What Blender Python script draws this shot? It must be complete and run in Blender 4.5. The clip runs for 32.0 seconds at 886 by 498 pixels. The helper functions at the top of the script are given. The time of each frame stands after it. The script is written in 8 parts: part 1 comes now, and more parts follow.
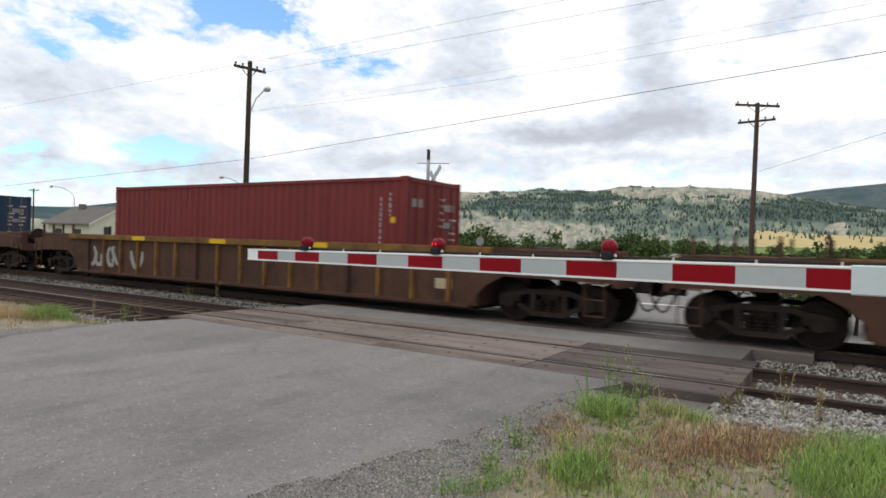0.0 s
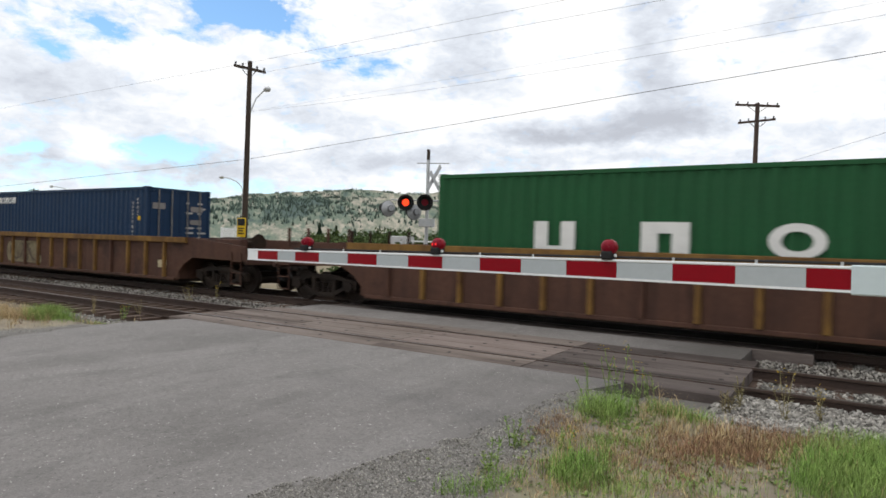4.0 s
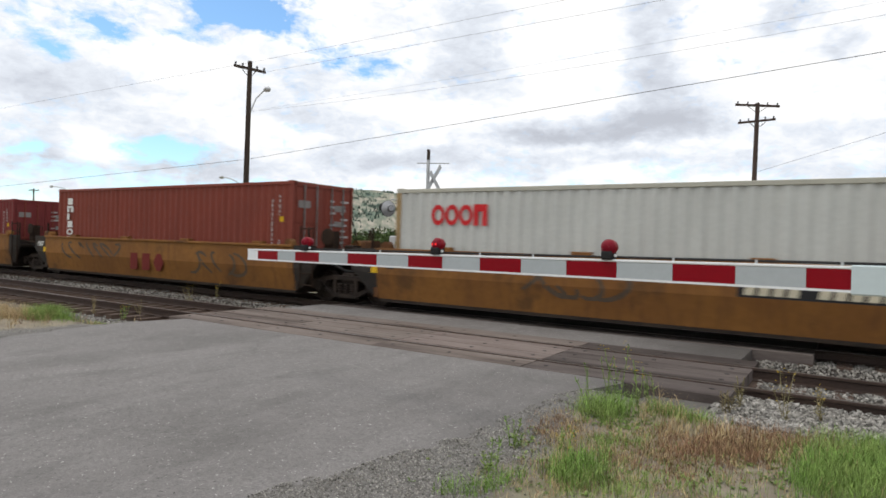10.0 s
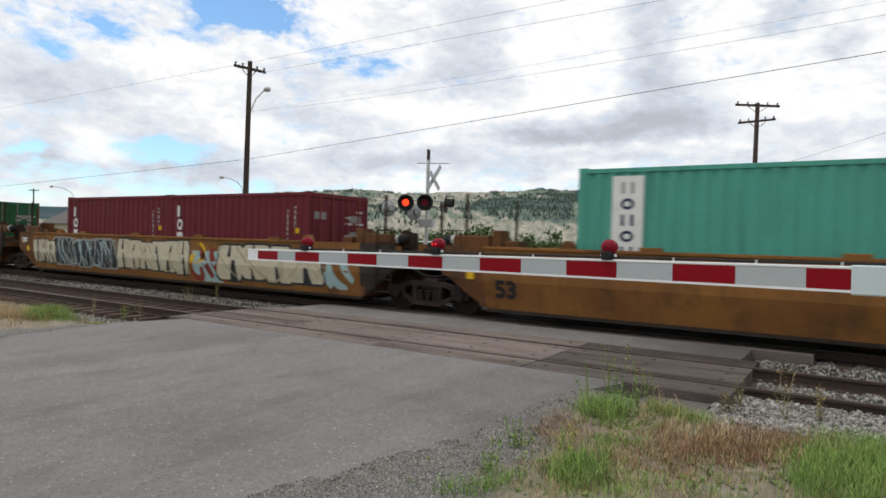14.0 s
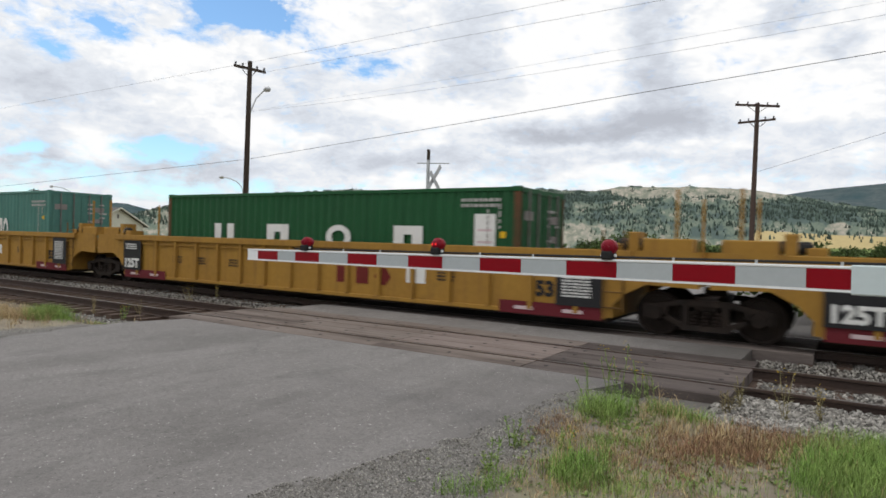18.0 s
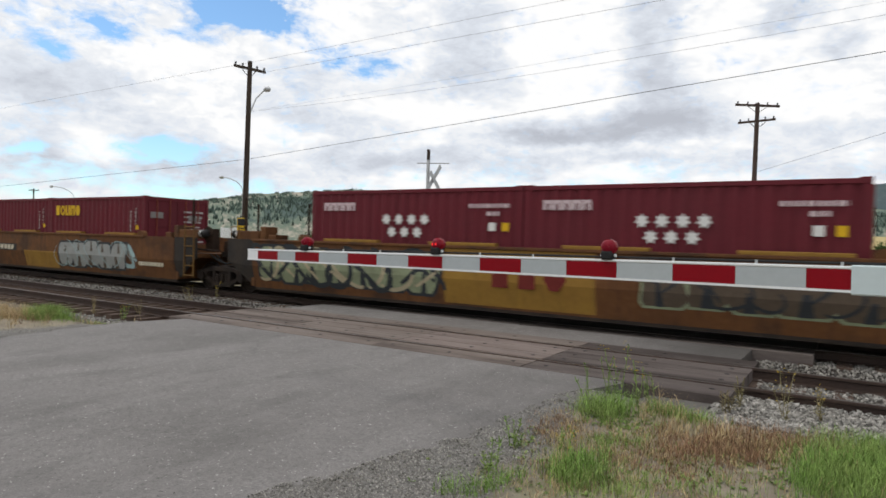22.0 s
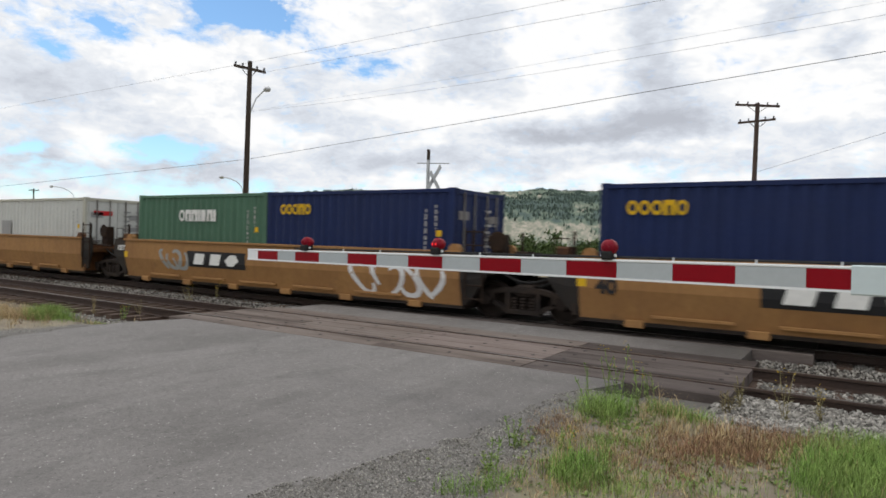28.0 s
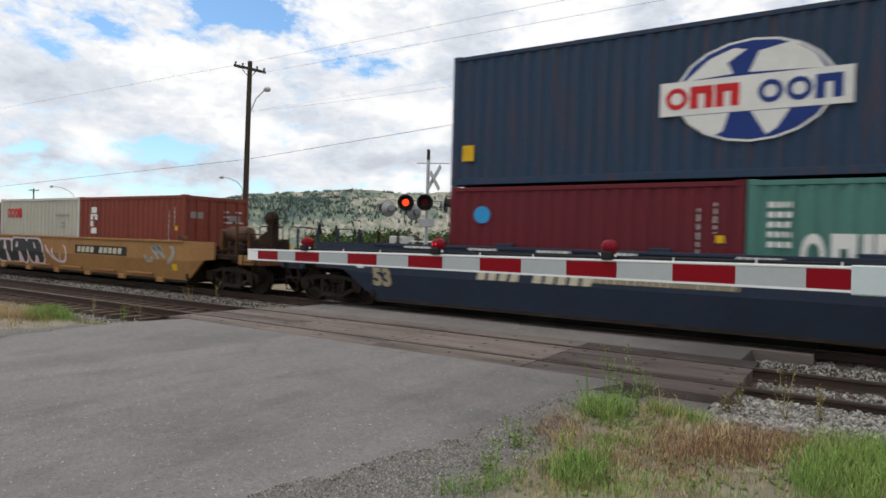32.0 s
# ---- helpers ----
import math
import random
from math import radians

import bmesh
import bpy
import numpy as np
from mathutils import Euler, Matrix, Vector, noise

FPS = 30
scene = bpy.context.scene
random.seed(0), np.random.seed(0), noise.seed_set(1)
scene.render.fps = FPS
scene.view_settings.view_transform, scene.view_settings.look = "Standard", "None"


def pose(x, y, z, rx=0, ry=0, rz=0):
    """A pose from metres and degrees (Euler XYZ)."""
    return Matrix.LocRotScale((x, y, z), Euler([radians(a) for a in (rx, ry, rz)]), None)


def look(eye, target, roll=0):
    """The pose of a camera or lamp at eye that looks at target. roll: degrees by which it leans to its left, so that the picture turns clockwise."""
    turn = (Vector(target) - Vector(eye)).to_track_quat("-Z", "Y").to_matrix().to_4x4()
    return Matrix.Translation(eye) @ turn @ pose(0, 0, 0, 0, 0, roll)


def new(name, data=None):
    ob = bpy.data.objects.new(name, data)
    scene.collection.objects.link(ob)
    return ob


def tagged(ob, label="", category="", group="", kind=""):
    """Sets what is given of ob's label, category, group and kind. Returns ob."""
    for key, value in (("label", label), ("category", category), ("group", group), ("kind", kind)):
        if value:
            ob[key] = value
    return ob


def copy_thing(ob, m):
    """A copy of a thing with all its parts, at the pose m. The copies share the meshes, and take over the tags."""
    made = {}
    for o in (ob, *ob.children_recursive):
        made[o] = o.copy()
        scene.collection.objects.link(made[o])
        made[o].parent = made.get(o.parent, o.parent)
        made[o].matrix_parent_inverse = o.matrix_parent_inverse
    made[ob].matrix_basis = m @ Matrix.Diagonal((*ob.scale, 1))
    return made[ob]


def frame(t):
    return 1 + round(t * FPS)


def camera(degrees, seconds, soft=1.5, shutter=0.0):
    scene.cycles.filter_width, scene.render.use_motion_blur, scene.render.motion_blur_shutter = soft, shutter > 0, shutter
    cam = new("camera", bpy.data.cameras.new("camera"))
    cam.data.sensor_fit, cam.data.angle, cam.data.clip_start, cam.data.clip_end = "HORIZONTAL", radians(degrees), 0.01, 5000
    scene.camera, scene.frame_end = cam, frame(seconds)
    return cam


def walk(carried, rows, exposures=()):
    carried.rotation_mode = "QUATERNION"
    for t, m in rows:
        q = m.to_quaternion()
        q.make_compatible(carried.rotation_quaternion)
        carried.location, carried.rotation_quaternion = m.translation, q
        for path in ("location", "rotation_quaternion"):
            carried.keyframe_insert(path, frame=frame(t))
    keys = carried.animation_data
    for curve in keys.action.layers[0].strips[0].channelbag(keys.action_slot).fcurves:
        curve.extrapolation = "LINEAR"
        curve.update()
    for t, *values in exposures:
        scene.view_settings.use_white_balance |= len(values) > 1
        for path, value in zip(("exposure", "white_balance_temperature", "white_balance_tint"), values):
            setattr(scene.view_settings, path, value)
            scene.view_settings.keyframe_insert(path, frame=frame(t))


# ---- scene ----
EYE = Vector((0, 0, 1.6615))
cam = camera(69.96, 32.0, soft=1.65, shutter=0.2)
VIEW = look(EYE, EYE + Vector((-0.53935, 0.84201, -0.0111)), 1.66)
walk(cam, [(0, VIEW), (32, VIEW)], exposures=[(0, -0.06), (10.2, -0.06), (10.9, -0.20), (32, -0.20)])


# ---------------------------------------------------------------- light
def sky_and_sun():
    world = bpy.data.worlds.new("sky")
    scene.world = world
    world.use_nodes = True
    nt = world.node_tree
    nt.nodes.clear()
    N, L = nt.nodes.new, nt.links.new
    out, bg = N("ShaderNodeOutputWorld"), N("ShaderNodeBackground")
    sky = N("ShaderNodeTexSky")
    sky.sky_type, sky.sun_disc = "NISHITA", False
    sky.sun_elevation, sky.sun_rotation = radians(64), radians(220)
    sky.air_density, sky.dust_density, sky.ozone_density = 1.0, 0.6, 1.5
    blue = N("ShaderNodeVectorMath")
    blue.operation = "SCALE"
    blue.inputs["Scale"].default_value = 0.22
    L(sky.outputs[0], blue.inputs[0])
    tint = N("ShaderNodeMix")
    tint.data_type, tint.blend_type = "RGBA", "MULTIPLY"
    tint.inputs["Factor"].default_value, tint.inputs["B"].default_value = 1.0, (0.78, 0.95, 1.03, 1)
    L(blue.outputs[0], tint.inputs["A"])
    co = N("ShaderNodeTexCoord")
    sep = N("ShaderNodeSeparateXYZ")
    L(co.outputs["Generated"], sep.inputs[0])

    def math_node(op, a, b=None):
        k = N("ShaderNodeMath")
        k.operation = op
        for i, q in enumerate((a, b)):
            if q is None:
                continue
            if isinstance(q, (int, float)):
                k.inputs[i].default_value = q
            else:
                L(q, k.inputs[i])
        return k.outputs[0]

    # azimuth and height over the horizon, in degrees, bent by noise at two scales so that every cloud gets a ragged rim
    az = math_node("MULTIPLY", math_node("ARCTAN2", sep.outputs["X"], sep.outputs["Y"]), 180 / math.pi)
    el = math_node("MULTIPLY", math_node("ARCSINE", sep.outputs["Z"]), 180 / math.pi)
    flat_sky = N("ShaderNodeCombineXYZ")
    L(az, flat_sky.inputs[0])
    L(el, flat_sky.inputs[1])

    def bend(src, scale, detail, gain):
        mp, tex, off, amp, add = N("ShaderNodeMapping"), N("ShaderNodeTexNoise"), N("ShaderNodeVectorMath"), N("ShaderNodeVectorMath"), N("ShaderNodeVectorMath")
        mp.inputs["Scale"].default_value = (0.6, 1.0, 1.0)
        L(src, mp.inputs[0])
        L(mp.outputs[0], tex.inputs["Vector"])
        tex.inputs["Scale"].default_value, tex.inputs["Detail"].default_value, tex.inputs["Roughness"].default_value = scale, detail, 0.6
        off.inputs[1].default_value = (-0.5, -0.5, -0.5)
        L(tex.outputs["Color"], off.inputs[0])
        amp.operation, amp.inputs[1].default_value = "MULTIPLY", (gain, gain * 0.55, 0)
        L(off.outputs[0], amp.inputs[0])
        L(src, add.inputs[0])
        L(amp.outputs[0], add.inputs[1])
        return add.outputs[0]

    bent = bend(flat_sky.outputs[0], 0.22, 9, 9.0)
    curly = bend(flat_sky.outputs[0], 0.9, 6, 2.2)

    def patches(rows, total, src):
        """Sum of soft oval patches of cloud or open sky: (azimuth, elevation, half width, half height in degrees, weight)."""
        for a, e, ra, re, weight in rows:
            gap, size, dist, rg = N("ShaderNodeVectorMath"), N("ShaderNodeVectorMath"), N("ShaderNodeVectorMath"), N("ShaderNodeMapRange")
            gap.operation, gap.inputs[1].default_value = "SUBTRACT", (a, e, 0)
            L(src, gap.inputs[0])
            size.operation, size.inputs[1].default_value = "MULTIPLY", (1 / ra, 1 / re, 0)
            L(gap.outputs[0], size.inputs[0])
            dist.operation = "LENGTH"
            L(size.outputs[0], dist.inputs[0])
            L(dist.outputs["Value"], rg.inputs["Value"])
            rg.interpolation_type = "SMOOTHSTEP"
            rg.inputs["From Min"].default_value, rg.inputs["From Max"].default_value = 0.25, 1.55
            rg.inputs["To Min"].default_value, rg.inputs["To Max"].default_value = weight, 0.0
            total = math_node("ADD", rg.outputs[0], total)
        return total

    def puffs(scale, detail, rough, lo, hi, shift, stretch=(0.5, 1.0, 1.0)):
        mp, tex, rg = N("ShaderNodeMapping"), N("ShaderNodeTexNoise"), N("ShaderNodeMapRange")
        mp.inputs["Scale"].default_value, mp.inputs["Location"].default_value = stretch, shift
        L(bend(flat_sky.outputs[0], 0.35, 4, 3.0), mp.inputs[0])
        L(mp.outputs[0], tex.inputs["Vector"])
        tex.inputs["Scale"].default_value, tex.inputs["Detail"].default_value, tex.inputs["Roughness"].default_value = scale, detail, rough
        rg.clamp = False
        rg.inputs["From Min"].default_value, rg.inputs["From Max"].default_value = 0.3, 0.7
        rg.inputs["To Min"].default_value, rg.inputs["To Max"].default_value = lo, hi
        L(tex.outputs[0], rg.inputs["Value"])
        return rg.outputs[0]

    def ramp(value, stops):
        r = N("ShaderNodeValToRGB")
        r.color_ramp.interpolation = "LINEAR"
        while len(r.color_ramp.elements) < len(stops):
            r.color_ramp.elements.new(0.5)
        for e, (at, c) in zip(r.color_ramp.elements, stops):
            e.position, e.color = at, (*c, 1)
        L(value, r.inputs[0])
        return r.outputs[0]

    # how far the sky lies open between the clouds
    gaps = patches(OPEN_SKY, math_node("ADD", puffs(0.42, 10, 0.62, -0.60, 0.46, (3.0, 1.0, 0.0)), -0.12), bent)
    gaps = math_node("ADD", gaps, puffs(1.4, 9, 0.62, -0.42, 0.42, (8.0, 4.0, 0.0)))
    cover = ramp(gaps, [(0.0, (1, 1, 1)), (0.30, (0.80, 0.80, 0.80)), (0.75, (0.30, 0.30, 0.30)), (1.0, (0, 0, 0))])
    # how thick, and so how grey from below, each cloud is
    thick = patches(CLOUD_BASES, puffs(0.30, 10, 0.58, -0.12, 0.50, (5.0, 9.0, 0.0)), bent)
    thick = patches(THIN_GREY, thick, bent)
    thick = patches(BRIGHT_HEADS, thick, curly)
    thick = math_node("ADD", thick, puffs(1.1, 9, 0.62, -0.34, 0.34, (1.0, 7.0, 0.0)))
    tone = ramp(math_node("MULTIPLY", thick, 0.6), [(0.0, (1.15, 1.15, 1.15)), (0.12, (1.03, 1.05, 1.08)), (0.36, (0.86, 0.91, 0.99)), (0.70, (0.69, 0.73, 0.81)), (1.0, (0.58, 0.61, 0.68))])
    mix = N("ShaderNodeMix")
    mix.data_type = "RGBA"
    L(cover, mix.inputs["Factor"])
    L(tint.outputs["Result"], mix.inputs["A"])
    L(tone, mix.inputs["B"])
    L(mix.outputs["Result"], bg.inputs["Color"])
    bg.inputs["Strength"].default_value = 1.0
    L(bg.outputs[0], out.inputs[0])
    lamp = bpy.data.lights.new("sun", "SUN")
    lamp.energy, lamp.angle, lamp.color = 1.0, radians(16), (1.0, 0.95, 0.87)
    new("sun", lamp).matrix_world = look(Vector((-22, -26, 70)), Vector((0, 0, 0)))


OPEN_SKY = [(-64.9, 14.3, 2.6, 1.1, 1.0), (-66.9, 15.9, 1.4, 0.8, 0.7), (-61.3, 15.9, 2.4, 0.9, 0.75), (-51.5, 18.8, 6.6, 1.7, 1.5), (-55.1, 16.3, 2.6, 0.9, 0.8), (-48.3, 18.4, 2.4, 1.3, 0.7),
            (-41.4, 15.7, 4.0, 1.2, 1.0), (-44.4, 17.0, 2.9, 0.7, 0.5), (-56.2, 6.5, 4.1, 1.2, 1.0), (-66.7, 5.8, 2.1, 0.7, 1.0), (-67.0, 2.6, 4.0, 0.7, 0.9), (-51.7, 3.5, 7.5, 0.9, 0.8), (-60.5, 4.2, 5.5, 0.8, 0.55), (-30.0, 6.0, 9.0, 1.0, 0.40), (-10.0, 6.2, 9.0, 0.9, 0.40), (-62.0, 16.8, 6.0, 1.4, 0.4), (-60.0, 5.5, 9.0, 2.2, 0.35),
            (-41.1, 4.7, 6.0, 0.6, 0.55), (-21.9, 5.2, 7.8, 0.5, 0.5)]
CLOUD_BASES = [(-30.4, 18.2, 3.6, 4.1, 0.55), (-29.7, 14.0, 6.1, 1.9, 0.35), (-14.7, 17.8, 3.5, 3.9, 0.75), (-15.5, 14.2, 4.2, 2.1, 0.45), (-17.7, 10.4, 9.9, 1.5, 1.1), (-13.1, 11.6, 5.0, 1.6, 0.7),
               (-24.0, 9.7, 5.5, 0.9, 0.7), (-4.8, 17.9, 2.2, 1.3, 0.75), (-0.2, 15.7, 1.6, 0.9, 0.6), (-62.8, 11.9, 4.2, 1.7, 0.6), (-65.7, 10.5, 3.2, 1.2, 0.4)]
THIN_GREY = [(-52.0, 5.0, 10.0, 2.5, 0.30), (-60.0, 6.0, 10.0, 3.2, 0.35), (-42.8, 10.3, 6.4, 1.6, 0.45), (-58.8, 9.4, 4.9, 1.1, 0.3), (-30.0, 7.4, 13.0, 1.2, 0.5), (-12.5, 7.9, 9.0, 0.9, 0.45), (-1.1, 9.2, 4.1, 0.9, 0.35), (-54.8, 5.4, 6.1, 0.8, 0.35), (-40.2, 7.3, 7.0, 1.2, 0.4),
             (-64.2, 4.7, 4.5, 0.7, 0.3), (-0.3, 6.4, 5.1, 0.9, 0.45), (-6.9, 6.6, 3.7, 0.8, 0.4), (-46.3, 14.1, 3.8, 1.4, 0.3), (-37.5, 18.0, 4.5, 1.8, 0.2), (-8.4, 14.7, 2.5, 1.3, 0.2)]
BRIGHT_HEADS = [(-21.7, 15.8, 5.1, 5.1, -0.8), (-24.3, 19.1, 3.5, 2.7, -0.6), (-17.6, 5.9, 2.0, 1.0, -1.6), (-16.6, 6.4, 0.9, 0.8, -0.8), (-26.1, 4.9, 1.1, 0.5, -1.3), (-35.1, 5.2, 2.0, 0.9, -1.0),
                (-8.9, 16.2, 4.7, 3.0, -0.5), (-13.5, 8.6, 7.3, 0.7, -0.3), (-40.5, 17.8, 6.0, 2.7, -0.4), (-61.5, 6.5, 2.3, 1.3, -0.7), (-55.0, 14.1, 5.2, 2.2, -0.4), (-33.2, 11.5, 8.1, 1.3, -0.5),
                (-48.1, 8.3, 4.3, 1.9, -0.4), (-4.2, 11.8, 4.7, 2.1, -0.5)]
sky_and_sun()


# ---------------------------------------------------------------- materials
def surface(name, base, other=None, rough=0.6, metal=0.0, scale=3.0, amount=0.35, bump=0.0, fine=40.0, streak=None,
            streak_amount=0.0, emit=None, island=False, stretch=(1, 1, 1), gloss=0.15, spots=None):
    """A worn surface: two colours mixed at a coarse and a fine scale, optional downward streaks, and relief."""
    m = bpy.data.materials.new(name)
    m.use_nodes = True
    nt = m.node_tree
    N, L = nt.nodes.new, nt.links.new
    b = nt.nodes["Principled BSDF"]
    co, info = N("ShaderNodeTexCoord"), N("ShaderNodeObjectInfo")
    mp = N("ShaderNodeMapping")
    mp.inputs["Scale"].default_value = stretch
    shift = N("ShaderNodeMath")
    shift.operation, shift.inputs[1].default_value = "MULTIPLY", 37.0
    L(info.outputs["Random"], shift.inputs[0])
    L(co.outputs["Object"], mp.inputs[0])
    L(shift.outputs[0], mp.inputs["Location"])
    other = other or tuple(c * 0.72 for c in base)

    def noise_of(sc, detail, lo, hi, vec=None):
        tex, ramp = N("ShaderNodeTexNoise"), N("ShaderNodeMapRange")
        L(vec or mp.outputs[0], tex.inputs["Vector"])
        tex.inputs["Scale"].default_value, tex.inputs["Detail"].default_value = sc, detail
        tex.inputs["Roughness"].default_value = 0.62
        ramp.inputs["From Min"].default_value, ramp.inputs["From Max"].default_value = lo, hi
        L(tex.outputs[0], ramp.inputs["Value"])
        return ramp.outputs[0], tex.outputs[0]

    def blend(fac, gain, a, bcol):
        g, mx = N("ShaderNodeMath"), N("ShaderNodeMix")
        g.operation, g.inputs[1].default_value = "MULTIPLY", gain
        L(fac, g.inputs[0])
        mx.data_type = "RGBA"
        L(g.outputs[0], mx.inputs["Factor"])
        if isinstance(a, tuple):
            mx.inputs["A"].default_value = (*a, 1)
        else:
            L(a, mx.inputs["A"])
        mx.inputs["B"].default_value = (*bcol, 1)
        return mx.outputs["Result"]

    coarse, _ = noise_of(scale, 5, 0.38, 0.66)
    grain, raw = noise_of(fine, 4, 0.35, 0.7)
    col = blend(coarse, amount * 1.6, base, other)
    col = blend(grain, amount * 0.8, col, tuple(c * 0.6 for c in base))
    if streak:
        m2 = N("ShaderNodeMapping")
        m2.inputs["Scale"].default_value = (5, 5, 0.35)
        L(co.outputs["Object"], m2.inputs[0])
        L(shift.outputs[0], m2.inputs["Location"])
        s, _ = noise_of(1.3, 7, 0.5, 0.72, m2.outputs[0])
        col = blend(s, streak_amount, col, streak)
    if spots:
        f, _ = noise_of(spots[1], 8, spots[2], spots[2] + 0.10)
        col = blend(f, spots[3], col, spots[0])
    if island:
        geo, hsv, rg = N("ShaderNodeNewGeometry"), N("ShaderNodeHueSaturation"), N("ShaderNodeMapRange")
        L(geo.outputs["Random Per Island"], rg.inputs["Value"])
        rg.inputs["To Min"].default_value, rg.inputs["To Max"].default_value = 0.4, 1.6
        L(rg.outputs[0], hsv.inputs["Value"])
        L(col, hsv.inputs["Color"])
        col = hsv.outputs[0]
    L(col, b.inputs["Base Color"])
    rr = N("ShaderNodeMapRange")
    L(raw, rr.inputs["Value"])
    rr.inputs["To Min"].default_value, rr.inputs["To Max"].default_value = max(rough - 0.12, 0.02), min(rough + 0.12, 1)
    L(rr.outputs[0], b.inputs["Roughness"])
    b.inputs["Metallic"].default_value = metal
    b.inputs["Specular IOR Level"].default_value = gloss
    if bump:
        bp = N("ShaderNodeBump")
        bp.inputs["Strength"].default_value, bp.inputs["Distance"].default_value = min(bump * 60, 1.0), bump
        L(raw, bp.inputs["Height"])
        L(bp.outputs[0], b.inputs["Normal"])
    if emit:
        b.inputs["Emission Color"].default_value = (*emit[:3], 1)
        b.inputs["Emission Strength"].default_value = emit[3]
    return m


def road_surface():
    """Old asphalt: pale wheel tracks along the road, stone grain, fine cracks and a few stains."""
    m = bpy.data.materials.new("old grey asphalt")
    m.use_nodes = True
    nt = m.node_tree
    N, L = nt.nodes.new, nt.links.new
    b = nt.nodes["Principled BSDF"]
    co = N("ShaderNodeTexCoord")

    def nz(sc, d, lo, hi, stretch=None):
        t, r = N("ShaderNodeTexNoise"), N("ShaderNodeMapRange")
        t.inputs["Scale"].default_value, t.inputs["Detail"].default_value, t.inputs["Roughness"].default_value = sc, d, 0.65
        src = co.outputs["Object"]
        if stretch:
            mp = N("ShaderNodeMapping")
            mp.inputs["Scale"].default_value = stretch
            L(src, mp.inputs[0])
            src = mp.outputs[0]
        L(src, t.inputs["Vector"])
        r.inputs["From Min"].default_value, r.inputs["From Max"].default_value = lo, hi
        L(t.outputs[0], r.inputs["Value"])
        return r.outputs[0], t.outputs[0]

    def mx(f, gain, a, c):
        g, k = N("ShaderNodeMath"), N("ShaderNodeMix")
        g.operation, g.inputs[1].default_value = "MULTIPLY", gain
        L(f, g.inputs[0])
        k.data_type = "RGBA"
        L(g.outputs[0], k.inputs["Factor"])
        if isinstance(a, tuple):
            k.inputs["A"].default_value = (*a, 1)
        else:
            L(a, k.inputs["A"])
        k.inputs["B"].default_value = (*c, 1)
        return k.outputs["Result"]

    col = mx(nz(0.8, 5, 0.35, 0.65, (1.0, 0.12, 1))[0], 0.9, (0.174, 0.160, 0.154), (0.244, 0.228, 0.220))
    col = mx(nz(0.5, 6, 0.50, 0.70)[0], 0.75, col, (0.115, 0.108, 0.101))
    col = mx(nz(9, 4, 0.45, 0.75)[0], 0.45, col, (0.25, 0.24, 0.225))
    col = mx(nz(2.2, 6, 0.52, 0.68, (1.0, 0.35, 1))[0], 0.5, col, (0.105, 0.098, 0.092))
    col = mx(nz(26, 4, 0.50, 0.66)[0], 0.5, col, (0.085, 0.08, 0.076))
    grain, raw = nz(70, 3, 0.42, 0.62)
    col = mx(grain, 0.55, col, (0.10, 0.096, 0.092))
    col = mx(nz(34, 2, 0.67, 0.71)[0], 0.9, col, (0.50, 0.48, 0.46))
    col = mx(nz(22, 2, 0.68, 0.72)[0], 0.8, col, (0.055, 0.05, 0.048))
    sep, dark, rg = N("ShaderNodeSeparateXYZ"), N("ShaderNodeMath"), N("ShaderNodeMapRange")
    L(co.outputs["Object"], sep.inputs[0])
    L(sep.outputs["X"], dark.inputs[0])
    L(nz(1.3, 7, 0.0, 1.4)[0], dark.inputs[1])
    rg.inputs["From Min"].default_value, rg.inputs["From Max"].default_value = -2.75, -1.55
    L(dark.outputs[0], rg.inputs["Value"])
    col = mx(rg.outputs[0], 0.75, col, (0.066, 0.060, 0.055))
    vor, warp, near = N("ShaderNodeTexVoronoi"), N("ShaderNodeVectorMath"), N("ShaderNodeMapRange")
    vor.feature, vor.inputs["Scale"].default_value = "DISTANCE_TO_EDGE", 0.42
    wn = N("ShaderNodeTexNoise")
    wn.inputs["Scale"].default_value = 2.0
    L(co.outputs["Object"], wn.inputs["Vector"])
    L(co.outputs["Object"], warp.inputs[0])
    L(wn.outputs["Color"], warp.inputs[1])
    L(warp.outputs[0], vor.inputs["Vector"])
    near.inputs["From Min"].default_value, near.inputs["From Max"].default_value = 0.007, 0.0
    L(vor.outputs["Distance"], near.inputs["Value"])
    col = mx(near.outputs[0], 0.35, col, (0.07, 0.066, 0.062))
    L(col, b.inputs["Base Color"])
    b.inputs["Roughness"].default_value = 0.88
    bp = N("ShaderNodeBump")
    bp.inputs["Strength"].default_value, bp.inputs["Distance"].default_value = 0.6, 0.006
    L(raw, bp.inputs["Height"])
    L(bp.outputs[0], b.inputs["Normal"])
    return m


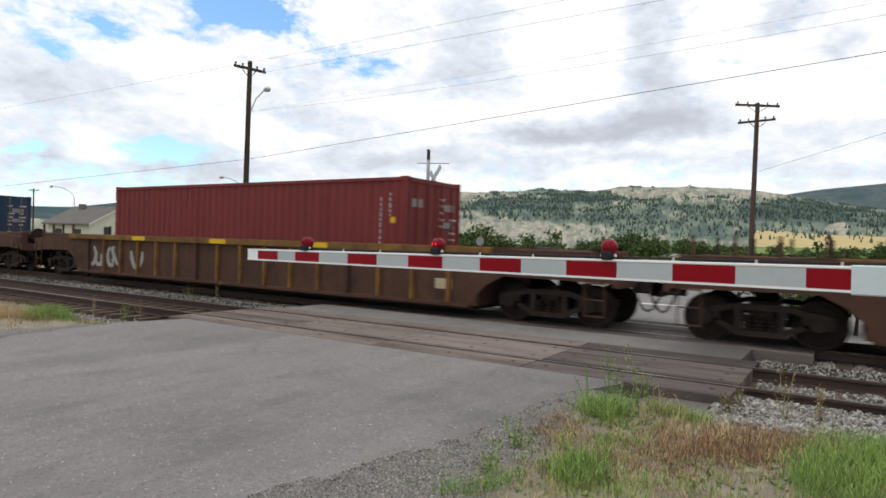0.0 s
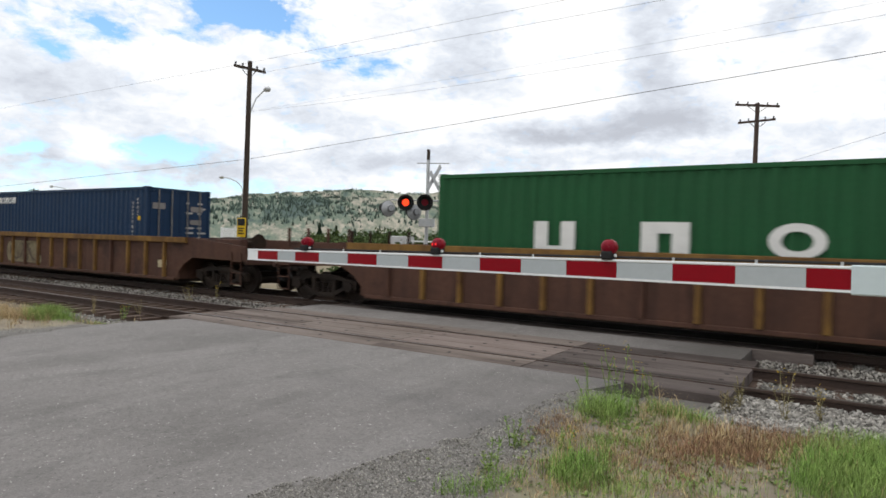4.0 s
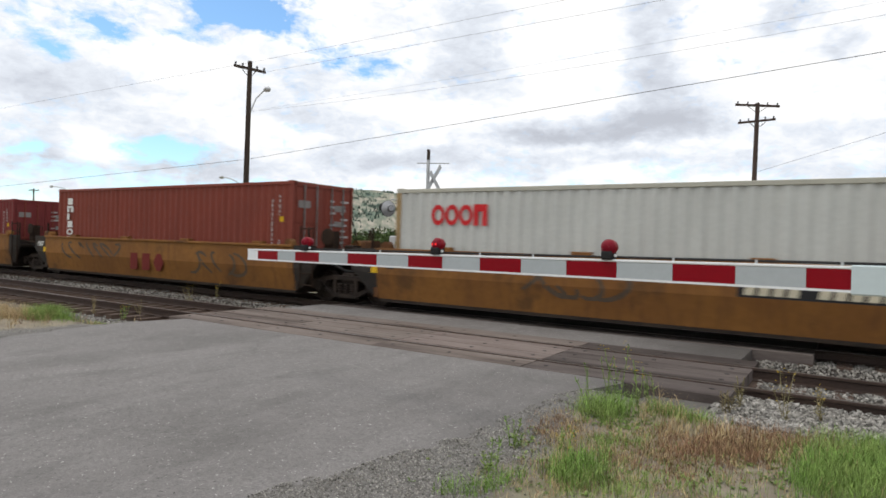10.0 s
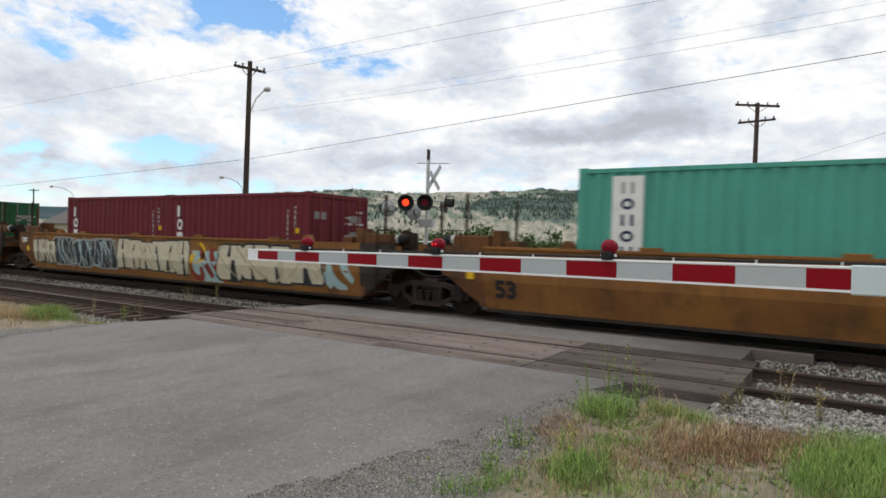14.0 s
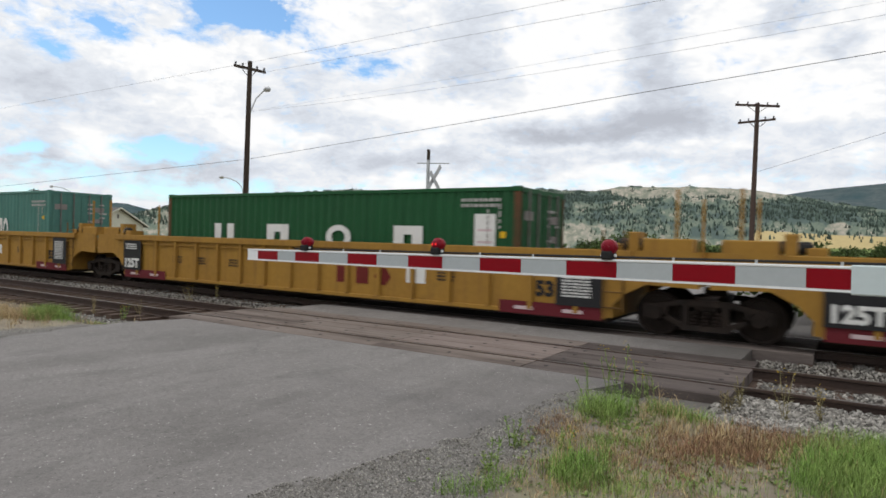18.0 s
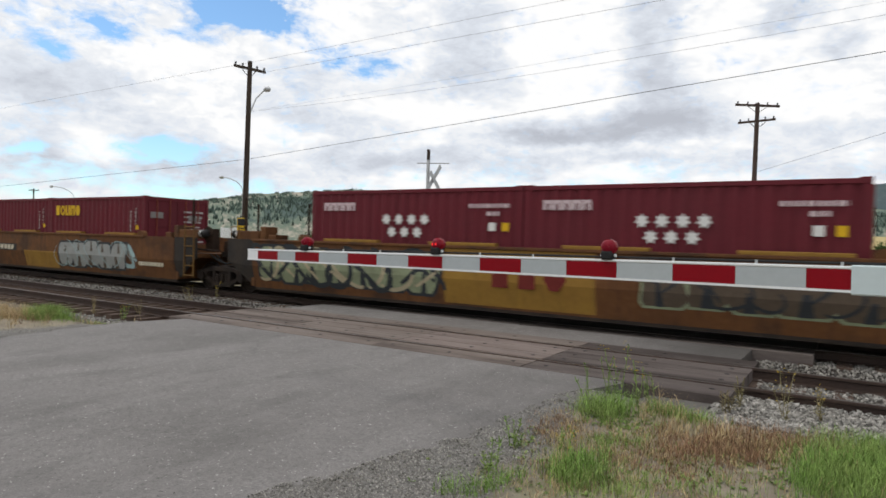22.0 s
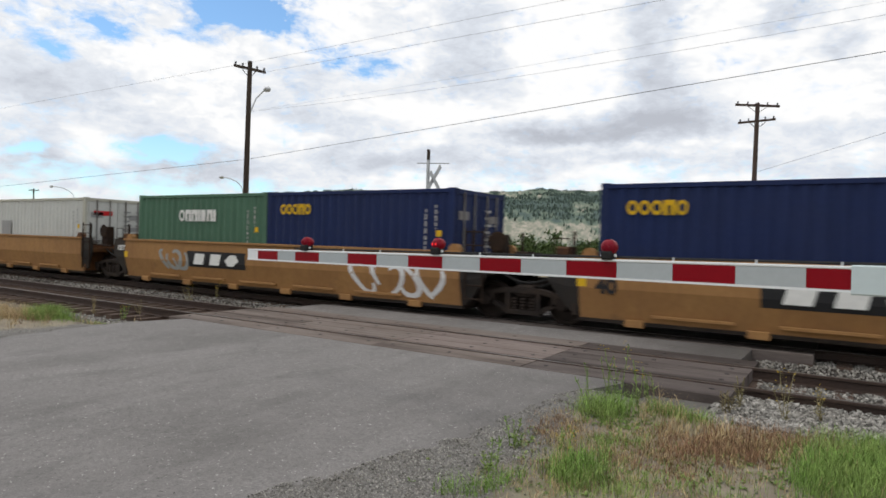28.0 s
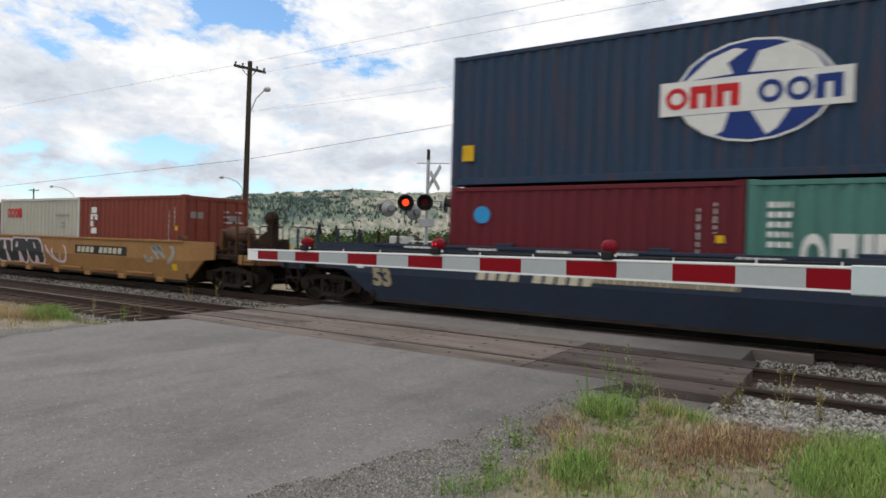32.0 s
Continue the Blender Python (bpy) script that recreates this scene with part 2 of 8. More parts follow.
def verge_surface():
    """Trodden earth: grey grit beside the asphalt, brown soil, pale straw flecks and mossy green patches."""
    m = bpy.data.materials.new("verge of earth, grit and straw")
    m.use_nodes = True
    nt = m.node_tree
    N, L = nt.nodes.new, nt.links.new
    b = nt.nodes["Principled BSDF"]
    b.inputs["Roughness"].default_value = 0.95
    b.inputs["Specular IOR Level"].default_value = 0.2
    co, sep = N("ShaderNodeTexCoord"), N("ShaderNodeSeparateXYZ")
    L(co.outputs["Object"], sep.inputs[0])

    def nz(sc, d, lo, hi, stretch=None, turn=0.0):
        t, r, mp = N("ShaderNodeTexNoise"), N("ShaderNodeMapRange"), N("ShaderNodeMapping")
        mp.inputs["Scale"].default_value = stretch or (1, 1, 1)
        mp.inputs["Rotation"].default_value = (0, 0, turn)
        L(co.outputs["Object"], mp.inputs[0])
        L(mp.outputs[0], t.inputs["Vector"])
        t.inputs["Scale"].default_value, t.inputs["Detail"].default_value, t.inputs["Roughness"].default_value = sc, d, 0.65
        r.inputs["From Min"].default_value, r.inputs["From Max"].default_value = lo, hi
        L(t.outputs[0], r.inputs["Value"])
        return r.outputs[0], t.outputs[0]

    def mx(f, gain, a, c):
        g, k = N("ShaderNodeMath"), N("ShaderNodeMix")
        g.operation, g.inputs[1].default_value = "MULTIPLY", gain
        L(f, g.inputs[0])
        k.data_type = "RGBA"
        L(g.outputs[0], k.inputs["Factor"])
        for sock, c2 in (("A", a), ("B", c)):
            if isinstance(c2, tuple):
                k.inputs[sock].default_value = (*c2, 1)
            else:
                L(c2, k.inputs[sock])
        return k.outputs["Result"]

    soil = mx(nz(1.6, 6, 0.38, 0.62)[0], 1.0, (0.23, 0.195, 0.15), (0.31, 0.27, 0.205))
    soil = mx(nz(0.9, 6, 0.50, 0.66)[0], 0.6, soil, (0.16, 0.17, 0.075))
    soil = mx(nz(5, 6, 0.5, 0.68)[0], 0.5, soil, (0.17, 0.12, 0.085))
    for turn in (0.3, 1.2, 2.3):
        soil = mx(nz(26, 2, 0.62, 0.70, (1, 0.12, 1), turn)[0], 0.7, soil, (0.42, 0.35, 0.22))
    grit = mx(nz(3, 5, 0.4, 0.65)[0], 0.8, (0.17, 0.16, 0.148), (0.235, 0.225, 0.21))
    grain, raw = nz(55, 3, 0.42, 0.62)
    grit = mx(grain, 0.65, grit, (0.085, 0.08, 0.075))
    grit = mx(nz(60, 2, 0.62, 0.68)[0], 0.8, grit, (0.42, 0.41, 0.39))
    wobble, add, rg = N("ShaderNodeMath"), N("ShaderNodeMath"), N("ShaderNodeMapRange")
    wobble.operation, wobble.inputs[1].default_value = "MULTIPLY", 1.3
    L(nz(2.0, 8, 0.0, 1.0)[0], wobble.inputs[0])
    middle, away = N("ShaderNodeMath"), N("ShaderNodeMath")
    middle.inputs[1].default_value, away.operation = 6.95, "ABSOLUTE"
    L(sep.outputs["X"], middle.inputs[0])
    L(middle.outputs[0], away.inputs[0])
    L(away.outputs[0], add.inputs[0])
    L(wobble.outputs[0], add.inputs[1])
    rg.inputs["From Min"].default_value, rg.inputs["From Max"].default_value = 5.30, 5.75
    L(add.outputs[0], rg.inputs["Value"])
    L(mx(rg.outputs[0], 1.0, grit, soil), b.inputs["Base Color"])
    bp = N("ShaderNodeBump")
    bp.inputs["Strength"].default_value, bp.inputs["Distance"].default_value = 0.9, 0.012
    L(raw, bp.inputs["Height"])
    L(bp.outputs[0], b.inputs["Normal"])
    return m


RUST, GRIME = (0.13, 0.055, 0.03), (0.05, 0.04, 0.035)


def box_paint(name, col, **k):
    return surface(name, col, other=tuple(c * 0.75 + 0.01 for c in col), rough=0.55, scale=0.7, amount=0.3, fine=14, streak=k.pop("streak", tuple(c * 0.5 for c in col)), streak_amount=0.45, **k)


M = dict(
    asphalt=road_surface(),
    gravel=surface("grey gravel shoulder", (0.24, 0.235, 0.225), (0.15, 0.14, 0.13), 0.95, 0, 1.4, 0.5, 0.02, 30),
    verge=verge_surface(),
    # Dirty stone, darkened further to put the shade under the train into it.
    ballast_shaded=surface("dirty crushed stone darkened for the train's shade", (0.060, 0.052, 0.046), (0.035, 0.030, 0.027), 0.9, 0, 2.0, 0.5, 0.03, 16),
    clutter=surface("rusty blackened steel", (0.0240, 0.0155, 0.0115), (0.0430, 0.0245, 0.0150), 0.75, 0.1, 2.5, 0.6, 0.004, 18),
    reservoir=surface("rust-brown tank paint", (0.115, 0.062, 0.042), (0.055, 0.034, 0.026), 0.7, 0.1, 2.0, 0.6, 0.002, 14),
    dirt=surface("dry earth and straw", (0.29, 0.245, 0.175), (0.20, 0.17, 0.095), 0.95, 0, 1.1, 0.6, 0.02, 22),
    ground=surface("meadow ground", (0.19, 0.20, 0.085), (0.36, 0.29, 0.16), 0.95, 0, 0.02, 0.5, 0.0, 0.6, gloss=0.0),
    ballast=surface("crushed stone bed", (0.16, 0.15, 0.14), (0.09, 0.08, 0.07), 0.95, 0, 2.0, 0.5, 0.03, 16),
    stone=surface("ballast stones", (0.305, 0.292, 0.268), (0.19, 0.175, 0.152), 0.9, 0, 3.0, 0.4, 0.004, 30, island=True),
    rail=surface("rusty rail steel", (0.0612, 0.0442, 0.0380), (0.0792, 0.0527, 0.0418), 0.6, 0.3, 2.0, 0.5, 0.002, 30),
    rail_top=surface("polished rail head", (0.30, 0.28, 0.27), (0.18, 0.16, 0.15), 0.35, 0.9, 1.0, 0.4, 0, 30),
    tie=surface("weathered wooden tie", (0.082, 0.055, 0.043), (0.135, 0.10, 0.08), 0.9, 0, 3, 0.5, 0.01, 25, stretch=(1, 0.15, 1)),
    plank=surface("worn crossing timber", (0.2094, 0.1753, 0.1559), (0.1364, 0.1053, 0.0895), 0.85, 0, 1.6, 0.5, 0.008, 30, stretch=(0.2, 1, 1), spots=((0.0535, 0.0404, 0.0356), 1.3, 0.50, 0.6)),
    plank_light=surface("sun-bleached crossing timber", (0.2300, 0.1886, 0.1702), (0.1564, 0.1196, 0.1058), 0.85, 0, 1.6, 0.5, 0.008, 30, stretch=(0.2, 1, 1), spots=((0.07, 0.055, 0.05), 1.5, 0.52, 0.5)),
    plank_dark=surface("oiled crossing timber", (0.100, 0.083, 0.077), (0.158, 0.132, 0.122), 0.85, 0, 1.6, 0.5, 0.008, 30, stretch=(0.2, 1, 1), spots=((0.028, 0.022, 0.020), 1.1, 0.48, 0.6)),
    white_line=surface("road marking paint", (0.78, 0.78, 0.76), None, 0.7, 0, 3, 0.2, 0, 40),
    white=surface("white reflective sheeting", (0.74, 0.76, 0.77), (0.66, 0.68, 0.69), 0.4, 0, 2, 0.15, 0, 20, gloss=0.3),
    silver=surface("silver reflective sheeting", (0.396, 0.430, 0.447), (0.361, 0.396, 0.413), 0.35, 0, 2, 0.2, 0, 20, gloss=0.3),
    red=surface("red reflective sheeting", (0.2250, 0.0023, 0.0090), (0.1950, 0.0023, 0.0075), 0.35, 0, 2, 0.2, 0, 20),
    sleeve=surface("pale blue-grey sheeting", (0.52, 0.60, 0.62), (0.47, 0.55, 0.57), 0.4, 0, 2, 0.15, 0, 20),
    rod=surface("dull zinc rods", (0.22, 0.215, 0.21), (0.14, 0.11, 0.09), 0.6, 0.2, 3, 0.5, 0, 20),
    cover=surface("dull grey housing", (0.40, 0.41, 0.42), (0.30, 0.31, 0.32), 0.55, 0.2, 3, 0.4, 0, 20),
    patch_yellow=surface("fresh yellow patch paint", (0.2952, 0.1681, 0.0344), (0.2214, 0.1148, 0.0287), 0.65, 0, 1.0, 0.4, 0, 9, streak=(0.1148, 0.0656, 0.0246), streak_amount=0.4),
    red_lens=surface("dark red lens", (0.20, 0.004, 0.016), None, 0.4, 0, 4, 0.2, 0, 30),
    red_lit=surface("lit red lens", (0.35, 0.01, 0.01), None, 0.3, 0, 4, 0.1, 0, 30, emit=(1.0, 0.05, 0.012, 2.2)),
    red_glow=surface("glowing diode lens", (0.4, 0.01, 0.02), None, 0.3, 0, 4, 0.1, 0, 30, emit=(1.0, 0.03, 0.03, 0.9)),
    black=surface("black painted steel", (0.018, 0.018, 0.019), (0.03, 0.028, 0.027), 0.6, 0, 3, 0.4, 0, 25),
    alu=surface("galvanised steel", (0.50, 0.51, 0.52), (0.40, 0.41, 0.42), 0.45, 0.6, 4, 0.3, 0, 30, gloss=0.3),
    wood_pole=surface("dark creosoted pole", (0.050, 0.038, 0.032), (0.09, 0.07, 0.055), 0.9, 0, 2, 0.5, 0.004, 30, stretch=(1, 1, 0.1)),
    wood_pole_light=surface("weathered brown pole", (0.088, 0.062, 0.052), (0.060, 0.044, 0.038), 0.9, 0, 2, 0.5, 0.004, 30, stretch=(1, 1, 0.1)),
    wire=surface("dark cable", (0.10, 0.10, 0.11), None, 0.6, 0, 4, 0.1),
    wire_thin=surface("weathered thin wire", (0.36, 0.37, 0.39), None, 0.6, 0, 4, 0.1),
    truck=surface("grimy cast steel", (0.026, 0.021, 0.019), (0.050, 0.036, 0.028), 0.7, 0.2, 3, 0.6, 0.004, 20),
    wheel=surface("worn wheel steel", (0.034, 0.025, 0.021), (0.02, 0.016, 0.014), 0.55, 0.4, 4, 0.5, 0, 20),
    brown=surface("rust-brown well paint", (0.0928, 0.0465, 0.0324), (0.0596, 0.0315, 0.0245), 0.7, 0, 0.9, 0.55, 0.002, 10, streak=(0.0377, 0.0218, 0.0184), streak_amount=0.6, spots=((0.0255, 0.0170, 0.0145), 0.8, 0.55, 0.6)),
    brown_rib=surface("yellowed rib paint", (0.2167, 0.1215, 0.0348), (0.0952, 0.0476, 0.0221), 0.7, 0, 1.6, 0.6, 0.002, 10, streak=(0.0510, 0.0289, 0.0187), streak_amount=0.6),
    orange=surface("faded orange well paint", (0.2450, 0.1122, 0.0308), (0.1494, 0.0647, 0.0237), 0.65, 0, 0.6, 0.5, 0.001, 9, streak=(0.0814, 0.0372, 0.0205), streak_amount=0.5, spots=((0.0393, 0.0262, 0.0193), 0.9, 0.55, 0.5)),
    orange_light=surface("sun-bleached orange well paint", (0.335, 0.180, 0.070), (0.240, 0.124, 0.052), 0.65, 0, 0.6, 0.45, 0.001, 9, streak=(0.20, 0.105, 0.05), streak_amount=0.45, spots=((0.14, 0.085, 0.05), 1.3, 0.60, 0.45)),
    orange_dull=surface("rusty orange well paint", (0.1497, 0.0654, 0.0251), (0.0874, 0.0403, 0.0198), 0.7, 0, 0.6, 0.55, 0.001, 9, streak=(0.0502, 0.0251, 0.0175), streak_amount=0.6, spots=((0.0380, 0.0247, 0.0190), 0.8, 0.52, 0.65)),
    yellow=surface("yellow well paint", (0.3526, 0.1956, 0.0382), (0.2678, 0.1422, 0.0350), 0.6, 0, 0.7, 0.4, 0.001, 9, streak=(0.1553, 0.0820, 0.0316), streak_amount=0.45, spots=((0.1144, 0.0660, 0.0264), 0.9, 0.60, 0.5)),
    navy_car=surface("dark blue well paint", (0.028, 0.040, 0.068), (0.021, 0.028, 0.045), 0.55, 0, 0.7, 0.4, 0, 9, streak=(0.03, 0.032, 0.04), streak_amount=0.5),
    well_end=surface("grimy dark grey paint", (0.030, 0.028, 0.027), (0.055, 0.042, 0.033), 0.7, 0, 1.5, 0.5, 0.001, 12),
    deep_red=surface("dark red sill paint", (0.13, 0.018, 0.025), None, 0.6, 0, 2, 0.3, 0, 15),
    c_red=box_paint("oxide red container", (0.180, 0.034, 0.034)),
    c_maroon=box_paint("maroon container", (0.134, 0.019, 0.028)),
    c_rust=box_paint("brick red container", (0.210, 0.050, 0.034)),
    c_grey=box_paint("pale grey container", (0.455, 0.445, 0.38), streak=(0.32, 0.30, 0.25)),
    c_white=box_paint("off-white container", (0.54, 0.55, 0.525), streak=(0.45, 0.44, 0.42)),
    c_navy=box_paint("navy container", (0.020, 0.032, 0.076)),
    c_teal_navy=box_paint("deep blue container", (0.012, 0.034, 0.080)),
    c_blue=box_paint("ink blue container", (0.013, 0.024, 0.085)),
    c_steel=box_paint("steel blue container", (0.027, 0.052, 0.097), streak=RUST),
    c_green=box_paint("dark green container", (0.018, 0.092, 0.035)),
    c_capital=box_paint("grey green container", (0.075, 0.155, 0.103)),
    c_teal=box_paint("sea green container", (0.083, 0.212, 0.180)),
    c_dong=box_paint("turquoise container", (0.083, 0.338, 0.263)),
    corroded=surface("rusted corner post", (0.13, 0.062, 0.034), (0.055, 0.06, 0.03), 0.75, 0, 2.0, 0.6, 0.001, 12),
    frame_worn=surface("stained pale frame paint", (0.34, 0.31, 0.24), (0.19, 0.13, 0.085), 0.7, 0, 1.6, 0.55, 0, 7),
    post_tan=surface("yellowed corner post", (0.34, 0.24, 0.12), (0.24, 0.16, 0.09), 0.7, 0, 2.0, 0.5, 0, 12),
    m_white=surface("white stencil paint", (0.72, 0.72, 0.70), None, 0.6, 0, 3, 0.25, 0, 20),
    m_dim=surface("worn white stencil paint", (0.47, 0.455, 0.44), None, 0.65, 0, 3, 0.45, 0, 16),
    m_red=surface("red stencil paint", (0.55, 0.025, 0.03), None, 0.6, 0, 3, 0.25, 0, 20),
    m_yellow=surface("yellow label", (0.68, 0.42, 0.02), None, 0.6, 0, 3, 0.25, 0, 20),
    m_black=surface("black stencil paint", (0.025, 0.025, 0.027), None, 0.6, 0, 3, 0.25, 0, 20),
    m_grey=surface("grey stencil paint", (0.30, 0.30, 0.30), None, 0.6, 0, 3, 0.25, 0, 20),
    m_blue=surface("light blue emblem", (0.04, 0.30, 0.62), None, 0.6, 0, 3, 0.2, 0, 20),
    m_deepblue=surface("deep blue emblem", (0.02, 0.045, 0.20), None, 0.6, 0, 3, 0.2, 0, 20),
    m_brickred=surface("faded red lettering", (0.1540, 0.0245, 0.0210), None, 0.7, 0, 3, 0.4, 0, 20),
    m_tan=surface("tan patch paint", (0.42, 0.36, 0.24), None, 0.7, 0, 3, 0.35, 0, 12),
    g_cream=surface("cream spray paint", (0.55, 0.50, 0.38), None, 0.6, 0, 3, 0.3, 0, 12),
    g_dark=surface("dark spray paint", (0.035, 0.04, 0.045), None, 0.6, 0, 3, 0.3, 0, 12),
    g_grey=surface("grey spray paint", (0.30, 0.31, 0.30), None, 0.6, 0, 3, 0.3, 0, 12),
    g_cyan=surface("cyan spray paint", (0.05, 0.34, 0.55), (0.04, 0.2, 0.5), 0.6, 0, 1, 0.5, 0, 12),
    g_blue=surface("blue spray paint", (0.03, 0.16, 0.42), (0.04, 0.2, 0.5), 0.6, 0, 1, 0.5, 0, 12),
    g_pale=surface("pale blue spray paint", (0.32, 0.45, 0.46), None, 0.6, 0, 3, 0.3, 0, 12),
    g_white=surface("white spray paint", (0.66, 0.66, 0.66), None, 0.6, 0, 3, 0.2, 0, 12),
    g_smear=surface("faded tan spray paint", (0.19, 0.16, 0.10), (0.10, 0.075, 0.05), 0.7, 0, 1.5, 0.6, 0, 12),
    g_mint=surface("pale green spray paint", (0.27, 0.31, 0.19), (0.16, 0.17, 0.11), 0.7, 0, 1.5, 0.5, 0, 12),
    door_grey=surface("dim door stencils", (0.26, 0.24, 0.23), None, 0.7, 0, 3, 0.4, 0, 20),
    g_pink=surface("pale pink spray paint", (0.60, 0.48, 0.50), None, 0.6, 0, 3, 0.2, 0, 12),
    g_red=surface("dull red spray paint", (0.2100, 0.0420, 0.0280), None, 0.6, 0, 3, 0.3, 0, 12),
    g_smoke=surface("smoky spray paint", (0.10, 0.075, 0.055), None, 0.7, 0, 3, 0.4, 0, 12),
    grass=surface("green grass", (0.185, 0.315, 0.070), (0.30, 0.345, 0.12), 0.8, 0, 1.2, 0.4, 0, 10, island=True),
    straw=surface("dry grass", (0.4740, 0.3709, 0.2061), (0.3503, 0.2473, 0.1236), 0.9, 0, 2.0, 0.4, 0, 10, island=True),
    withered=surface("withered grass", (0.2916, 0.1701, 0.1033), (0.1944, 0.1215, 0.0729), 0.9, 0, 2.0, 0.4, 0, 10, island=True),
    weed=surface("weed leaves", (0.1440, 0.2400, 0.0600), (0.2280, 0.2520, 0.0840), 0.8, 0, 2.0, 0.4, 0, 10, island=True),
    dry_weed=surface("drying weed leaves", (0.21, 0.19, 0.095), (0.25, 0.18, 0.10), 0.85, 0, 2.0, 0.4, 0, 10, island=True),
    flower=surface("yellow flowers", (0.60, 0.42, 0.03), None, 0.8, 0, 2.0, 0.2),
    leaf=surface("bush leaves", (0.0608, 0.0961, 0.0322), (0.0856, 0.1178, 0.0428), 0.8, 0, 0.4, 0.5, 0, 5, island=True),
    pine=surface("pine needles", (0.030, 0.055, 0.032), (0.045, 0.07, 0.04), 0.9, 0, 0.02, 0.5, 0, 1, island=True),
    wall_white=surface("white siding", (0.6072, 0.6072, 0.5292), None, 0.8, 0, 1, 0.2, 0, 8),
    pane=surface("dark window glass", (0.05, 0.055, 0.06), None, 0.15, 0, 2, 0.2, 0, 10, gloss=0.5),
    roof=surface("weathered grey roofing", (0.155, 0.145, 0.135), None, 0.9, 0, 1, 0.4, 0, 8),
    sign_yellow=surface("yellow sign face", (0.65, 0.43, 0.02), None, 0.5, 0, 1, 0.2, 0, 20),
)


# ---------------------------------------------------------------- mesh helpers
def mesh_of(name, verts, faces, mat, smooth=False):
    me = bpy.data.meshes.new(name)
    me.from_pydata([tuple(v) for v in verts], [], faces)
    me.materials.append(M[mat] if isinstance(mat, str) else mat)
    if smooth:
        me.shade_smooth()
    me.update()
    return me


def join(name, pieces, mat, smooth=False):
    """One mesh from (verts, faces) pieces."""
    v, f, n = [], [], 0
    for pv, pf in pieces:
        v.extend(pv)
        f.extend([tuple(i + n for i in q) for q in pf])
        n += len(pv)
    return mesh_of(name, v, f, mat, smooth)


def block(x0, x1, y0, y1, z0, z1, c=0.0):
    """A box; c cuts its four long edges along x, so that it catches the light."""
    if c <= 0:
        v = [(x, y, z) for x in (x0, x1) for y in (y0, y1) for z in (z0, z1)]
        return v, [(0, 1, 3, 2), (4, 6, 7, 5), (0, 4, 5, 1), (2, 3, 7, 6), (0, 2, 6, 4), (1, 5, 7, 3)]
    ring = [(y0 + c, z0), (y1 - c, z0), (y1, z0 + c), (y1, z1 - c), (y1 - c, z1), (y0 + c, z1), (y0, z1 - c), (y0, z0 + c)]
    return prism([(x0, ring), (x1, ring)])


def prism(rings):
    """Rings of (y, z) at x, bridged and capped."""
    n = len(rings[0][1])
    v = [(x, y, z) for x, r in rings for y, z in r]
    f = [(k * n + i, k * n + (i + 1) % n, (k + 1) * n + (i + 1) % n, (k + 1) * n + i) for k in range(len(rings) - 1) for i in range(n)]
    return v, f + [tuple(reversed(range(n))), tuple(range((len(rings) - 1) * n, len(rings) * n))]


def tube(a, b, r, n=10, r2=None):
    a, b = Vector(a), Vector(b)
    q = (b - a).to_track_quat("Z", "Y")
    v = []
    for p, rad in ((a, r), (b, r if r2 is None else r2)):
        v += [tuple(p + q @ Vector((math.cos(2 * math.pi * i / n) * rad, math.sin(2 * math.pi * i / n) * rad, 0))) for i in range(n)]
    f = [(i, (i + 1) % n, n + (i + 1) % n, n + i) for i in range(n)]
    return v, f + [tuple(reversed(range(n))), tuple(range(n, 2 * n))]


def plate(outline, y0, y1):
    """A plate from an outline in x and z, between y0 and y1."""
    n = len(outline)
    v = [(x, y0, z) for x, z in outline] + [(x, y1, z) for x, z in outline]
    f = [(i, (i + 1) % n, n + (i + 1) % n, n + i) for i in range(n)]
    return v, f + [tuple(reversed(range(n))), tuple(range(n, 2 * n))]


def lathe(profile, centre, axis="y", n=20):
    """Revolved (radius, along) profile."""
    v, f = [], []
    for r, a in profile:
        for i in range(n):
            t = 2 * math.pi * i / n
            p = {"y": (r * math.cos(t), a, r * math.sin(t)), "z": (r * math.cos(t), r * math.sin(t), a), "x": (a, r * math.cos(t), r * math.sin(t))}[axis]
            v.append(tuple(Vector(centre) + Vector(p)))
    for k in range(len(profile) - 1):
        f += [(k * n + i, k * n + (i + 1) % n, (k + 1) * n + (i + 1) % n, (k + 1) * n + i) for i in range(n)]
    m = len(profile)
    return v, f + [tuple(reversed(range(n))), tuple(range((m - 1) * n, m * n))]


def cable(pts, r, n=7):
    """One bent tube along points."""
    v, f = [], []
    for k, p in enumerate(pts):
        d = (pts[min(k + 1, len(pts) - 1)] - pts[max(k - 1, 0)]).normalized()
        q = d.to_track_quat("Z", "Y")
        v += [tuple(p + q @ Vector((math.cos(2 * math.pi * i / n) * r, math.sin(2 * math.pi * i / n) * r, 0))) for i in range(n)]
    for k in range(len(pts) - 1):
        f += [(k * n + i, k * n + (i + 1) % n, (k + 1) * n + (i + 1) % n, (k + 1) * n + i) for i in range(n)]
    m = len(pts)
    return v, f + [tuple(reversed(range(n))), tuple(range((m - 1) * n, m * n))]


def part(name, pieces, mat, parent, label="", smooth=False, at=None):
    """One mesh object under a thing or a part; pieces may be a ready mesh."""
    me = pieces if isinstance(pieces, bpy.types.Mesh) else join(name, pieces if isinstance(pieces, list) else [pieces], mat, smooth)
    ob = new(name, me)
    ob.parent = parent
    if at is not None:
        ob.matrix_basis = at
    return tagged(ob, label) if label else ob


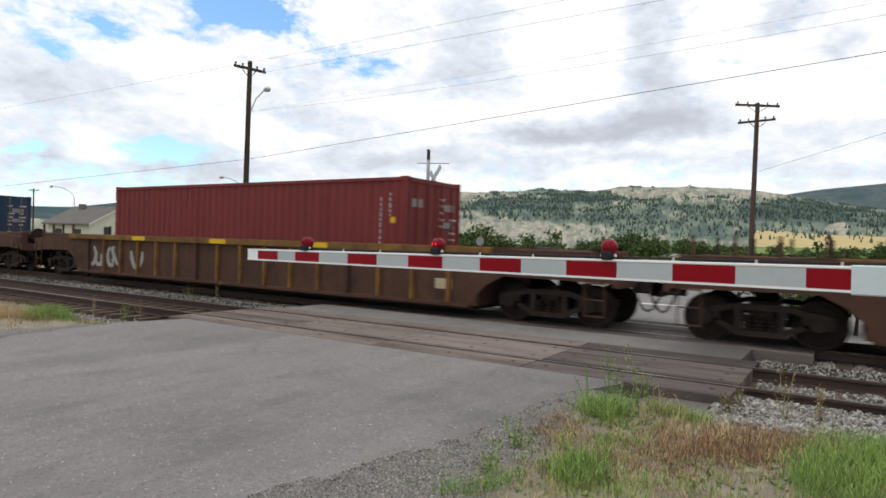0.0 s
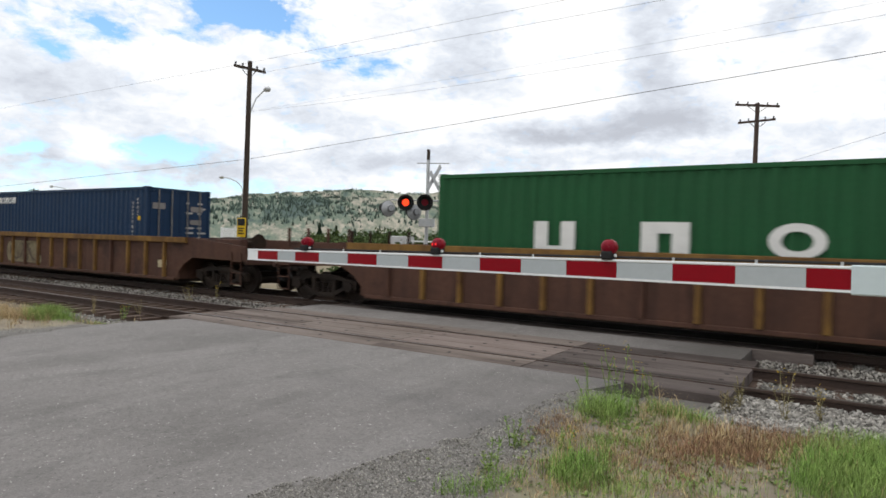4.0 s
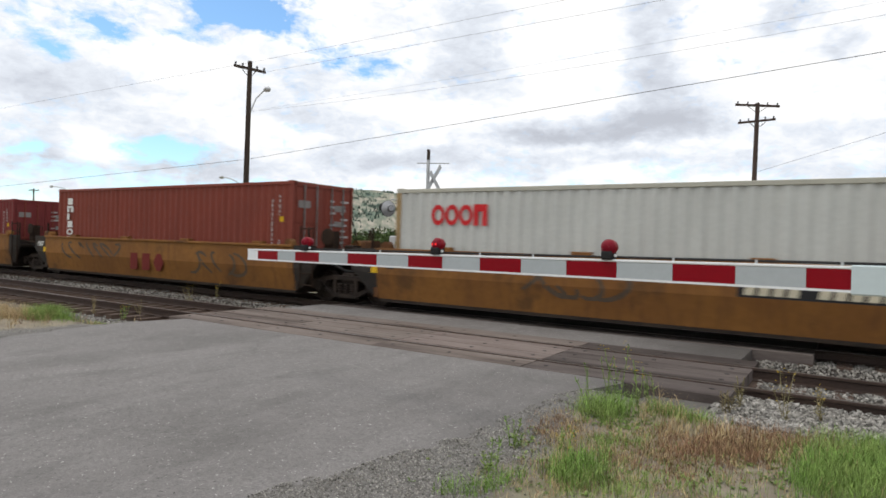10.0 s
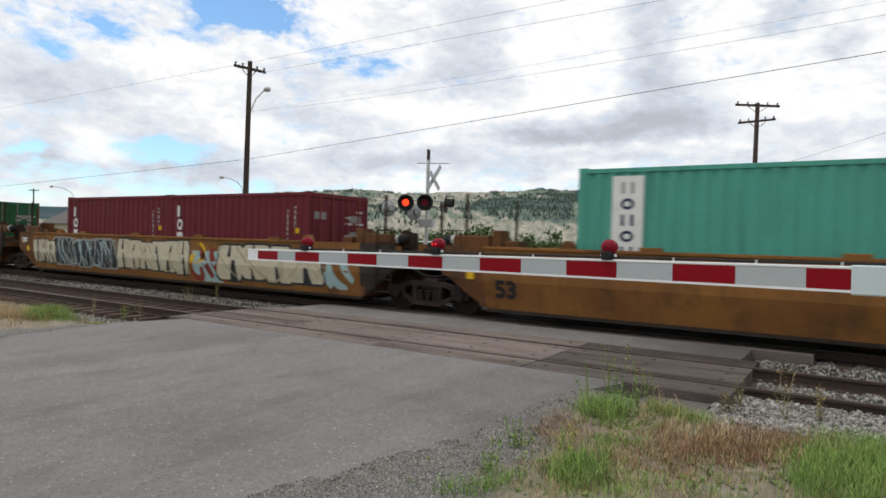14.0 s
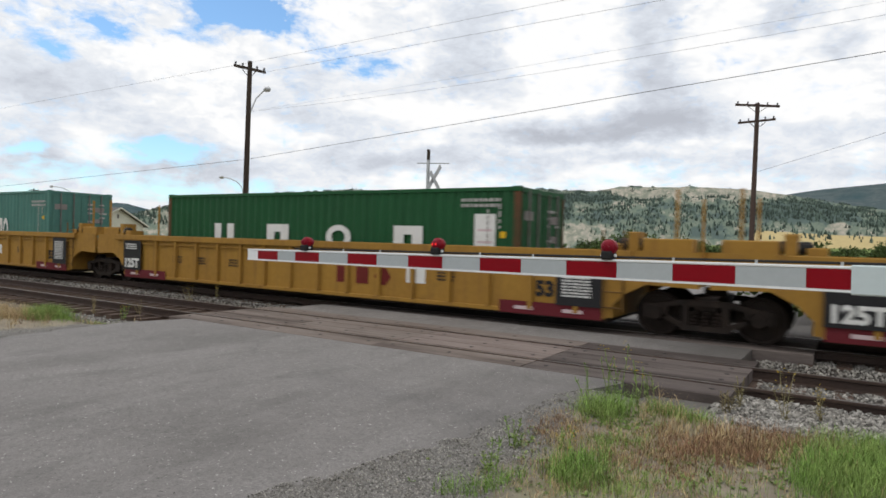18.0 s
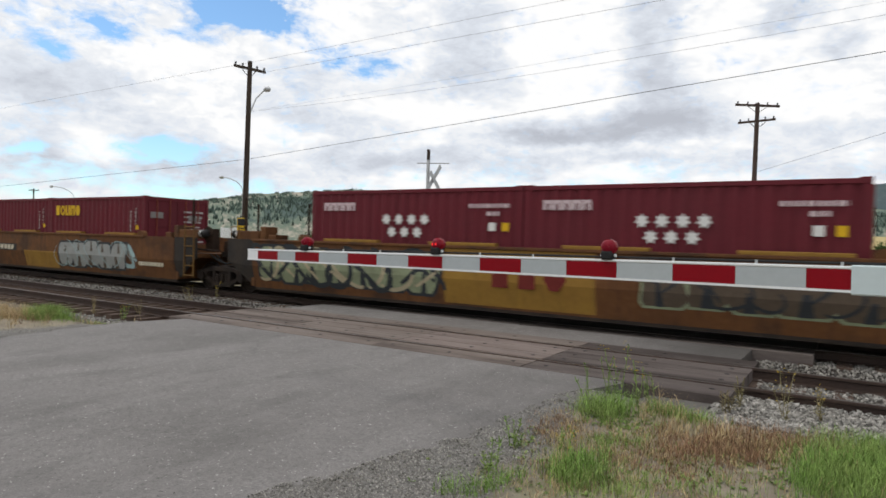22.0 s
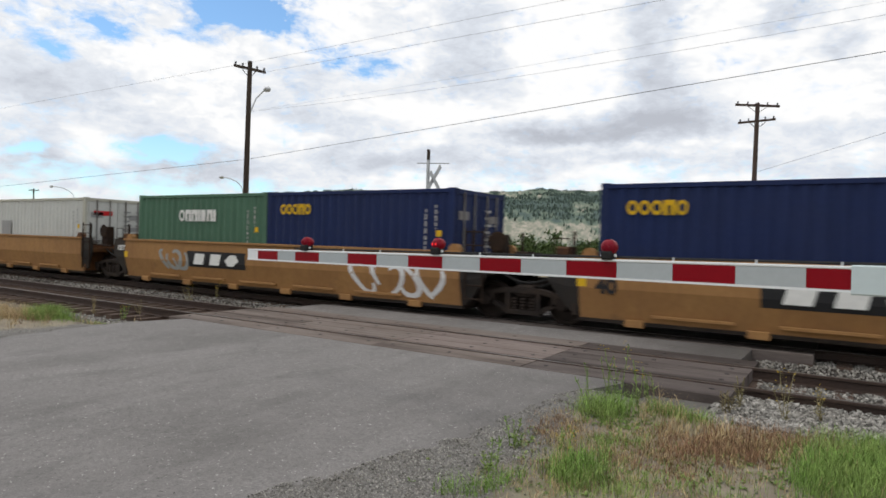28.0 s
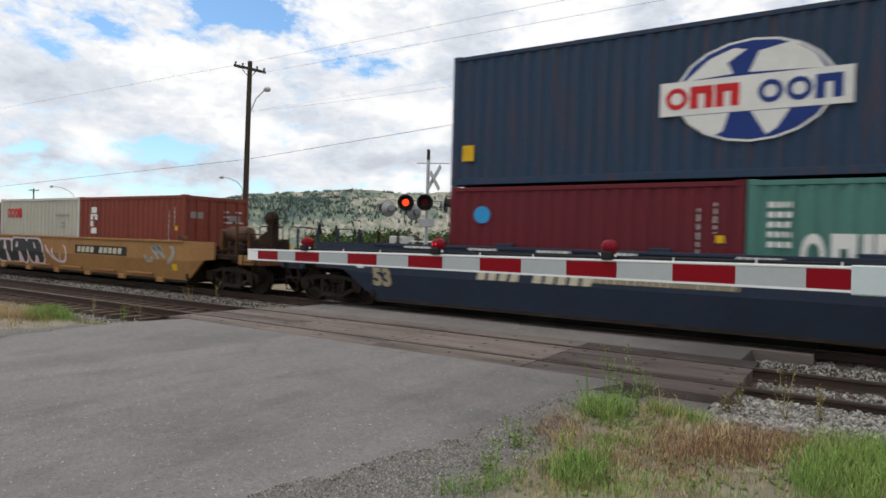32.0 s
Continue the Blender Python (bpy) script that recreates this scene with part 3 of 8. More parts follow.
def thing(name, label, category, at=(0, 0, 0), group="", kind="", mesh=None):
    ob = new(name, mesh)
    ob.location = at
    return tagged(ob, label, category, group, kind)


# ---------------------------------------------------------------- ground, road and tracks
NEAR, FAR = 9.24, 13.33          # centre lines of the two tracks
ROAD_L, ROAD_R = -11.6, -2.5     # edges of the road, which crosses at right angles


def ground():
    def height(x, y):
        r = math.hypot(x, y)
        z = -0.32 - 0.25 * min(max((r - 25) / 60, 0), 1) - 0.8 * min(max((r - 80) / 120, 0), 1)
        if -40 < x < 6 and y < 8:                       # verge beside the crossing
            z = -0.42
        return z + 0.02 * noise.noise((x * 0.4, y * 0.4, 0))

    xs = sorted({*[-4800, -2500, -1400, -800, -500, -300, -200, -140, -100, -80, -60, -50, -40.01], *[-40 + k for k in range(47)], 6.01, 8, 12, 20, 40, 80, 140, 300, 700, 1500, 3000, 4800})
    ys = sorted({*[-4800, -2000, -800, -300, -120, -50, -25, -12], *[-8 + 0.8 * k for k in range(21)], 8.01, 9, 11, 13, 15, 18, 21, 25, 30, 38, 50, 70, 100, 150, 220, 300, 420, 600, 900, 1400, 2200, 3500, 4800})
    v = [(x, y, height(x, y)) for x in xs for y in ys]
    n = len(ys)
    f = [(i * n + j, (i + 1) * n + j, (i + 1) * n + j + 1, i * n + j + 1) for i in range(len(xs) - 1) for j in range(n - 1)]
    tagged(new("ground", mesh_of("ground", v, f, "ground", True)), "flat valley floor of dry grass and earth", "ground", kind="structure")


RIGHT_EDGE = [(-60, -3.4), (2.0, -3.4), (3.0, -3.13), (3.4, -2.99), (3.9, -2.87), (4.4, -2.77), (5.2, -2.68), (6.15, -2.65), (6.7, -2.62), (7.2, -2.50), (7.9, -2.3)]
LEFT_EDGE = [(-60, -10.9), (4.5, -11.0), (5.7, -11.3), (6.8, -11.38), (7.4, -11.2), (7.9, -11.1)]


def rim(table, y):
    """The crumbling edge of the asphalt at y."""
    return float(np.interp(y, [a for a, _ in table], [b for _, b in table])) + 0.07 * noise.noise((y * 1.1, 3.3, 1.0)) + 0.045 * noise.noise((y * 6.0, 7.3, 2.0))


def verge_height(x, y):
    """Earth beside the road: crumbs level with the asphalt at its edge, then low bumps, then down to the ballast."""
    d = x - rim(RIGHT_EDGE, y) if x > -7 else rim(LEFT_EDGE, y) - x
    crumbs = -0.008 + 0.034 * noise.noise((x * 5, y * 5, 1.0)) - (0.10 * max(-d - 0.06, 0) / 0.2)
    bumps = -0.035 + 0.05 * noise.noise((x * 0.9, y * 0.9, 2.0)) + 0.02 * noise.noise((x * 4, y * 4, 6.0))
    t = min(max(d / 0.5, 0), 1)
    fall = 0.13 * min(max((y - 6.7) / 0.9, 0), 1) if x > -7 else 0.27 * min(max((y - 6.3) / 0.9, 0), 1)
    return crumbs * (1 - t) + bumps * t - fall * t - 0.11 * min(max((y - 7.15) / 0.4, 0), 1)


def verge(name, label, x0, x1, y0, y1, step):
    nx, ny = int((x1 - x0) / step), int((y1 - y0) / step)
    v = [(x0 + i * step, y0 + j * step, verge_height(x0 + i * step, y0 + j * step)) for i in range(nx + 1) for j in range(ny + 1)]
    f = [(i * (ny + 1) + j, (i + 1) * (ny + 1) + j, (i + 1) * (ny + 1) + j + 1, i * (ny + 1) + j + 1) for i in range(nx) for j in range(ny)]
    tagged(new(name, mesh_of(name, v, f, "verge", True)), label, "verge", kind="structure")


def slab(name, label, x0, x1, y0, y1, z0, z1, mat, category, nx=1, ny=1, wob=0.0, edge=None, rims=None):
    """A paved sheet with a slightly uneven rim."""
    v, f = [], []
    for i in range(nx + 1):
        for j in range(ny + 1):
            x, y = x0 + (x1 - x0) * i / nx, y0 + (y1 - y0) * j / ny
            if rims:
                l, r = rim(rims[0], y), rim(rims[1], y)
                x = l + (r - l) * i / nx
            elif edge and (i == nx or i == 0):
                x += edge * noise.noise((y * 0.9, 3.3 * i, 1.0)) + 0.3 * edge * noise.noise((y * 5.0, 3.3 * i, 2.0))
            v.append((x, y, z1 + (wob * noise.noise((x * 0.7, y * 0.7, 5)) if 0 < i < nx and 0 < j < ny else 0)))
    n = ny + 1
    f = [(i * n + j, (i + 1) * n + j, (i + 1) * n + j + 1, i * n + j + 1) for i in range(nx) for j in range(ny)]
    border = [i * n for i in range(nx + 1)] + [nx * n + j for j in range(1, n)] + [i * n + ny for i in range(nx - 1, -1, -1)] + [j for j in range(ny - 1, 0, -1)]
    k = len(v)
    v += [(v[i][0], v[i][1], z0) for i in border]
    m = len(border)
    f += [(border[(i + 1) % m], border[i], k + i, k + (i + 1) % m) for i in range(m)]
    return tagged(new(name, mesh_of(name, v, f, mat)), label, category, kind="structure")


def rail_profile(y):
    return [(y - 0.069, -0.172), (y + 0.069, -0.172), (y + 0.069, -0.160), (y + 0.012, -0.140), (y + 0.010, -0.050), (y + 0.036, -0.036),
            (y + 0.036, -0.006), (y + 0.028, 0.0), (y - 0.028, 0.0), (y - 0.036, -0.006), (y - 0.036, -0.036), (y - 0.010, -0.050), (y - 0.012, -0.140), (y - 0.069, -0.160)]


def track(centre, name, mat):
    bed = [(y + centre, z) for y, z in ((-2.05, -0.42), (-1.45, -0.20), (1.45, -0.20), (2.05, -0.42))]
    low = [(y, z - 0.06) for y, z in bed] if centre == NEAR else bed
    tr = tagged(new(name, join(name, [prism([(-560, low), (-11.6, low)]), prism([(-11.59, bed), (560, bed)])], mat)), "railway track with rusty rails on grey ballast", "railway track", kind="structure")
    for side in (-0.755, 0.755):
        r = part("rail", [prism([(-560, rail_profile(centre + side)), (560, rail_profile(centre + side))])], "rail", tr, "rust-brown rail with a worn head")
        part("rail_head", [block(-560, 560, centre + side - 0.026, centre + side + 0.026, 0.0005, 0.002)], "rail_top", r, "bright worn running surface")
    me = join("tie", [block(-0.11, 0.11, -1.38, 1.30, -0.36, -0.165, 0.0)], "tie")
    plate_me = join("tie_plate", [block(-0.09, 0.09, s - 0.17, s + 0.17, -0.166, -0.150) for s in (-0.755, 0.755)], "rail")
    for k in range(-78, 14):
        x = k * 0.53
        if -11.3 < x < -1.3 or x < -34:
            continue
        t = part("tie", me, "tie", tr, at=pose(x, centre + 0.05 * noise.noise((x, centre, 0)), 0, 0, 0, 1.5 * noise.noise((x * 3, 1, 0))))
        part("tie_plate", plate_me, "rail", t)


def crossing(centre, x0, x1, name, dark_from):
    """Timber panels laid flush with the rails, with bolts and open flangeways."""
    holder = None
    cuts = [x1]
    while cuts[-1] > x0 + 0.3:
        cuts.append(max(cuts[-1] - 2.64, x0))
    strips = [(-1.39, -0.83), (-0.655, -0.225), (-0.215, 0.215), (0.225, 0.655), (0.83, 1.39)]
    for a, b in zip(cuts[1:], cuts):
        for k, (y0, y1) in enumerate(strips):
            dz = 0.006 * noise.noise((a, k * 3.1, centre))
            mat = "plank_dark" if b > dark_from else "plank"
            if mat == "plank" and k in (1, 2, 3) and -4.6 < b < -2.9:
                mat = "plank_light"
            me = join("crossing_plank", [block(a + 0.008, b - 0.008, centre + y0, centre + y1, -0.22, dz - 0.004, 0.014)], mat)
            if holder is None:
                holder = tagged(new(name, me), "worn timber crossing panels between the rails", "level crossing", kind="structure")
                ob = holder
            else:
                ob = part("crossing_plank", me, mat, holder)
            for bx in (a + 0.25, (a + b) / 2, b - 0.25):
                bolt = part("bolt", [lathe([(0.032, 0.0), (0.032, 0.004)], (bx, centre + (y0 + y1) / 2 + 0.03 * noise.noise((bx, k, 0)), dz - 0.004), "z", 8)], "black", ob)


def stones(name, label, regions, seed, size=(0.016, 0.036)):
    """Loose crushed stone as small faceted lumps."""
    rng = np.random.default_rng(seed)
    base = np.array([(1, 0, 0), (-1, 0, 0), (0, 1, 0), (0, -1, 0), (0, 0, 1), (0, 0, -1)], float)
    tri = np.array([(0, 2, 4), (2, 1, 4), (1, 3, 4), (3, 0, 4), (2, 0, 5), (1, 2, 5), (3, 1, 5), (0, 3, 5)])
    V, F, n = [], [], 0
    for x0, x1, y0, y1, zf, count in regions:
        for _ in range(count):
            x, y = rng.uniform(x0, x1), rng.uniform(y0, y1)
            s = rng.uniform(*size)
            turn = np.linalg.qr(rng.normal(size=(3, 3)))[0]
            lump = (base * rng.uniform(0.6, 1.25, (6, 1)) * s * rng.uniform(0.7, 1.2, 3)) @ turn
            lump += np.array([x, y, zf(x, y) + s * 0.35])
            V.append(lump)
            F.append(tri + n)
            n += 6
    me = bpy.data.meshes.new(name)
    me.from_pydata(np.concatenate(V).tolist(), [], np.concatenate(F).tolist())
    me.materials.append(M["stone"])
    tagged(new(name, me), label, "gravel", kind="stuff")


def bed_height(y):
    d = min(abs(y - NEAR), abs(y - FAR))
    return -0.20 if d < 1.45 else -0.20 - 0.22 * min((d - 1.45) / 0.6, 1)


ground()
slab("road", "old grey asphalt road running up to the crossing", ROAD_L, ROAD_R, -60, NEAR - 1.39, -0.35, -0.012, "asphalt", "road", 18, 420, 0.012, rims=(LEFT_EDGE, RIGHT_EDGE))
slab("road_between", "asphalt strip between the two tracks", -11.2, -1.35, NEAR + 1.39, FAR - 1.39, -0.35, -0.010, "asphalt", "road", 12, 4, 0.01, 0.08)
slab("road_beyond", "asphalt road beyond the tracks", -12.2, -0.6, FAR + 1.39, 62, -0.5, -0.012, "asphalt", "road", 8, 40, 0.01, 0.2)
verge("verge", "dry earth and gravel verge with straw and weeds", -3.85, 9, -14.0, 7.75, 0.095)
verge("verge_beyond_road", "dry grassy verge beside the road", -34, -10.85, -14.0, 7.5, 0.16)
slab("ballast_shoulder", "bed of crushed stone beside the track", -2.0, 7, 6.9, 8.2, -0.4, -0.13, "ballast", "ballast", 10, 4, 0.02, 0.15)
slab("gravel_lot", "bare gravel ground beyond the tracks", -0.8, 40, FAR + 1.9, 60, -0.6, -0.30, "gravel", "gravel", 20, 20, 0.05, 0.3)
slab("gravel_lot_far_side", "bare gravel ground beyond the tracks", -60, -12.0, FAR + 1.9, 40, -0.8, -0.30, "dirt", "gravel", 20, 12, 0.05, 0.3)
slab("stop_line", "white painted road line", -9.0, -4.55, 1.55, 1.90, -0.02, -0.006, "white_line", "road marking", 8, 2)
slab("edge_line", "white painted edge line", -8, -1.5, 19.2, 19.4, -0.02, -0.004, "white_line", "road marking", 8, 1)
track(NEAR, "railway_track_near", "ballast")
track(FAR, "railway_track_far", "ballast_shaded")
crossing(NEAR, -11.6, -1.08, "crossing_near", -3.0)
crossing(FAR, -11.0, -0.42, "crossing_far", -20)
hb = lambda x, y: bed_height(y)
beside = lambda x, y: verge_height(x, y) if y < 7.3 else -0.118
level = lambda x, y: -0.178
stones("ballast_stones", "loose light grey crushed stone ballast", [
    (-1.25, 4.5, 6.75, 8.45, beside, 11500), (-1.0, 4.5, 8.55, 9.9, level, 2600), (-1.25, 5, 10.05, 12.5, hb, 10500),
    (-24, -11.3, 10.2, 12.4, hb, 9500), (-38, -24, 10.2, 12.4, hb, 4500), (-22, -11.7, 8.55, 9.95, lambda x, y: -0.235, 2600), (-16, -11.7, 7.3, 8.4, lambda x, y: -0.268, 500),
    (-14.5, -11.35, 6.7, 7.6, verge_height, 1100)], 5)
stones("road_grit", "small loose grit along the crumbling road edge", [(-3.2, -2.0, 2.4, 5.2, verge_height, 9000), (-2.75, -2.1, 5.2, 7.6, verge_height, 2600), (-2.4, 1.5, 3.0, 7.2, verge_height, 3000), (-13.0, -11.0, 3.0, 8.0, verge_height, 1500), (-1.9, 0.8, 6.6, 7.5, verge_height, 1200)], 6, (0.004, 0.011))


# ---------------------------------------------------------------- the train
TRAVEL = [(0, -0.00), (1, -14.27), (2, -28.62), (3, -42.94), (4, -57.40), (5, -71.64), (6, -86.01), (7, -100.41), (8, -114.84), (9, -129.13), (10, -143.41), (11, -157.72), (12, -171.91), (13, -186.20), (14, -199.86), (15, -214.21), (16, -228.27), (17, -242.56), (18, -256.77), (19, -271.02), (20, -285.20), (21, -299.30), (22, -313.54), (23, -327.64), (24, -341.82), (25, -356.00), (26, -370.05), (27, -384.16), (28, -398.21), (29, -412.29), (30, -426.33), (31, -440.34), (32, -454.37)]


def travelled(t):
    """Metres along the track at t, by straight pieces."""
    for (a, p), (b, q) in zip(TRAVEL, TRAVEL[1:]):
        if t <= b:
            return p + (q - p) * (t - a) / (b - a)
    return TRAVEL[-1][1]


rolling, wheelsets = [], []      # (thing, x at the start), (wheelset, x at the start)
WHEEL_R = 0.42


def truck_meshes():
    side = []
    for s in (-1, 1):
        y0, y1 = (0.96, 1.10) if s > 0 else (-1.10, -0.96)
        bars = [plate([(-1.13, 0.50), (-0.74, 0.56), (-0.45, 0.62), (0.45, 0.62), (0.74, 0.56), (1.13, 0.50), (1.12, 0.60), (0.72, 0.66), (0.42, 0.73), (-0.42, 0.73), (-0.72, 0.66), (-1.12, 0.60)], y0, y1)]
        for q in (-1, 1):
            tri = [(q * 1.06, 0.53), (q * 0.93, 0.53), (q * 0.36, 0.30), (q * 0.36, 0.18)]
            col = [(q * 0.40, 0.20), (q * 0.29, 0.20), (q * 0.29, 0.64), (q * 0.40, 0.64)]
            jaw = [(q * 1.12, 0.36), (q * 1.02, 0.36), (q * 1.02, 0.56), (q * 1.12, 0.56)]
            jaw2 = [(q * 0.76, 0.38), (q * 0.68, 0.38), (q * 0.66, 0.60), (q * 0.76, 0.60)]
            for o in (tri, col, jaw, jaw2):
                bars.append(plate(o if q < 0 else list(reversed(o)), y0 + 0.004, y1 - 0.004))
        bars.append(plate([(-0.42, 0.17), (0.42, 0.17), (0.38, 0.27), (-0.38, 0.27)], y0 - 0.01, y1 + 0.01))
        side.append(bars)
    spring = [lathe([(0.088, z) if k % 2 else (0.062, z) for k, z in enumerate(np.linspace(0.26, 0.52, 9))], (x, 0, 0), "z", 8) for x in (0.0,)]
    return dict(
        bolster=join("truck", [block(-0.20, 0.20, -1.0, 1.0, 0.50, 0.78, 0.04), lathe([(0.22, 0.78), (0.22, 0.92)], (0, 0, 0), "z", 14), block(-0.75, 0.75, -0.5, 0.5, 0.52, 0.60), block(-0.26, 0.26, -0.92, 0.92, 0.20, 0.50), block(-0.62, -0.50, -0.8, 0.8, 0.34, 0.46), block(0.50, 0.62, -0.8, 0.8, 0.34, 0.46)], "truck"),
        side=[join("side_frame", side[k], "truck") for k in (0, 1)],
        spring=join("spring", spring, "wheel"),
        bearing=join("bearing_cap", [lathe([(0.13, -0.05), (0.13, 0.02), (0.09, 0.05)], (0, 0, 0), "y", 12)], "wheel"),
        wheelset=join("wheelset", [lathe([(0.075, -1.0), (0.09, -0.6), (0.09, 0.6), (0.075, 1.0)], (0, 0, 0), "y", 10)] + [
            lathe([(0.10, s * 0.66), (0.14, s * 0.66), (0.16, s * 0.70), (0.34, s * 0.715), (0.35, s * 0.685), (WHEEL_R + 0.025, s * 0.69), (WHEEL_R + 0.025, s * 0.715), (WHEEL_R, s * 0.725),
                   (WHEEL_R - 0.005, s * 0.82), (0.35, s * 0.82), (0.34, s * 0.79), (0.15, s * 0.80), (0.12, s * 0.84), (0.08, s * 0.84)], (0, 0, 0), "y", 28) for s in (-1, 1)]
            + [plate([(math.cos(a) * 0.24 - 0.05, math.sin(a) * 0.24 - 0.05), (math.cos(a) * 0.24 + 0.05, math.sin(a) * 0.24 - 0.05), (math.cos(a) * 0.24, math.sin(a) * 0.24 + 0.05)], -0.803, -0.79) for a in (0.5, 2.6, 4.7)], "wheel"))


TRUCK = truck_meshes()


def truck(car, x, start):
    """A two-axle truck under a car at x; its axles turn."""
    t = part("truck", TRUCK["bolster"], "truck", car, "grimy dark cast steel truck", at=pose(x, 0, 0))
    for k in (0, 1):
        part("side_frame", TRUCK["side"][k], "truck", t)
        for q in (-0.2, 0.0, 0.2):
            part("spring", TRUCK["spring"], "wheel", t, at=pose(q, (-1.03, 1.03)[k], 0))
    for a in (-0.89, 0.89):
        w = part("wheelset", TRUCK["wheelset"], "wheel", t, "rusty steel wheels on an axle", at=pose(a, 0, WHEEL_R))
        wheelsets.append((w, start + x + a, a))
        for s in (-1, 1):
            part("bearing_cap", TRUCK["bearing"], "wheel", t, at=pose(a, s * 1.10, 0.45, 0, 0, 0 if s < 0 else 180))


def side_wall(stations, crease, y, thick=0.07, lean=0.13):
    """A well side from (x, bottom, top) stations: upright above the crease, leaning inwards below it. y < 0 is the near side."""
    s = -1 if y < 0 else 1
    v, f = [], []

    def row(x, z, inset):
        d = lean * max(crease - z, 0) / 0.55
        return (x, y - s * (d + inset), z)

    for x, lo, hi in stations:
        mid = max(lo, min(crease, hi))
        v += [row(x, lo, 0), row(x, mid, 0), row(x, hi, 0), row(x, hi, thick), row(x, mid, thick), row(x, lo, thick)]
    n = len(stations)
    for i in range(n - 1):
        for k in range(6):
            q = (i * 6 + k, i * 6 + (k + 1) % 6, (i + 1) * 6 + (k + 1) % 6, (i + 1) * 6 + k)
            f.append(q if s > 0 else tuple(reversed(q)))
    f += [tuple(range(6)), tuple(reversed(range((n - 1) * 6, n * 6)))]
    return v, f


RIB = {}


def rib(mat, z0, z1):
    key = (mat, z0, z1)
    if key not in RIB:
        RIB[key] = join("rib", [([(-0.06, 0, z0), (0.06, 0, z0), (0.06, 0, z1), (-0.06, 0, z1), (-0.045, -0.085, z0 + 0.03), (0.045, -0.085, z0 + 0.03), (0.045, -0.085, z1), (-0.045, -0.085, z1)],
                                 [(4, 5, 6, 7), (0, 1, 5, 4), (1, 2, 6, 5), (2, 3, 7, 6), (3, 0, 4, 7)])], mat)
    return RIB[key]


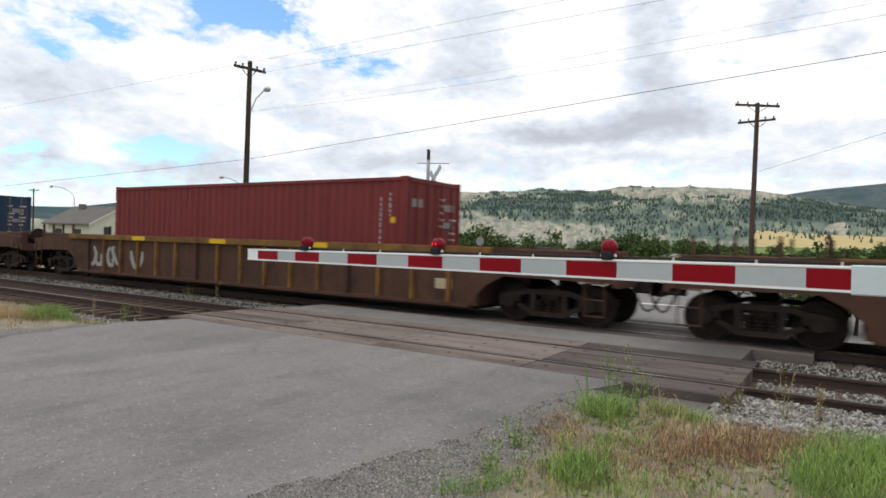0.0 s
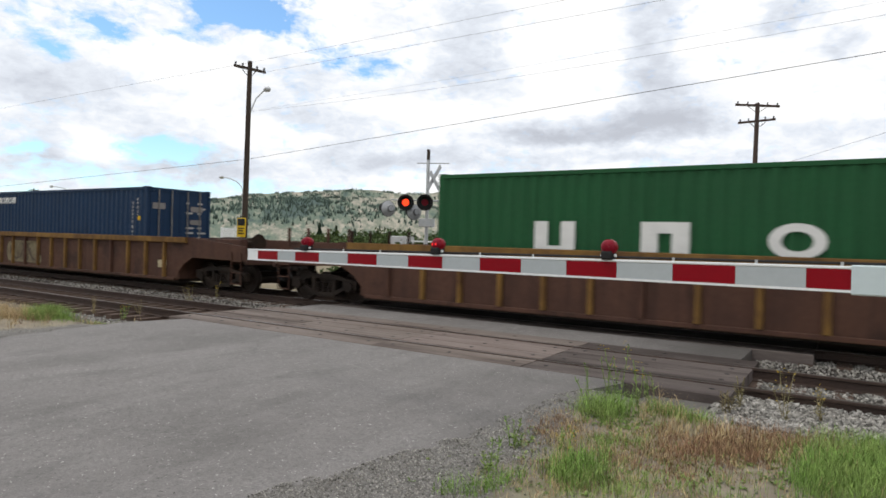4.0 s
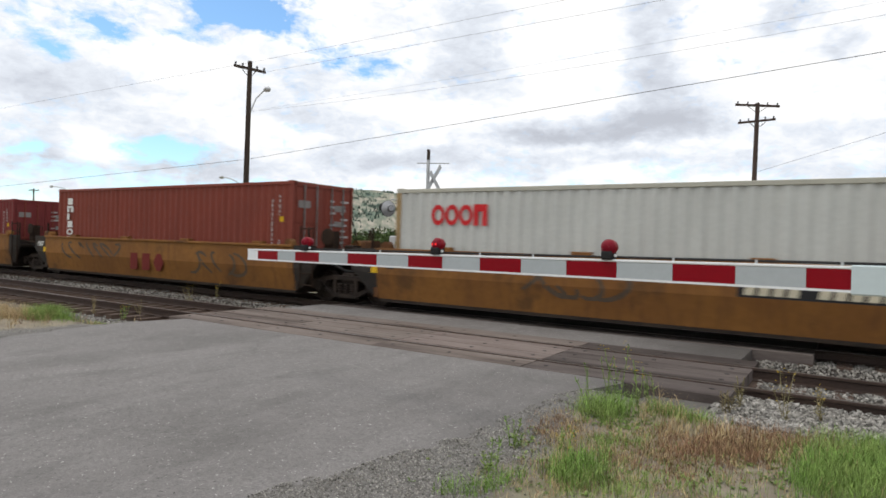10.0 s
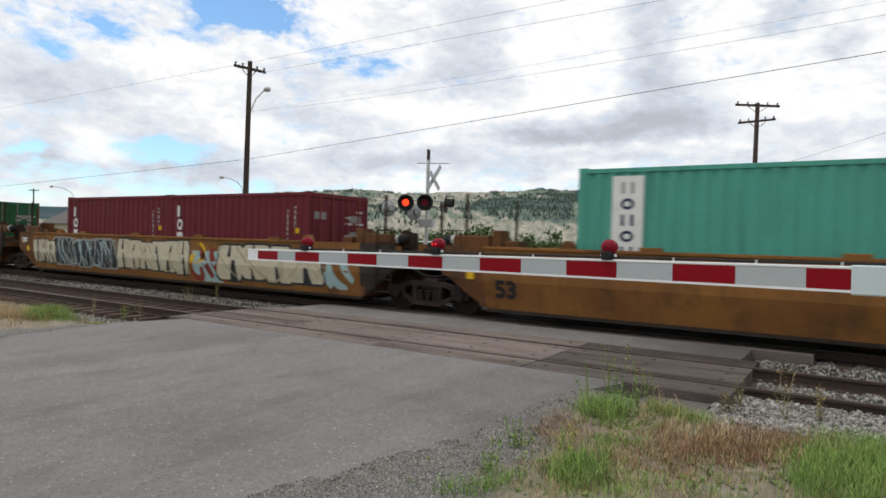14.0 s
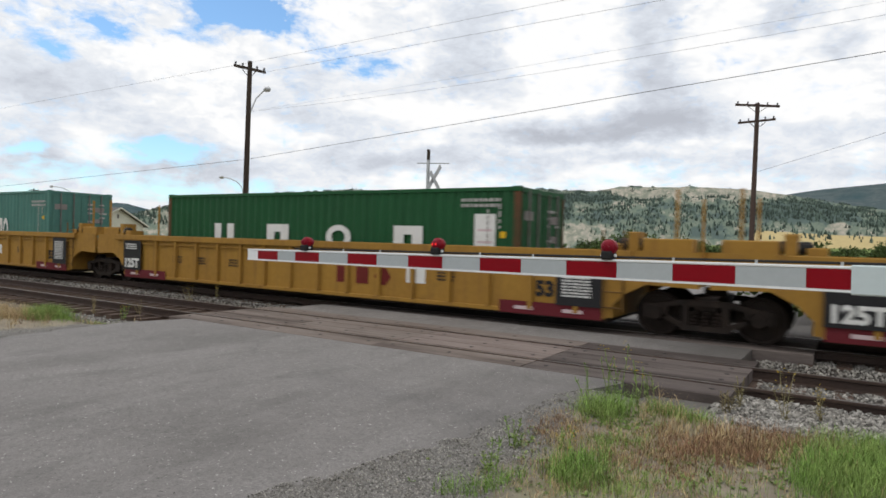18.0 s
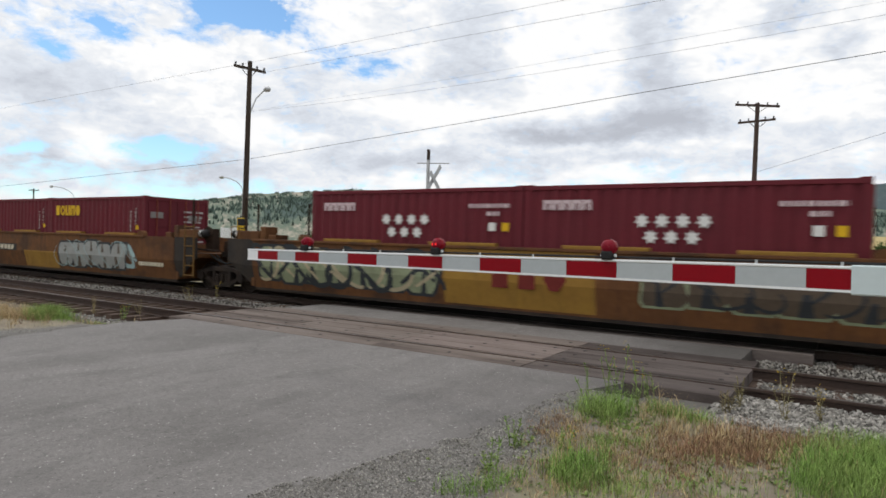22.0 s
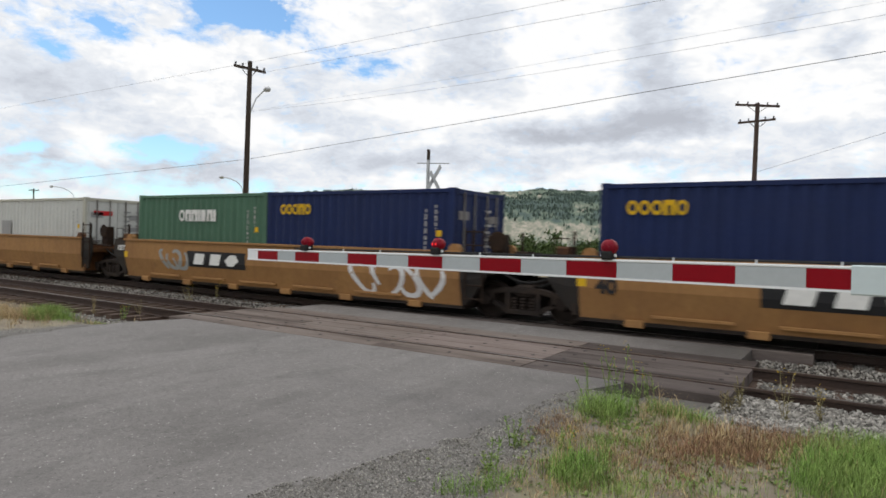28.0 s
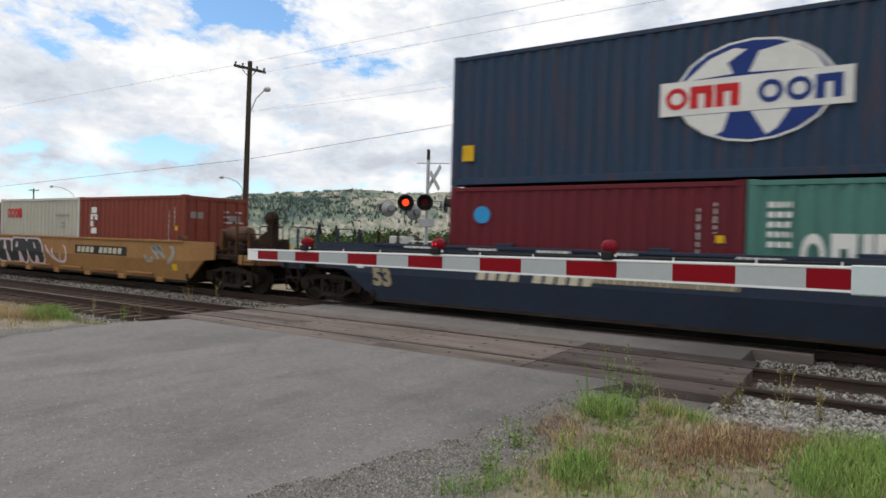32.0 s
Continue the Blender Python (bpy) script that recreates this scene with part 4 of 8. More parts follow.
def well_car(start, style, paint, left, right, label, ends=None, well=(-0.35, 12.54), tl=-2.05, tr=14.24, top=1.5, end_plate="well_end"):
    """One unit. x = 0 is the end of its container that leads; left and right are "end" (a coupler end) or "art" (a truck shared with the neighbour)."""
    car = thing("well_car", label, "well car", (start, FAR, 0), group="container train")
    rolling.append((car, start))
    w0, w1 = well
    ribbed = style == "rib"
    end_mat = ends or paint
    gap = 0.05 if style == "rib" else 0.70
    e0 = tl - 1.45 if left == "end" else tl + gap
    e1 = tr + 1.45 if right == "end" else tr - gap
    bot = 0.27
    rise = [(0.0, bot), (0.10, bot + 0.25), (0.35, bot + 0.50), (0.75, 0.98)] if ribbed else [(0.0, bot), (0.25, bot + 0.14), (0.95, 0.92)]
    deck_top = top - 0.22
    wl = min(w0, 0.0)

    l0, l1 = (w0, w1) if ribbed else (max(w0, tl + 1.35), min(w1, tr - 1.35))

    def nose(x, d, ex, tx, mode):
        """Stations from the well's end at x out to the car's end at ex."""
        if not ribbed:
            return [(x + d * q, z, top) for q, z in rise if (ex - (x + d * q)) * d > 0.05] + [(ex, 0.95, top)]
        st = [(x + d * q, z, top if mode == "art" or (tx - (x + d * q)) * d > 0.5 else deck_top) for q, z in rise if (ex - (x + d * q)) * d > 0.05]
        return st + [(ex, 0.95, top if mode == "art" else deck_top)]

    st = [(l0 + (l1 - l0) * k / 6, bot, top) for k in range(7)]
    if ribbed or left == "end":
        st = list(reversed(nose(l0, -1, e0 if ribbed else tl - 0.22, tl, left))) + st[1:]
    if ribbed or right == "end":
        st = st[:-1] + nose(l1, 1, e1 if ribbed else tr - 0.30, tr, right)
    crease = 0.2 if ribbed else 0.86
    for y, nm in ((-1.42 if ribbed else -1.49, "near_side"), (1.42 if ribbed else 1.49, "far_side")):
        sd = part(nm, [side_wall(st, crease, y)], paint, car)
        if not ribbed and left == "art":
            part("well_end", [side_wall(list(reversed(nose(l0, -1, e0, tl, left))), crease, y * 0.992)], end_plate, sd, "grimy sloping well end")
        if not ribbed and right == "art":
            part("well_end", [side_wall(nose(l1, 1, e1, tr, right), crease, y * 0.992)], "well_end", sd, "grimy sloping well end")
        sgn = -1 if y < 0 else 1
        lip = "brown_rib" if paint == "brown" else paint
        if ribbed:
            part("top_sill", [block(w0 - 0.5, w1 + 0.5, min(sgn * 1.36, sgn * 1.52), max(sgn * 1.36, sgn * 1.52), top - 0.17, top, 0.012)], lip, sd)
            part("bottom_sill", [block(w0 + 0.05, w1 - 0.05, min(sgn * 1.36, sgn * 1.47), max(sgn * 1.36, sgn * 1.47), bot - 0.02, bot + 0.07, 0.01)], paint, sd)
            k, x = 0, w0 + 0.75
            while x < w1 - 0.4:
                r = part("rib", rib(lip if k % 6 else paint, bot + 0.05, top - 0.16), lip, sd, at=pose(x, sgn * 1.42, 0, 0, 0, 0 if sgn < 0 else 180))
                if paint == "yellow" and sgn < 0:
                    part("bay_ledge", [block(x + 0.08, x + 0.90, -1.475, -1.42, top - 0.30, top - 0.26, 0.006)], paint, sd)
                x += 0.985
                k += 1
        else:
            part("top_lip", [block(wl, min(w1, 12.6), min(sgn * 1.43, sgn * 1.53), max(sgn * 1.43, sgn * 1.53), top - 0.05, top + 0.015, 0.01)], paint, sd)
            for gx in (-0.12, 12.31):
                part("corner_guide", [plate([(gx - 0.16, top - 0.05), (gx + 0.16, top - 0.05), (gx + 0.12, top + 0.10), (gx + 0.05, top + 0.17), (gx - 0.05, top + 0.17), (gx - 0.12, top + 0.10)], min(sgn * 1.28, sgn * 1.46), max(sgn * 1.28, sgn * 1.46))], end_mat if left == "end" or right == "end" else paint, sd)
            half = 0.85 if paint == "orange_dull" else 0.2
            for k in range(0 if paint == "orange_light" else 4):
                x = 1.5 + 3.2 * k
                part("container_guide", [block(x - half, x + half, min(sgn * 1.30, sgn * 1.46), max(sgn * 1.30, sgn * 1.46), top + 0.01, top + 0.085, 0.012)], "patch_yellow" if paint == "orange_dull" else paint, sd)
    part("well_floor", [block(w0, w1, -1.35, 1.35, 0.20, 0.29), block(w0 + 0.1, w0 + 0.5, -1.3, 1.3, 0.29, 0.31), block(w1 - 0.5, w1 - 0.1, -1.3, 1.3, 0.29, 0.31)], "truck", car)
    for which, tx, ex, wx in (("l", tl, e0, w0), ("r", tr, e1, w1)):
        mode = left if which == "l" else right
        d = -1 if which == "l" else 1
        a, b = sorted((wx - d * 0.02, ex))
        bare = mode == "end" and not ribbed
        part("end_deck", [block(a, b, -1.36 if bare else -1.40, 1.36 if bare else 1.40, 0.98, 1.10), block(min(wx, wx + d * 0.12), max(wx, wx + d * 0.12), -1.40, 1.40, 0.3, deck_top)], "clutter" if bare else end_mat, car)
        if b - a > 2.4 and not bare:                     # long platform: raised side beams and a walkway
            for s in (-1, 1):
                part("platform_beam", [block(a + 0.1, b - 0.5, s * 1.05 - 0.12, s * 1.05 + 0.12, 1.10, top - 0.02, 0.02)], end_mat, car)
        if mode == "art" and w1 > 13:
            high = top + 0.30
            for q0, q1, zz in ((0.15, 1.05, high - 0.06), (1.12, 1.32, high + 0.06), (1.45, 1.75, high - 0.16)):
                x0, x1 = sorted((ex - d * q0, ex - d * q1))
                part("platform_box", [block(x0, x1, -1.30, -0.85, top - 0.05, zz, 0.02)], end_mat, car)
            cyl = wx + d * 0.15
            tank = part("air_cylinder", [lathe([(0.06, 0.0), (0.11, 0.05), (0.11, 1.0), (0.06, 1.05)], (min(cyl, cyl + d * 1.05), -1.18, top + 0.13), "x", 12)], "black", car, "black air cylinder with white straps")
            for q in (0.25, 0.8):
                part("strap", [lathe([(0.114, -0.025), (0.116, 0.0), (0.114, 0.025)], (min(cyl, cyl + d * 1.05) + q, -1.18, top + 0.13), "x", 12)], "m_white", tank)
        if mode == "end":
            part("end_sill", [block(min(ex, ex + d * 0.1), max(ex, ex + d * 0.1), -1.42, 1.42, 0.86, 1.14, 0.02)], end_mat, car)
            part("coupler", [block(min(ex, ex + d * 0.55), max(ex, ex + d * 0.55), -0.13, 0.13, 0.72, 0.98, 0.03), block(min(ex + d * 0.40, ex + d * 0.62), max(ex + d * 0.40, ex + d * 0.62), -0.2, 0.2, 0.68, 1.02, 0.05)], "truck", car, "dark cast coupler")
            hose = [Vector((ex + d * (0.1 + 0.55 * k / 6), -0.35 + 0.05 * k / 6, 0.80 - 0.42 * math.sin(math.pi * k / 6))) for k in range(7)]
            part("air_hose", [cable(hose, 0.022)], "black", car)
            hx = ex - d * 0.05
            if paint != "brown":
                part("handrail", [cable([Vector(q) for q in ((hx, -1.3, 1.1), (hx, -1.3, 1.9), (hx, -1.25, 1.95), (hx, -0.5, 1.95), (hx, -0.45, 1.9), (hx, -0.45, 1.1))], 0.016, 6)], "clutter" if paint != "yellow" else end_mat, car)
                part("handrail", [cable([Vector(q) for q in ((hx, 1.3, 1.1), (hx, 1.3, 1.9), (hx, 1.25, 1.95), (hx, 0.5, 1.95), (hx, 0.45, 1.9), (hx, 0.45, 1.1))], 0.016, 6)], "clutter" if paint != "yellow" else end_mat, car)
            for sx in (0.30, 0.62, 0.94):
                part("step_rung", [tube((ex - d * 0.15, -1.44, sx), (ex - d * 0.55, -1.44, sx), 0.015, 6)], end_mat if ribbed else "clutter", car)
            for q in (0.15, 0.55):
                part("ladder_stile", [tube((ex - d * q, -1.44, 0.28), (ex - d * q, -1.44, 1.2), 0.016, 6)], end_mat if ribbed else "clutter", car)
            if bare:
                part("draft_sill", [block(min(tx - d * 0.7, ex), max(tx - d * 0.7, ex), -0.30, 0.30, 0.72, 0.98, 0.03), block(min(tx, ex - d * 0.2), max(tx, ex - d * 0.2), -1.1, 1.1, 0.86, 0.98)], "clutter", car)
                part("side_step_plate", [block(min(ex - d * 0.75, ex - d * 0.12), max(ex - d * 0.75, ex - d * 0.12), -1.43, -1.37, 0.86, 1.13, 0.01)], end_mat if paint != "orange_light" else paint, car)
            if d > 0 and ribbed:                         # low brake gear on the trailing platform
                zs = 1.62 if paint == "brown" else 2.45
                zr = 1.38 if paint == "brown" else 1.55
                part("air_reservoir", [lathe([(0.10, -0.62), (0.22, -0.55), (0.24, -0.3), (0.24, 0.3), (0.22, 0.55), (0.10, 0.62)], (tx - 0.55, -0.15, zr), "y", 16), block(tx - 0.7, tx - 0.4, -0.5, 0.3, 1.10, zr - 0.2)], "clutter", car, "rust-brown steel air reservoir")
                part("brake_stand", [block(tx + 0.75, tx + 0.92, -0.75, -0.50, 1.1, zs, 0.02), block(tx + 0.70, tx + 0.98, -0.82, -0.40, zs - 0.42, zs - 0.08, 0.05), tube((tx + 0.3, -0.95, 1.5), (tx + 0.8, -0.62, zs - 0.2), 0.035, 8)], "clutter", car)
                part("valve_box", [block(tx + 0.2, tx + 0.6, -1.2, -0.7, 1.1, zr + 0.07, 0.03)], "clutter", car)
                part("brake_pipe", [tube((tx - 1.1, -1.15, 1.28), (tx + 0.7, -1.15, 1.34), 0.05, 8)], "clutter", car)
                part("brake_wheel", [lathe([(0.26, -0.015), (0.28, 0.0), (0.26, 0.015), (0.23, 0.0)], (tx + 1.05, -0.6, zs - 0.16), "x", 18)], "clutter", car)
            elif d > 0:                                  # reservoir, valves, levers and a tall hand brake
                part("air_reservoir", [lathe([(0.08, -0.50), (0.22, -0.45), (0.25, -0.32), (0.25, 0.32), (0.22, 0.45), (0.08, 0.50)], (tx - 0.25, -0.60, 1.70), "x", 18), block(tx - 0.05, tx + 0.05, -0.80, -0.40, 1.10, 1.50), block(tx - 0.55, tx - 0.45, -0.80, -0.40, 1.10, 1.50)], "reservoir", car, "rust-brown steel air reservoir")
                part("reservoir_bracket", [plate([(tx - 0.80, 1.10), (tx - 0.66, 1.10), (tx - 0.68, 1.80), (tx - 0.76, 1.86), (tx - 0.84, 1.62)], -0.90, -0.35)], end_mat, car)
                stand = part("brake_stand", [block(tx + 1.12, tx + 1.34, -0.80, -0.55, 1.10, 2.30, 0.03), lathe([(0.05, -0.16), (0.20, -0.10), (0.22, 0.06), (0.10, 0.16)], (tx + 1.20, -0.68, 2.18), "y", 14)], "clutter", car, "rusty hand brake stand")
                hoop = [Vector((tx + 1.48, -0.68 + 0.27 * math.cos(k * math.pi / 9), 2.20 + 0.27 * math.sin(k * math.pi / 9))) for k in range(19)]
                part("brake_wheel", [cable(hoop, 0.018, 6)] + [tube((tx + 1.40, -0.68, 2.20), hoop[k], 0.013, 6) for k in (0, 4, 9, 14)], "clutter", stand)
                part("brake_lever", [plate([(tx + 0.30, 1.12), (tx + 1.15, 1.12), (tx + 1.15, 1.84), (tx + 1.00, 1.80), (tx + 0.42, 1.42)], -0.74, -0.66)], "clutter", car)
                for px, pz in ((tx + 0.42, 2.02), (tx + 0.95, 1.75)):
                    part("handrail_post", [block(px - 0.03, px + 0.03, -1.30, -1.24, 1.10, pz, 0.008)], "orange_dull" if paint != "yellow" else end_mat, car)
                part("handrail", [tube((tx + 0.42, -1.27, 1.72), (tx + 1.35, -1.10, 1.72), 0.016, 6), tube((tx + 0.42, -1.27, 1.42), (tx + 1.35, -1.10, 1.42), 0.016, 6)], "clutter", car)
                for k, (qx, qy, w, hh) in enumerate(((-1.25, -0.9, 0.34, 0.24), (0.20, -1.05, 0.26, 0.34), (0.55, -0.45, 0.40, 0.44), (0.85, -1.15, 0.18, 0.22), (-1.0, 0.2, 0.5, 0.30), (0.1, 0.3, 0.5, 0.50))):
                    part("valve_box", [block(tx + qx, tx + qx + w, qy, qy + 0.28, 1.10, 1.10 + hh, 0.03)], "clutter", car)
                for qy, z0, z1 in ((-1.18, 1.20, 1.26), (-0.98, 1.16, 1.34), (-0.30, 1.40, 1.52)):
                    part("brake_pipe", [cable([Vector((tx - 1.4, qy, z0)), Vector((tx - 0.5, qy, z0)), Vector((tx - 0.2, qy + 0.05, z1)), Vector((tx + 1.2, qy + 0.1, z1))], 0.028, 7)], "clutter", car)
            else:
                for qy in (-1.30, 1.25):
                    for q in (0.35, 1.05, 1.75, 2.45):
                        part("guide_post", [block(ex + q - 0.03, ex + q + 0.03, qy, qy + 0.06, 1.1, 1.92, 0.008)], end_mat if qy < 0 else "clutter", car)
                if bare:
                    part("platform_box", [block(tx + 0.10, tx + 0.95, -1.05, -0.55, 1.10, 1.52, 0.03)], end_mat, car)
                    part("platform_box", [block(ex + 0.5, ex + 0.95, -0.7, 0.1, 1.10, 1.36, 0.03)], "clutter", car)
                    part("brake_pipe", [tube((ex + 0.1, -1.15, 1.20), (tx + 0.4, -1.15, 1.20), 0.03, 7)], "clutter", car)
            truck(car, tx, start)
        else:
            part("connector_plate", [block(min(tx, ex), max(tx, ex), -0.55, 0.55, 1.0, 1.16)], "truck", car)
            for s in (-1, 1):
                part("guide_post", [block(ex - d * 0.45 - 0.025, ex - d * 0.45 + 0.025, s * 1.25 - 0.025, s * 1.25 + 0.025, 1.1, 2.75 if w1 > 13 else 1.95, 0.01)], "clutter" if paint != "yellow" else end_mat, car)
            if which == "r" and ribbed:
                part("ladder", [tube((ex - q, -1.47, 0.42), (ex - q, -1.47, 1.98), 0.018, 6) for q in (1.35, 1.75)] + [tube((ex - 1.35, -1.47, 0.5 + 0.3 * k), (ex - 1.75, -1.47, 0.5 + 0.3 * k), 0.014, 6) for k in range(5)], "brown_rib", car)
            if not ribbed:
                # a corner ladder, the hand brake, pipes and hoses between the two units
                steel = "brown_rib" if paint == "orange_dull" else "clutter"
                q0, q1 = ex - d * 0.06, ex - d * 0.50
                if which == "r":
                    lad = part("ladder", [tube((q, -1.50, 0.40), (q, -1.50, 1.98), 0.022, 6) for q in (q0, q1)], steel, car)
                    for k in range(6):
                        part("rung", [tube((q0, -1.50, 0.45 + 0.29 * k), (q1, -1.50, 0.45 + 0.29 * k), 0.017, 6)], steel, lad)
                    part("hand_brake_box", [block(ex - 0.10, ex + 0.22, -1.05, -0.80, 1.16, 1.86, 0.03)], "clutter", car)
                    part("brake_wheel", [lathe([(0.20, -0.012), (0.23, 0.0), (0.20, 0.012), (0.17, 0.0)], (ex + 0.06, -1.09, 1.70), "y", 16), tube((ex - 0.14, -1.09, 1.70), (ex + 0.26, -1.09, 1.70), 0.014, 6), tube((ex + 0.06, -1.09, 1.50), (ex + 0.06, -1.09, 1.90), 0.014, 6)], "clutter", car, "rusty hand brake wheel")
                    part("valve_box", [block(ex + 0.30, ex + 0.62, -0.70, -0.35, 1.16, 1.50, 0.03)], "clutter", car)
                    for hy, low in ((-0.95, 0.84), (-0.75, 0.72)):
                        hose = [Vector((ex + 1.5 * k / 8, hy, 1.08 - (1.08 - low) * math.sin(math.pi * k / 8))) for k in range(9)]
                        part("air_hose", [cable(hose, 0.024)], "black", car)
                    part("brake_pipe", [tube((ex - 0.3, -1.25, 1.24), (ex + 0.75, -1.20, 1.20), 0.03, 7)], "clutter", car)
                else:
                    part("grab_iron", [cable([Vector(q) for q in ((ex + 0.08, -1.44, top - 0.1), (ex + 0.08, -1.44, top + 0.34), (ex + 0.42, -1.44, top + 0.34), (ex + 0.42, -1.44, top - 0.1))], 0.018, 6)], steel, car)
                    part("guide_casting", [block(ex + 0.05, ex + 0.34, -1.20, -0.80, 1.10, top + 0.18, 0.04)], "orange_dull" if paint.startswith("orange") else steel, car)
                    part("step", [block(ex - 0.02, ex + 0.30, -1.46, -1.20, 0.93, 0.97)], "truck", car)
                    if paint in ("orange", "orange_light"):
                        figures(car, "125T", ex + 0.20, top - 0.36, 0.15, "m_white", -1.49)
                        panel(car, ex + 0.62, ex + 0.80, 0.88, 1.06, "m_yellow")
            if which == "r":
                truck(car, tx, start)
    return car


# ---------------------------------------------------------------- containers
WAVE = {}


def corrugated(length, height, y):
    """A corrugated side sheet: flats, slopes and recesses 0.278 m apart."""
    n = int(length / 0.278)
    pitch = length / n
    xs, ds = [], []
    for k in range(n):
        for fx, d in ((0.0, 0.0), (0.26, 0.0), (0.50, 1.0), (0.76, 1.0)):
            xs.append((k + fx) * pitch)
            ds.append(d * 0.036)
    xs.append(length)
    ds.append(0.0)
    s = -1 if y < 0 else 1
    v = [(x, y - s * d, z) for x, d in zip(xs, ds) for z in (0.16, height - 0.10)]
    f = [(2 * i, 2 * i + 2, 2 * i + 3, 2 * i + 1) if s < 0 else (2 * i, 2 * i + 1, 2 * i + 3, 2 * i + 2) for i in range(len(xs) - 1)]
    return v, f


def container_meshes(kind):
    length = 12.192 if kind[0] == 40 else 6.058
    h = 2.896 if kind[1] else 2.591
    w = 1.219
    p = 0.09
    shapes = {}
    a, fa = corrugated(length - 2 * p, h, -w + 0.012)
    shapes["side_panel_near"] = [([(x + p, y, z) for x, y, z in a], fa)]
    a, fa = corrugated(length - 2 * p, h, w - 0.012)
    shapes["side_panel_far"] = [([(x + p, y, z) for x, y, z in a], fa)]
    shapes["roof_panel"] = [block(p, length - p, -w + 0.05, w - 0.05, h - 0.06, h - 0.015)]
    shapes["floor_frame"] = [block(p, length - p, -w + 0.05, w - 0.05, 0.05, 0.16)]
    shapes["front_panel"] = [block(0.02, 0.06, -w + 0.08, w - 0.08, 0.14, h - 0.1)]
    rails = []
    for s in (-1, 1):
        y0, y1 = sorted((s * w, s * (w - 0.06)))
        rails += [block(p, length - p, y0, y1, h - 0.11, h - 0.02, 0.008), block(p, length - p, y0, y1, 0.03, 0.17, 0.008)]
    for x0, x1 in ((0.0, 0.07), (length - 0.07, length)):
        rails += [block(x0, x1, -w + p, w - p, h - 0.13, h - 0.02), block(x0, x1, -w + p, w - p, 0.03, 0.16)]
    shapes["top_and_bottom_rail"] = rails
    shapes["corner_post"] = [block(0, p + 0.05, -w, -w + 0.08, 0.11, h - 0.11, 0.01)]
    cast = []
    for x0, x1 in ((-0.0, 0.178), (length - 0.178, length)):
        for s in (-1, 1):
            y0, y1 = sorted((s * (w + 0.003), s * (w - 0.16)))
            cast += [[block(x0, x1, y0, y1, 0.0, 0.118, 0.01)], [block(x0, x1, y0, y1, h - 0.118, h, 0.01)]]
    shapes["corner_casting"] = cast
    door = []
    for y0, y1 in ((-1.13, -0.008), (0.008, 1.13)):
        v = []
        zs = [0.16 + (h - 0.3) * k / 5 for k in range(6)]
        pieces = [block(length - 0.06, length - 0.03, y0, y1, 0.16, h - 0.13)]
        for k in range(5):
            pieces.append(block(length - 0.03, length - 0.012, y0 + 0.06, y1 - 0.06, zs[k] + 0.05, zs[k + 1] - 0.05))
        door.append(pieces)
    shapes["door_a"], shapes["door_b"] = door
    rods = []
    for y in (-0.78, -0.30, 0.30, 0.78):
        rods.append([tube((length + 0.016, y, 0.08), (length + 0.016, y, h - 0.08), 0.022, 8), block(length, length + 0.06, y - 0.09, y + 0.09, 1.0, 1.06), tube((length + 0.05, y, 1.05), (length + 0.05, y + 0.42, 1.05), 0.014, 6)])
    shapes["rods"] = rods
    return length, h, shapes


KINDS = {}


def box(start, x, kind, paint, label, z=0.31, rods="rod", frame_mat=None, posts=None):
    """A container in the well (or on another one): x is along its car, kind is (feet, high cube)."""
    if kind not in KINDS:
        KINDS[kind] = container_meshes(kind)
    length, h, sh = KINDS[kind]
    c = thing("container", label, "shipping container", (start + x, FAR, z), group="containers on the train")
    rolling.append((c, start + x))
    cache = KINDS.setdefault(("m", kind, paint, frame_mat, posts), {})

    def put(nm, key, mat, parent=c, **k):
        if key not in cache:
            cache[key] = join(nm, sh[key[0]] if key[1] is None else sh[key[0]][key[1]], mat)
        return part(nm, cache[key], mat, parent, **k)

    fm = frame_mat or paint
    put("side_panel", ("side_panel_near", None), paint)
    put("side_panel", ("side_panel_far", None), paint)
    put("roof_panel", ("roof_panel", None), paint)
    put("floor_frame", ("floor_frame", None), "black")
    put("front_panel", ("front_panel", None), paint)
    put("rail_frame", ("top_and_bottom_rail", None), fm)
    for k in range(8):
        put("corner_casting", ("corner_casting", k), fm)
    for px in (0, length - 0.14):
        for py in (0, 2 * 1.219 - 0.08):
            put("corner_post", ("corner_post", None), posts or fm, at=pose(px, py, 0))
    for k, nm in enumerate(("door_a", "door_b")):
        d = put("door", (nm, None), paint)
        for j in (2 * k, 2 * k + 1):
            put("lock_rod", ("rods", j), rods, d)
    return c, length, h


# marks: flat shapes laid on a near side, in (x, z) from the lower leading corner
def flat(x0, x1, z0, z1, y):
    return block(x0, x1, y - 0.004, y, z0, z1)


def ring(cx, cz, rx, rz, y, inner=0.55, n=18):
    v, f = [], []
    for k in range(n):
        t = 2 * math.pi * k / n
        for s in (1, inner):
            for yy in (y - 0.004, y):
                v.append((cx + rx * s * math.cos(t), yy, cz + rz * s * math.sin(t)))
    for k in range(n):
        a, b = 4 * k, 4 * ((k + 1) % n)
        f += [(a, b, b + 2, a + 2), (a, a + 1, b + 1, b)]
    return v, f


def disc(cx, cz, rx, rz, y, n=20):
    return plate([(cx + rx * math.cos(2 * math.pi * k / n), cz + rz * math.sin(2 * math.pi * k / n)) for k in range(n)], y - 0.004, y)


def marks(owner, name, pieces, mat, label=""):
    return part(name, pieces, mat, owner, label)


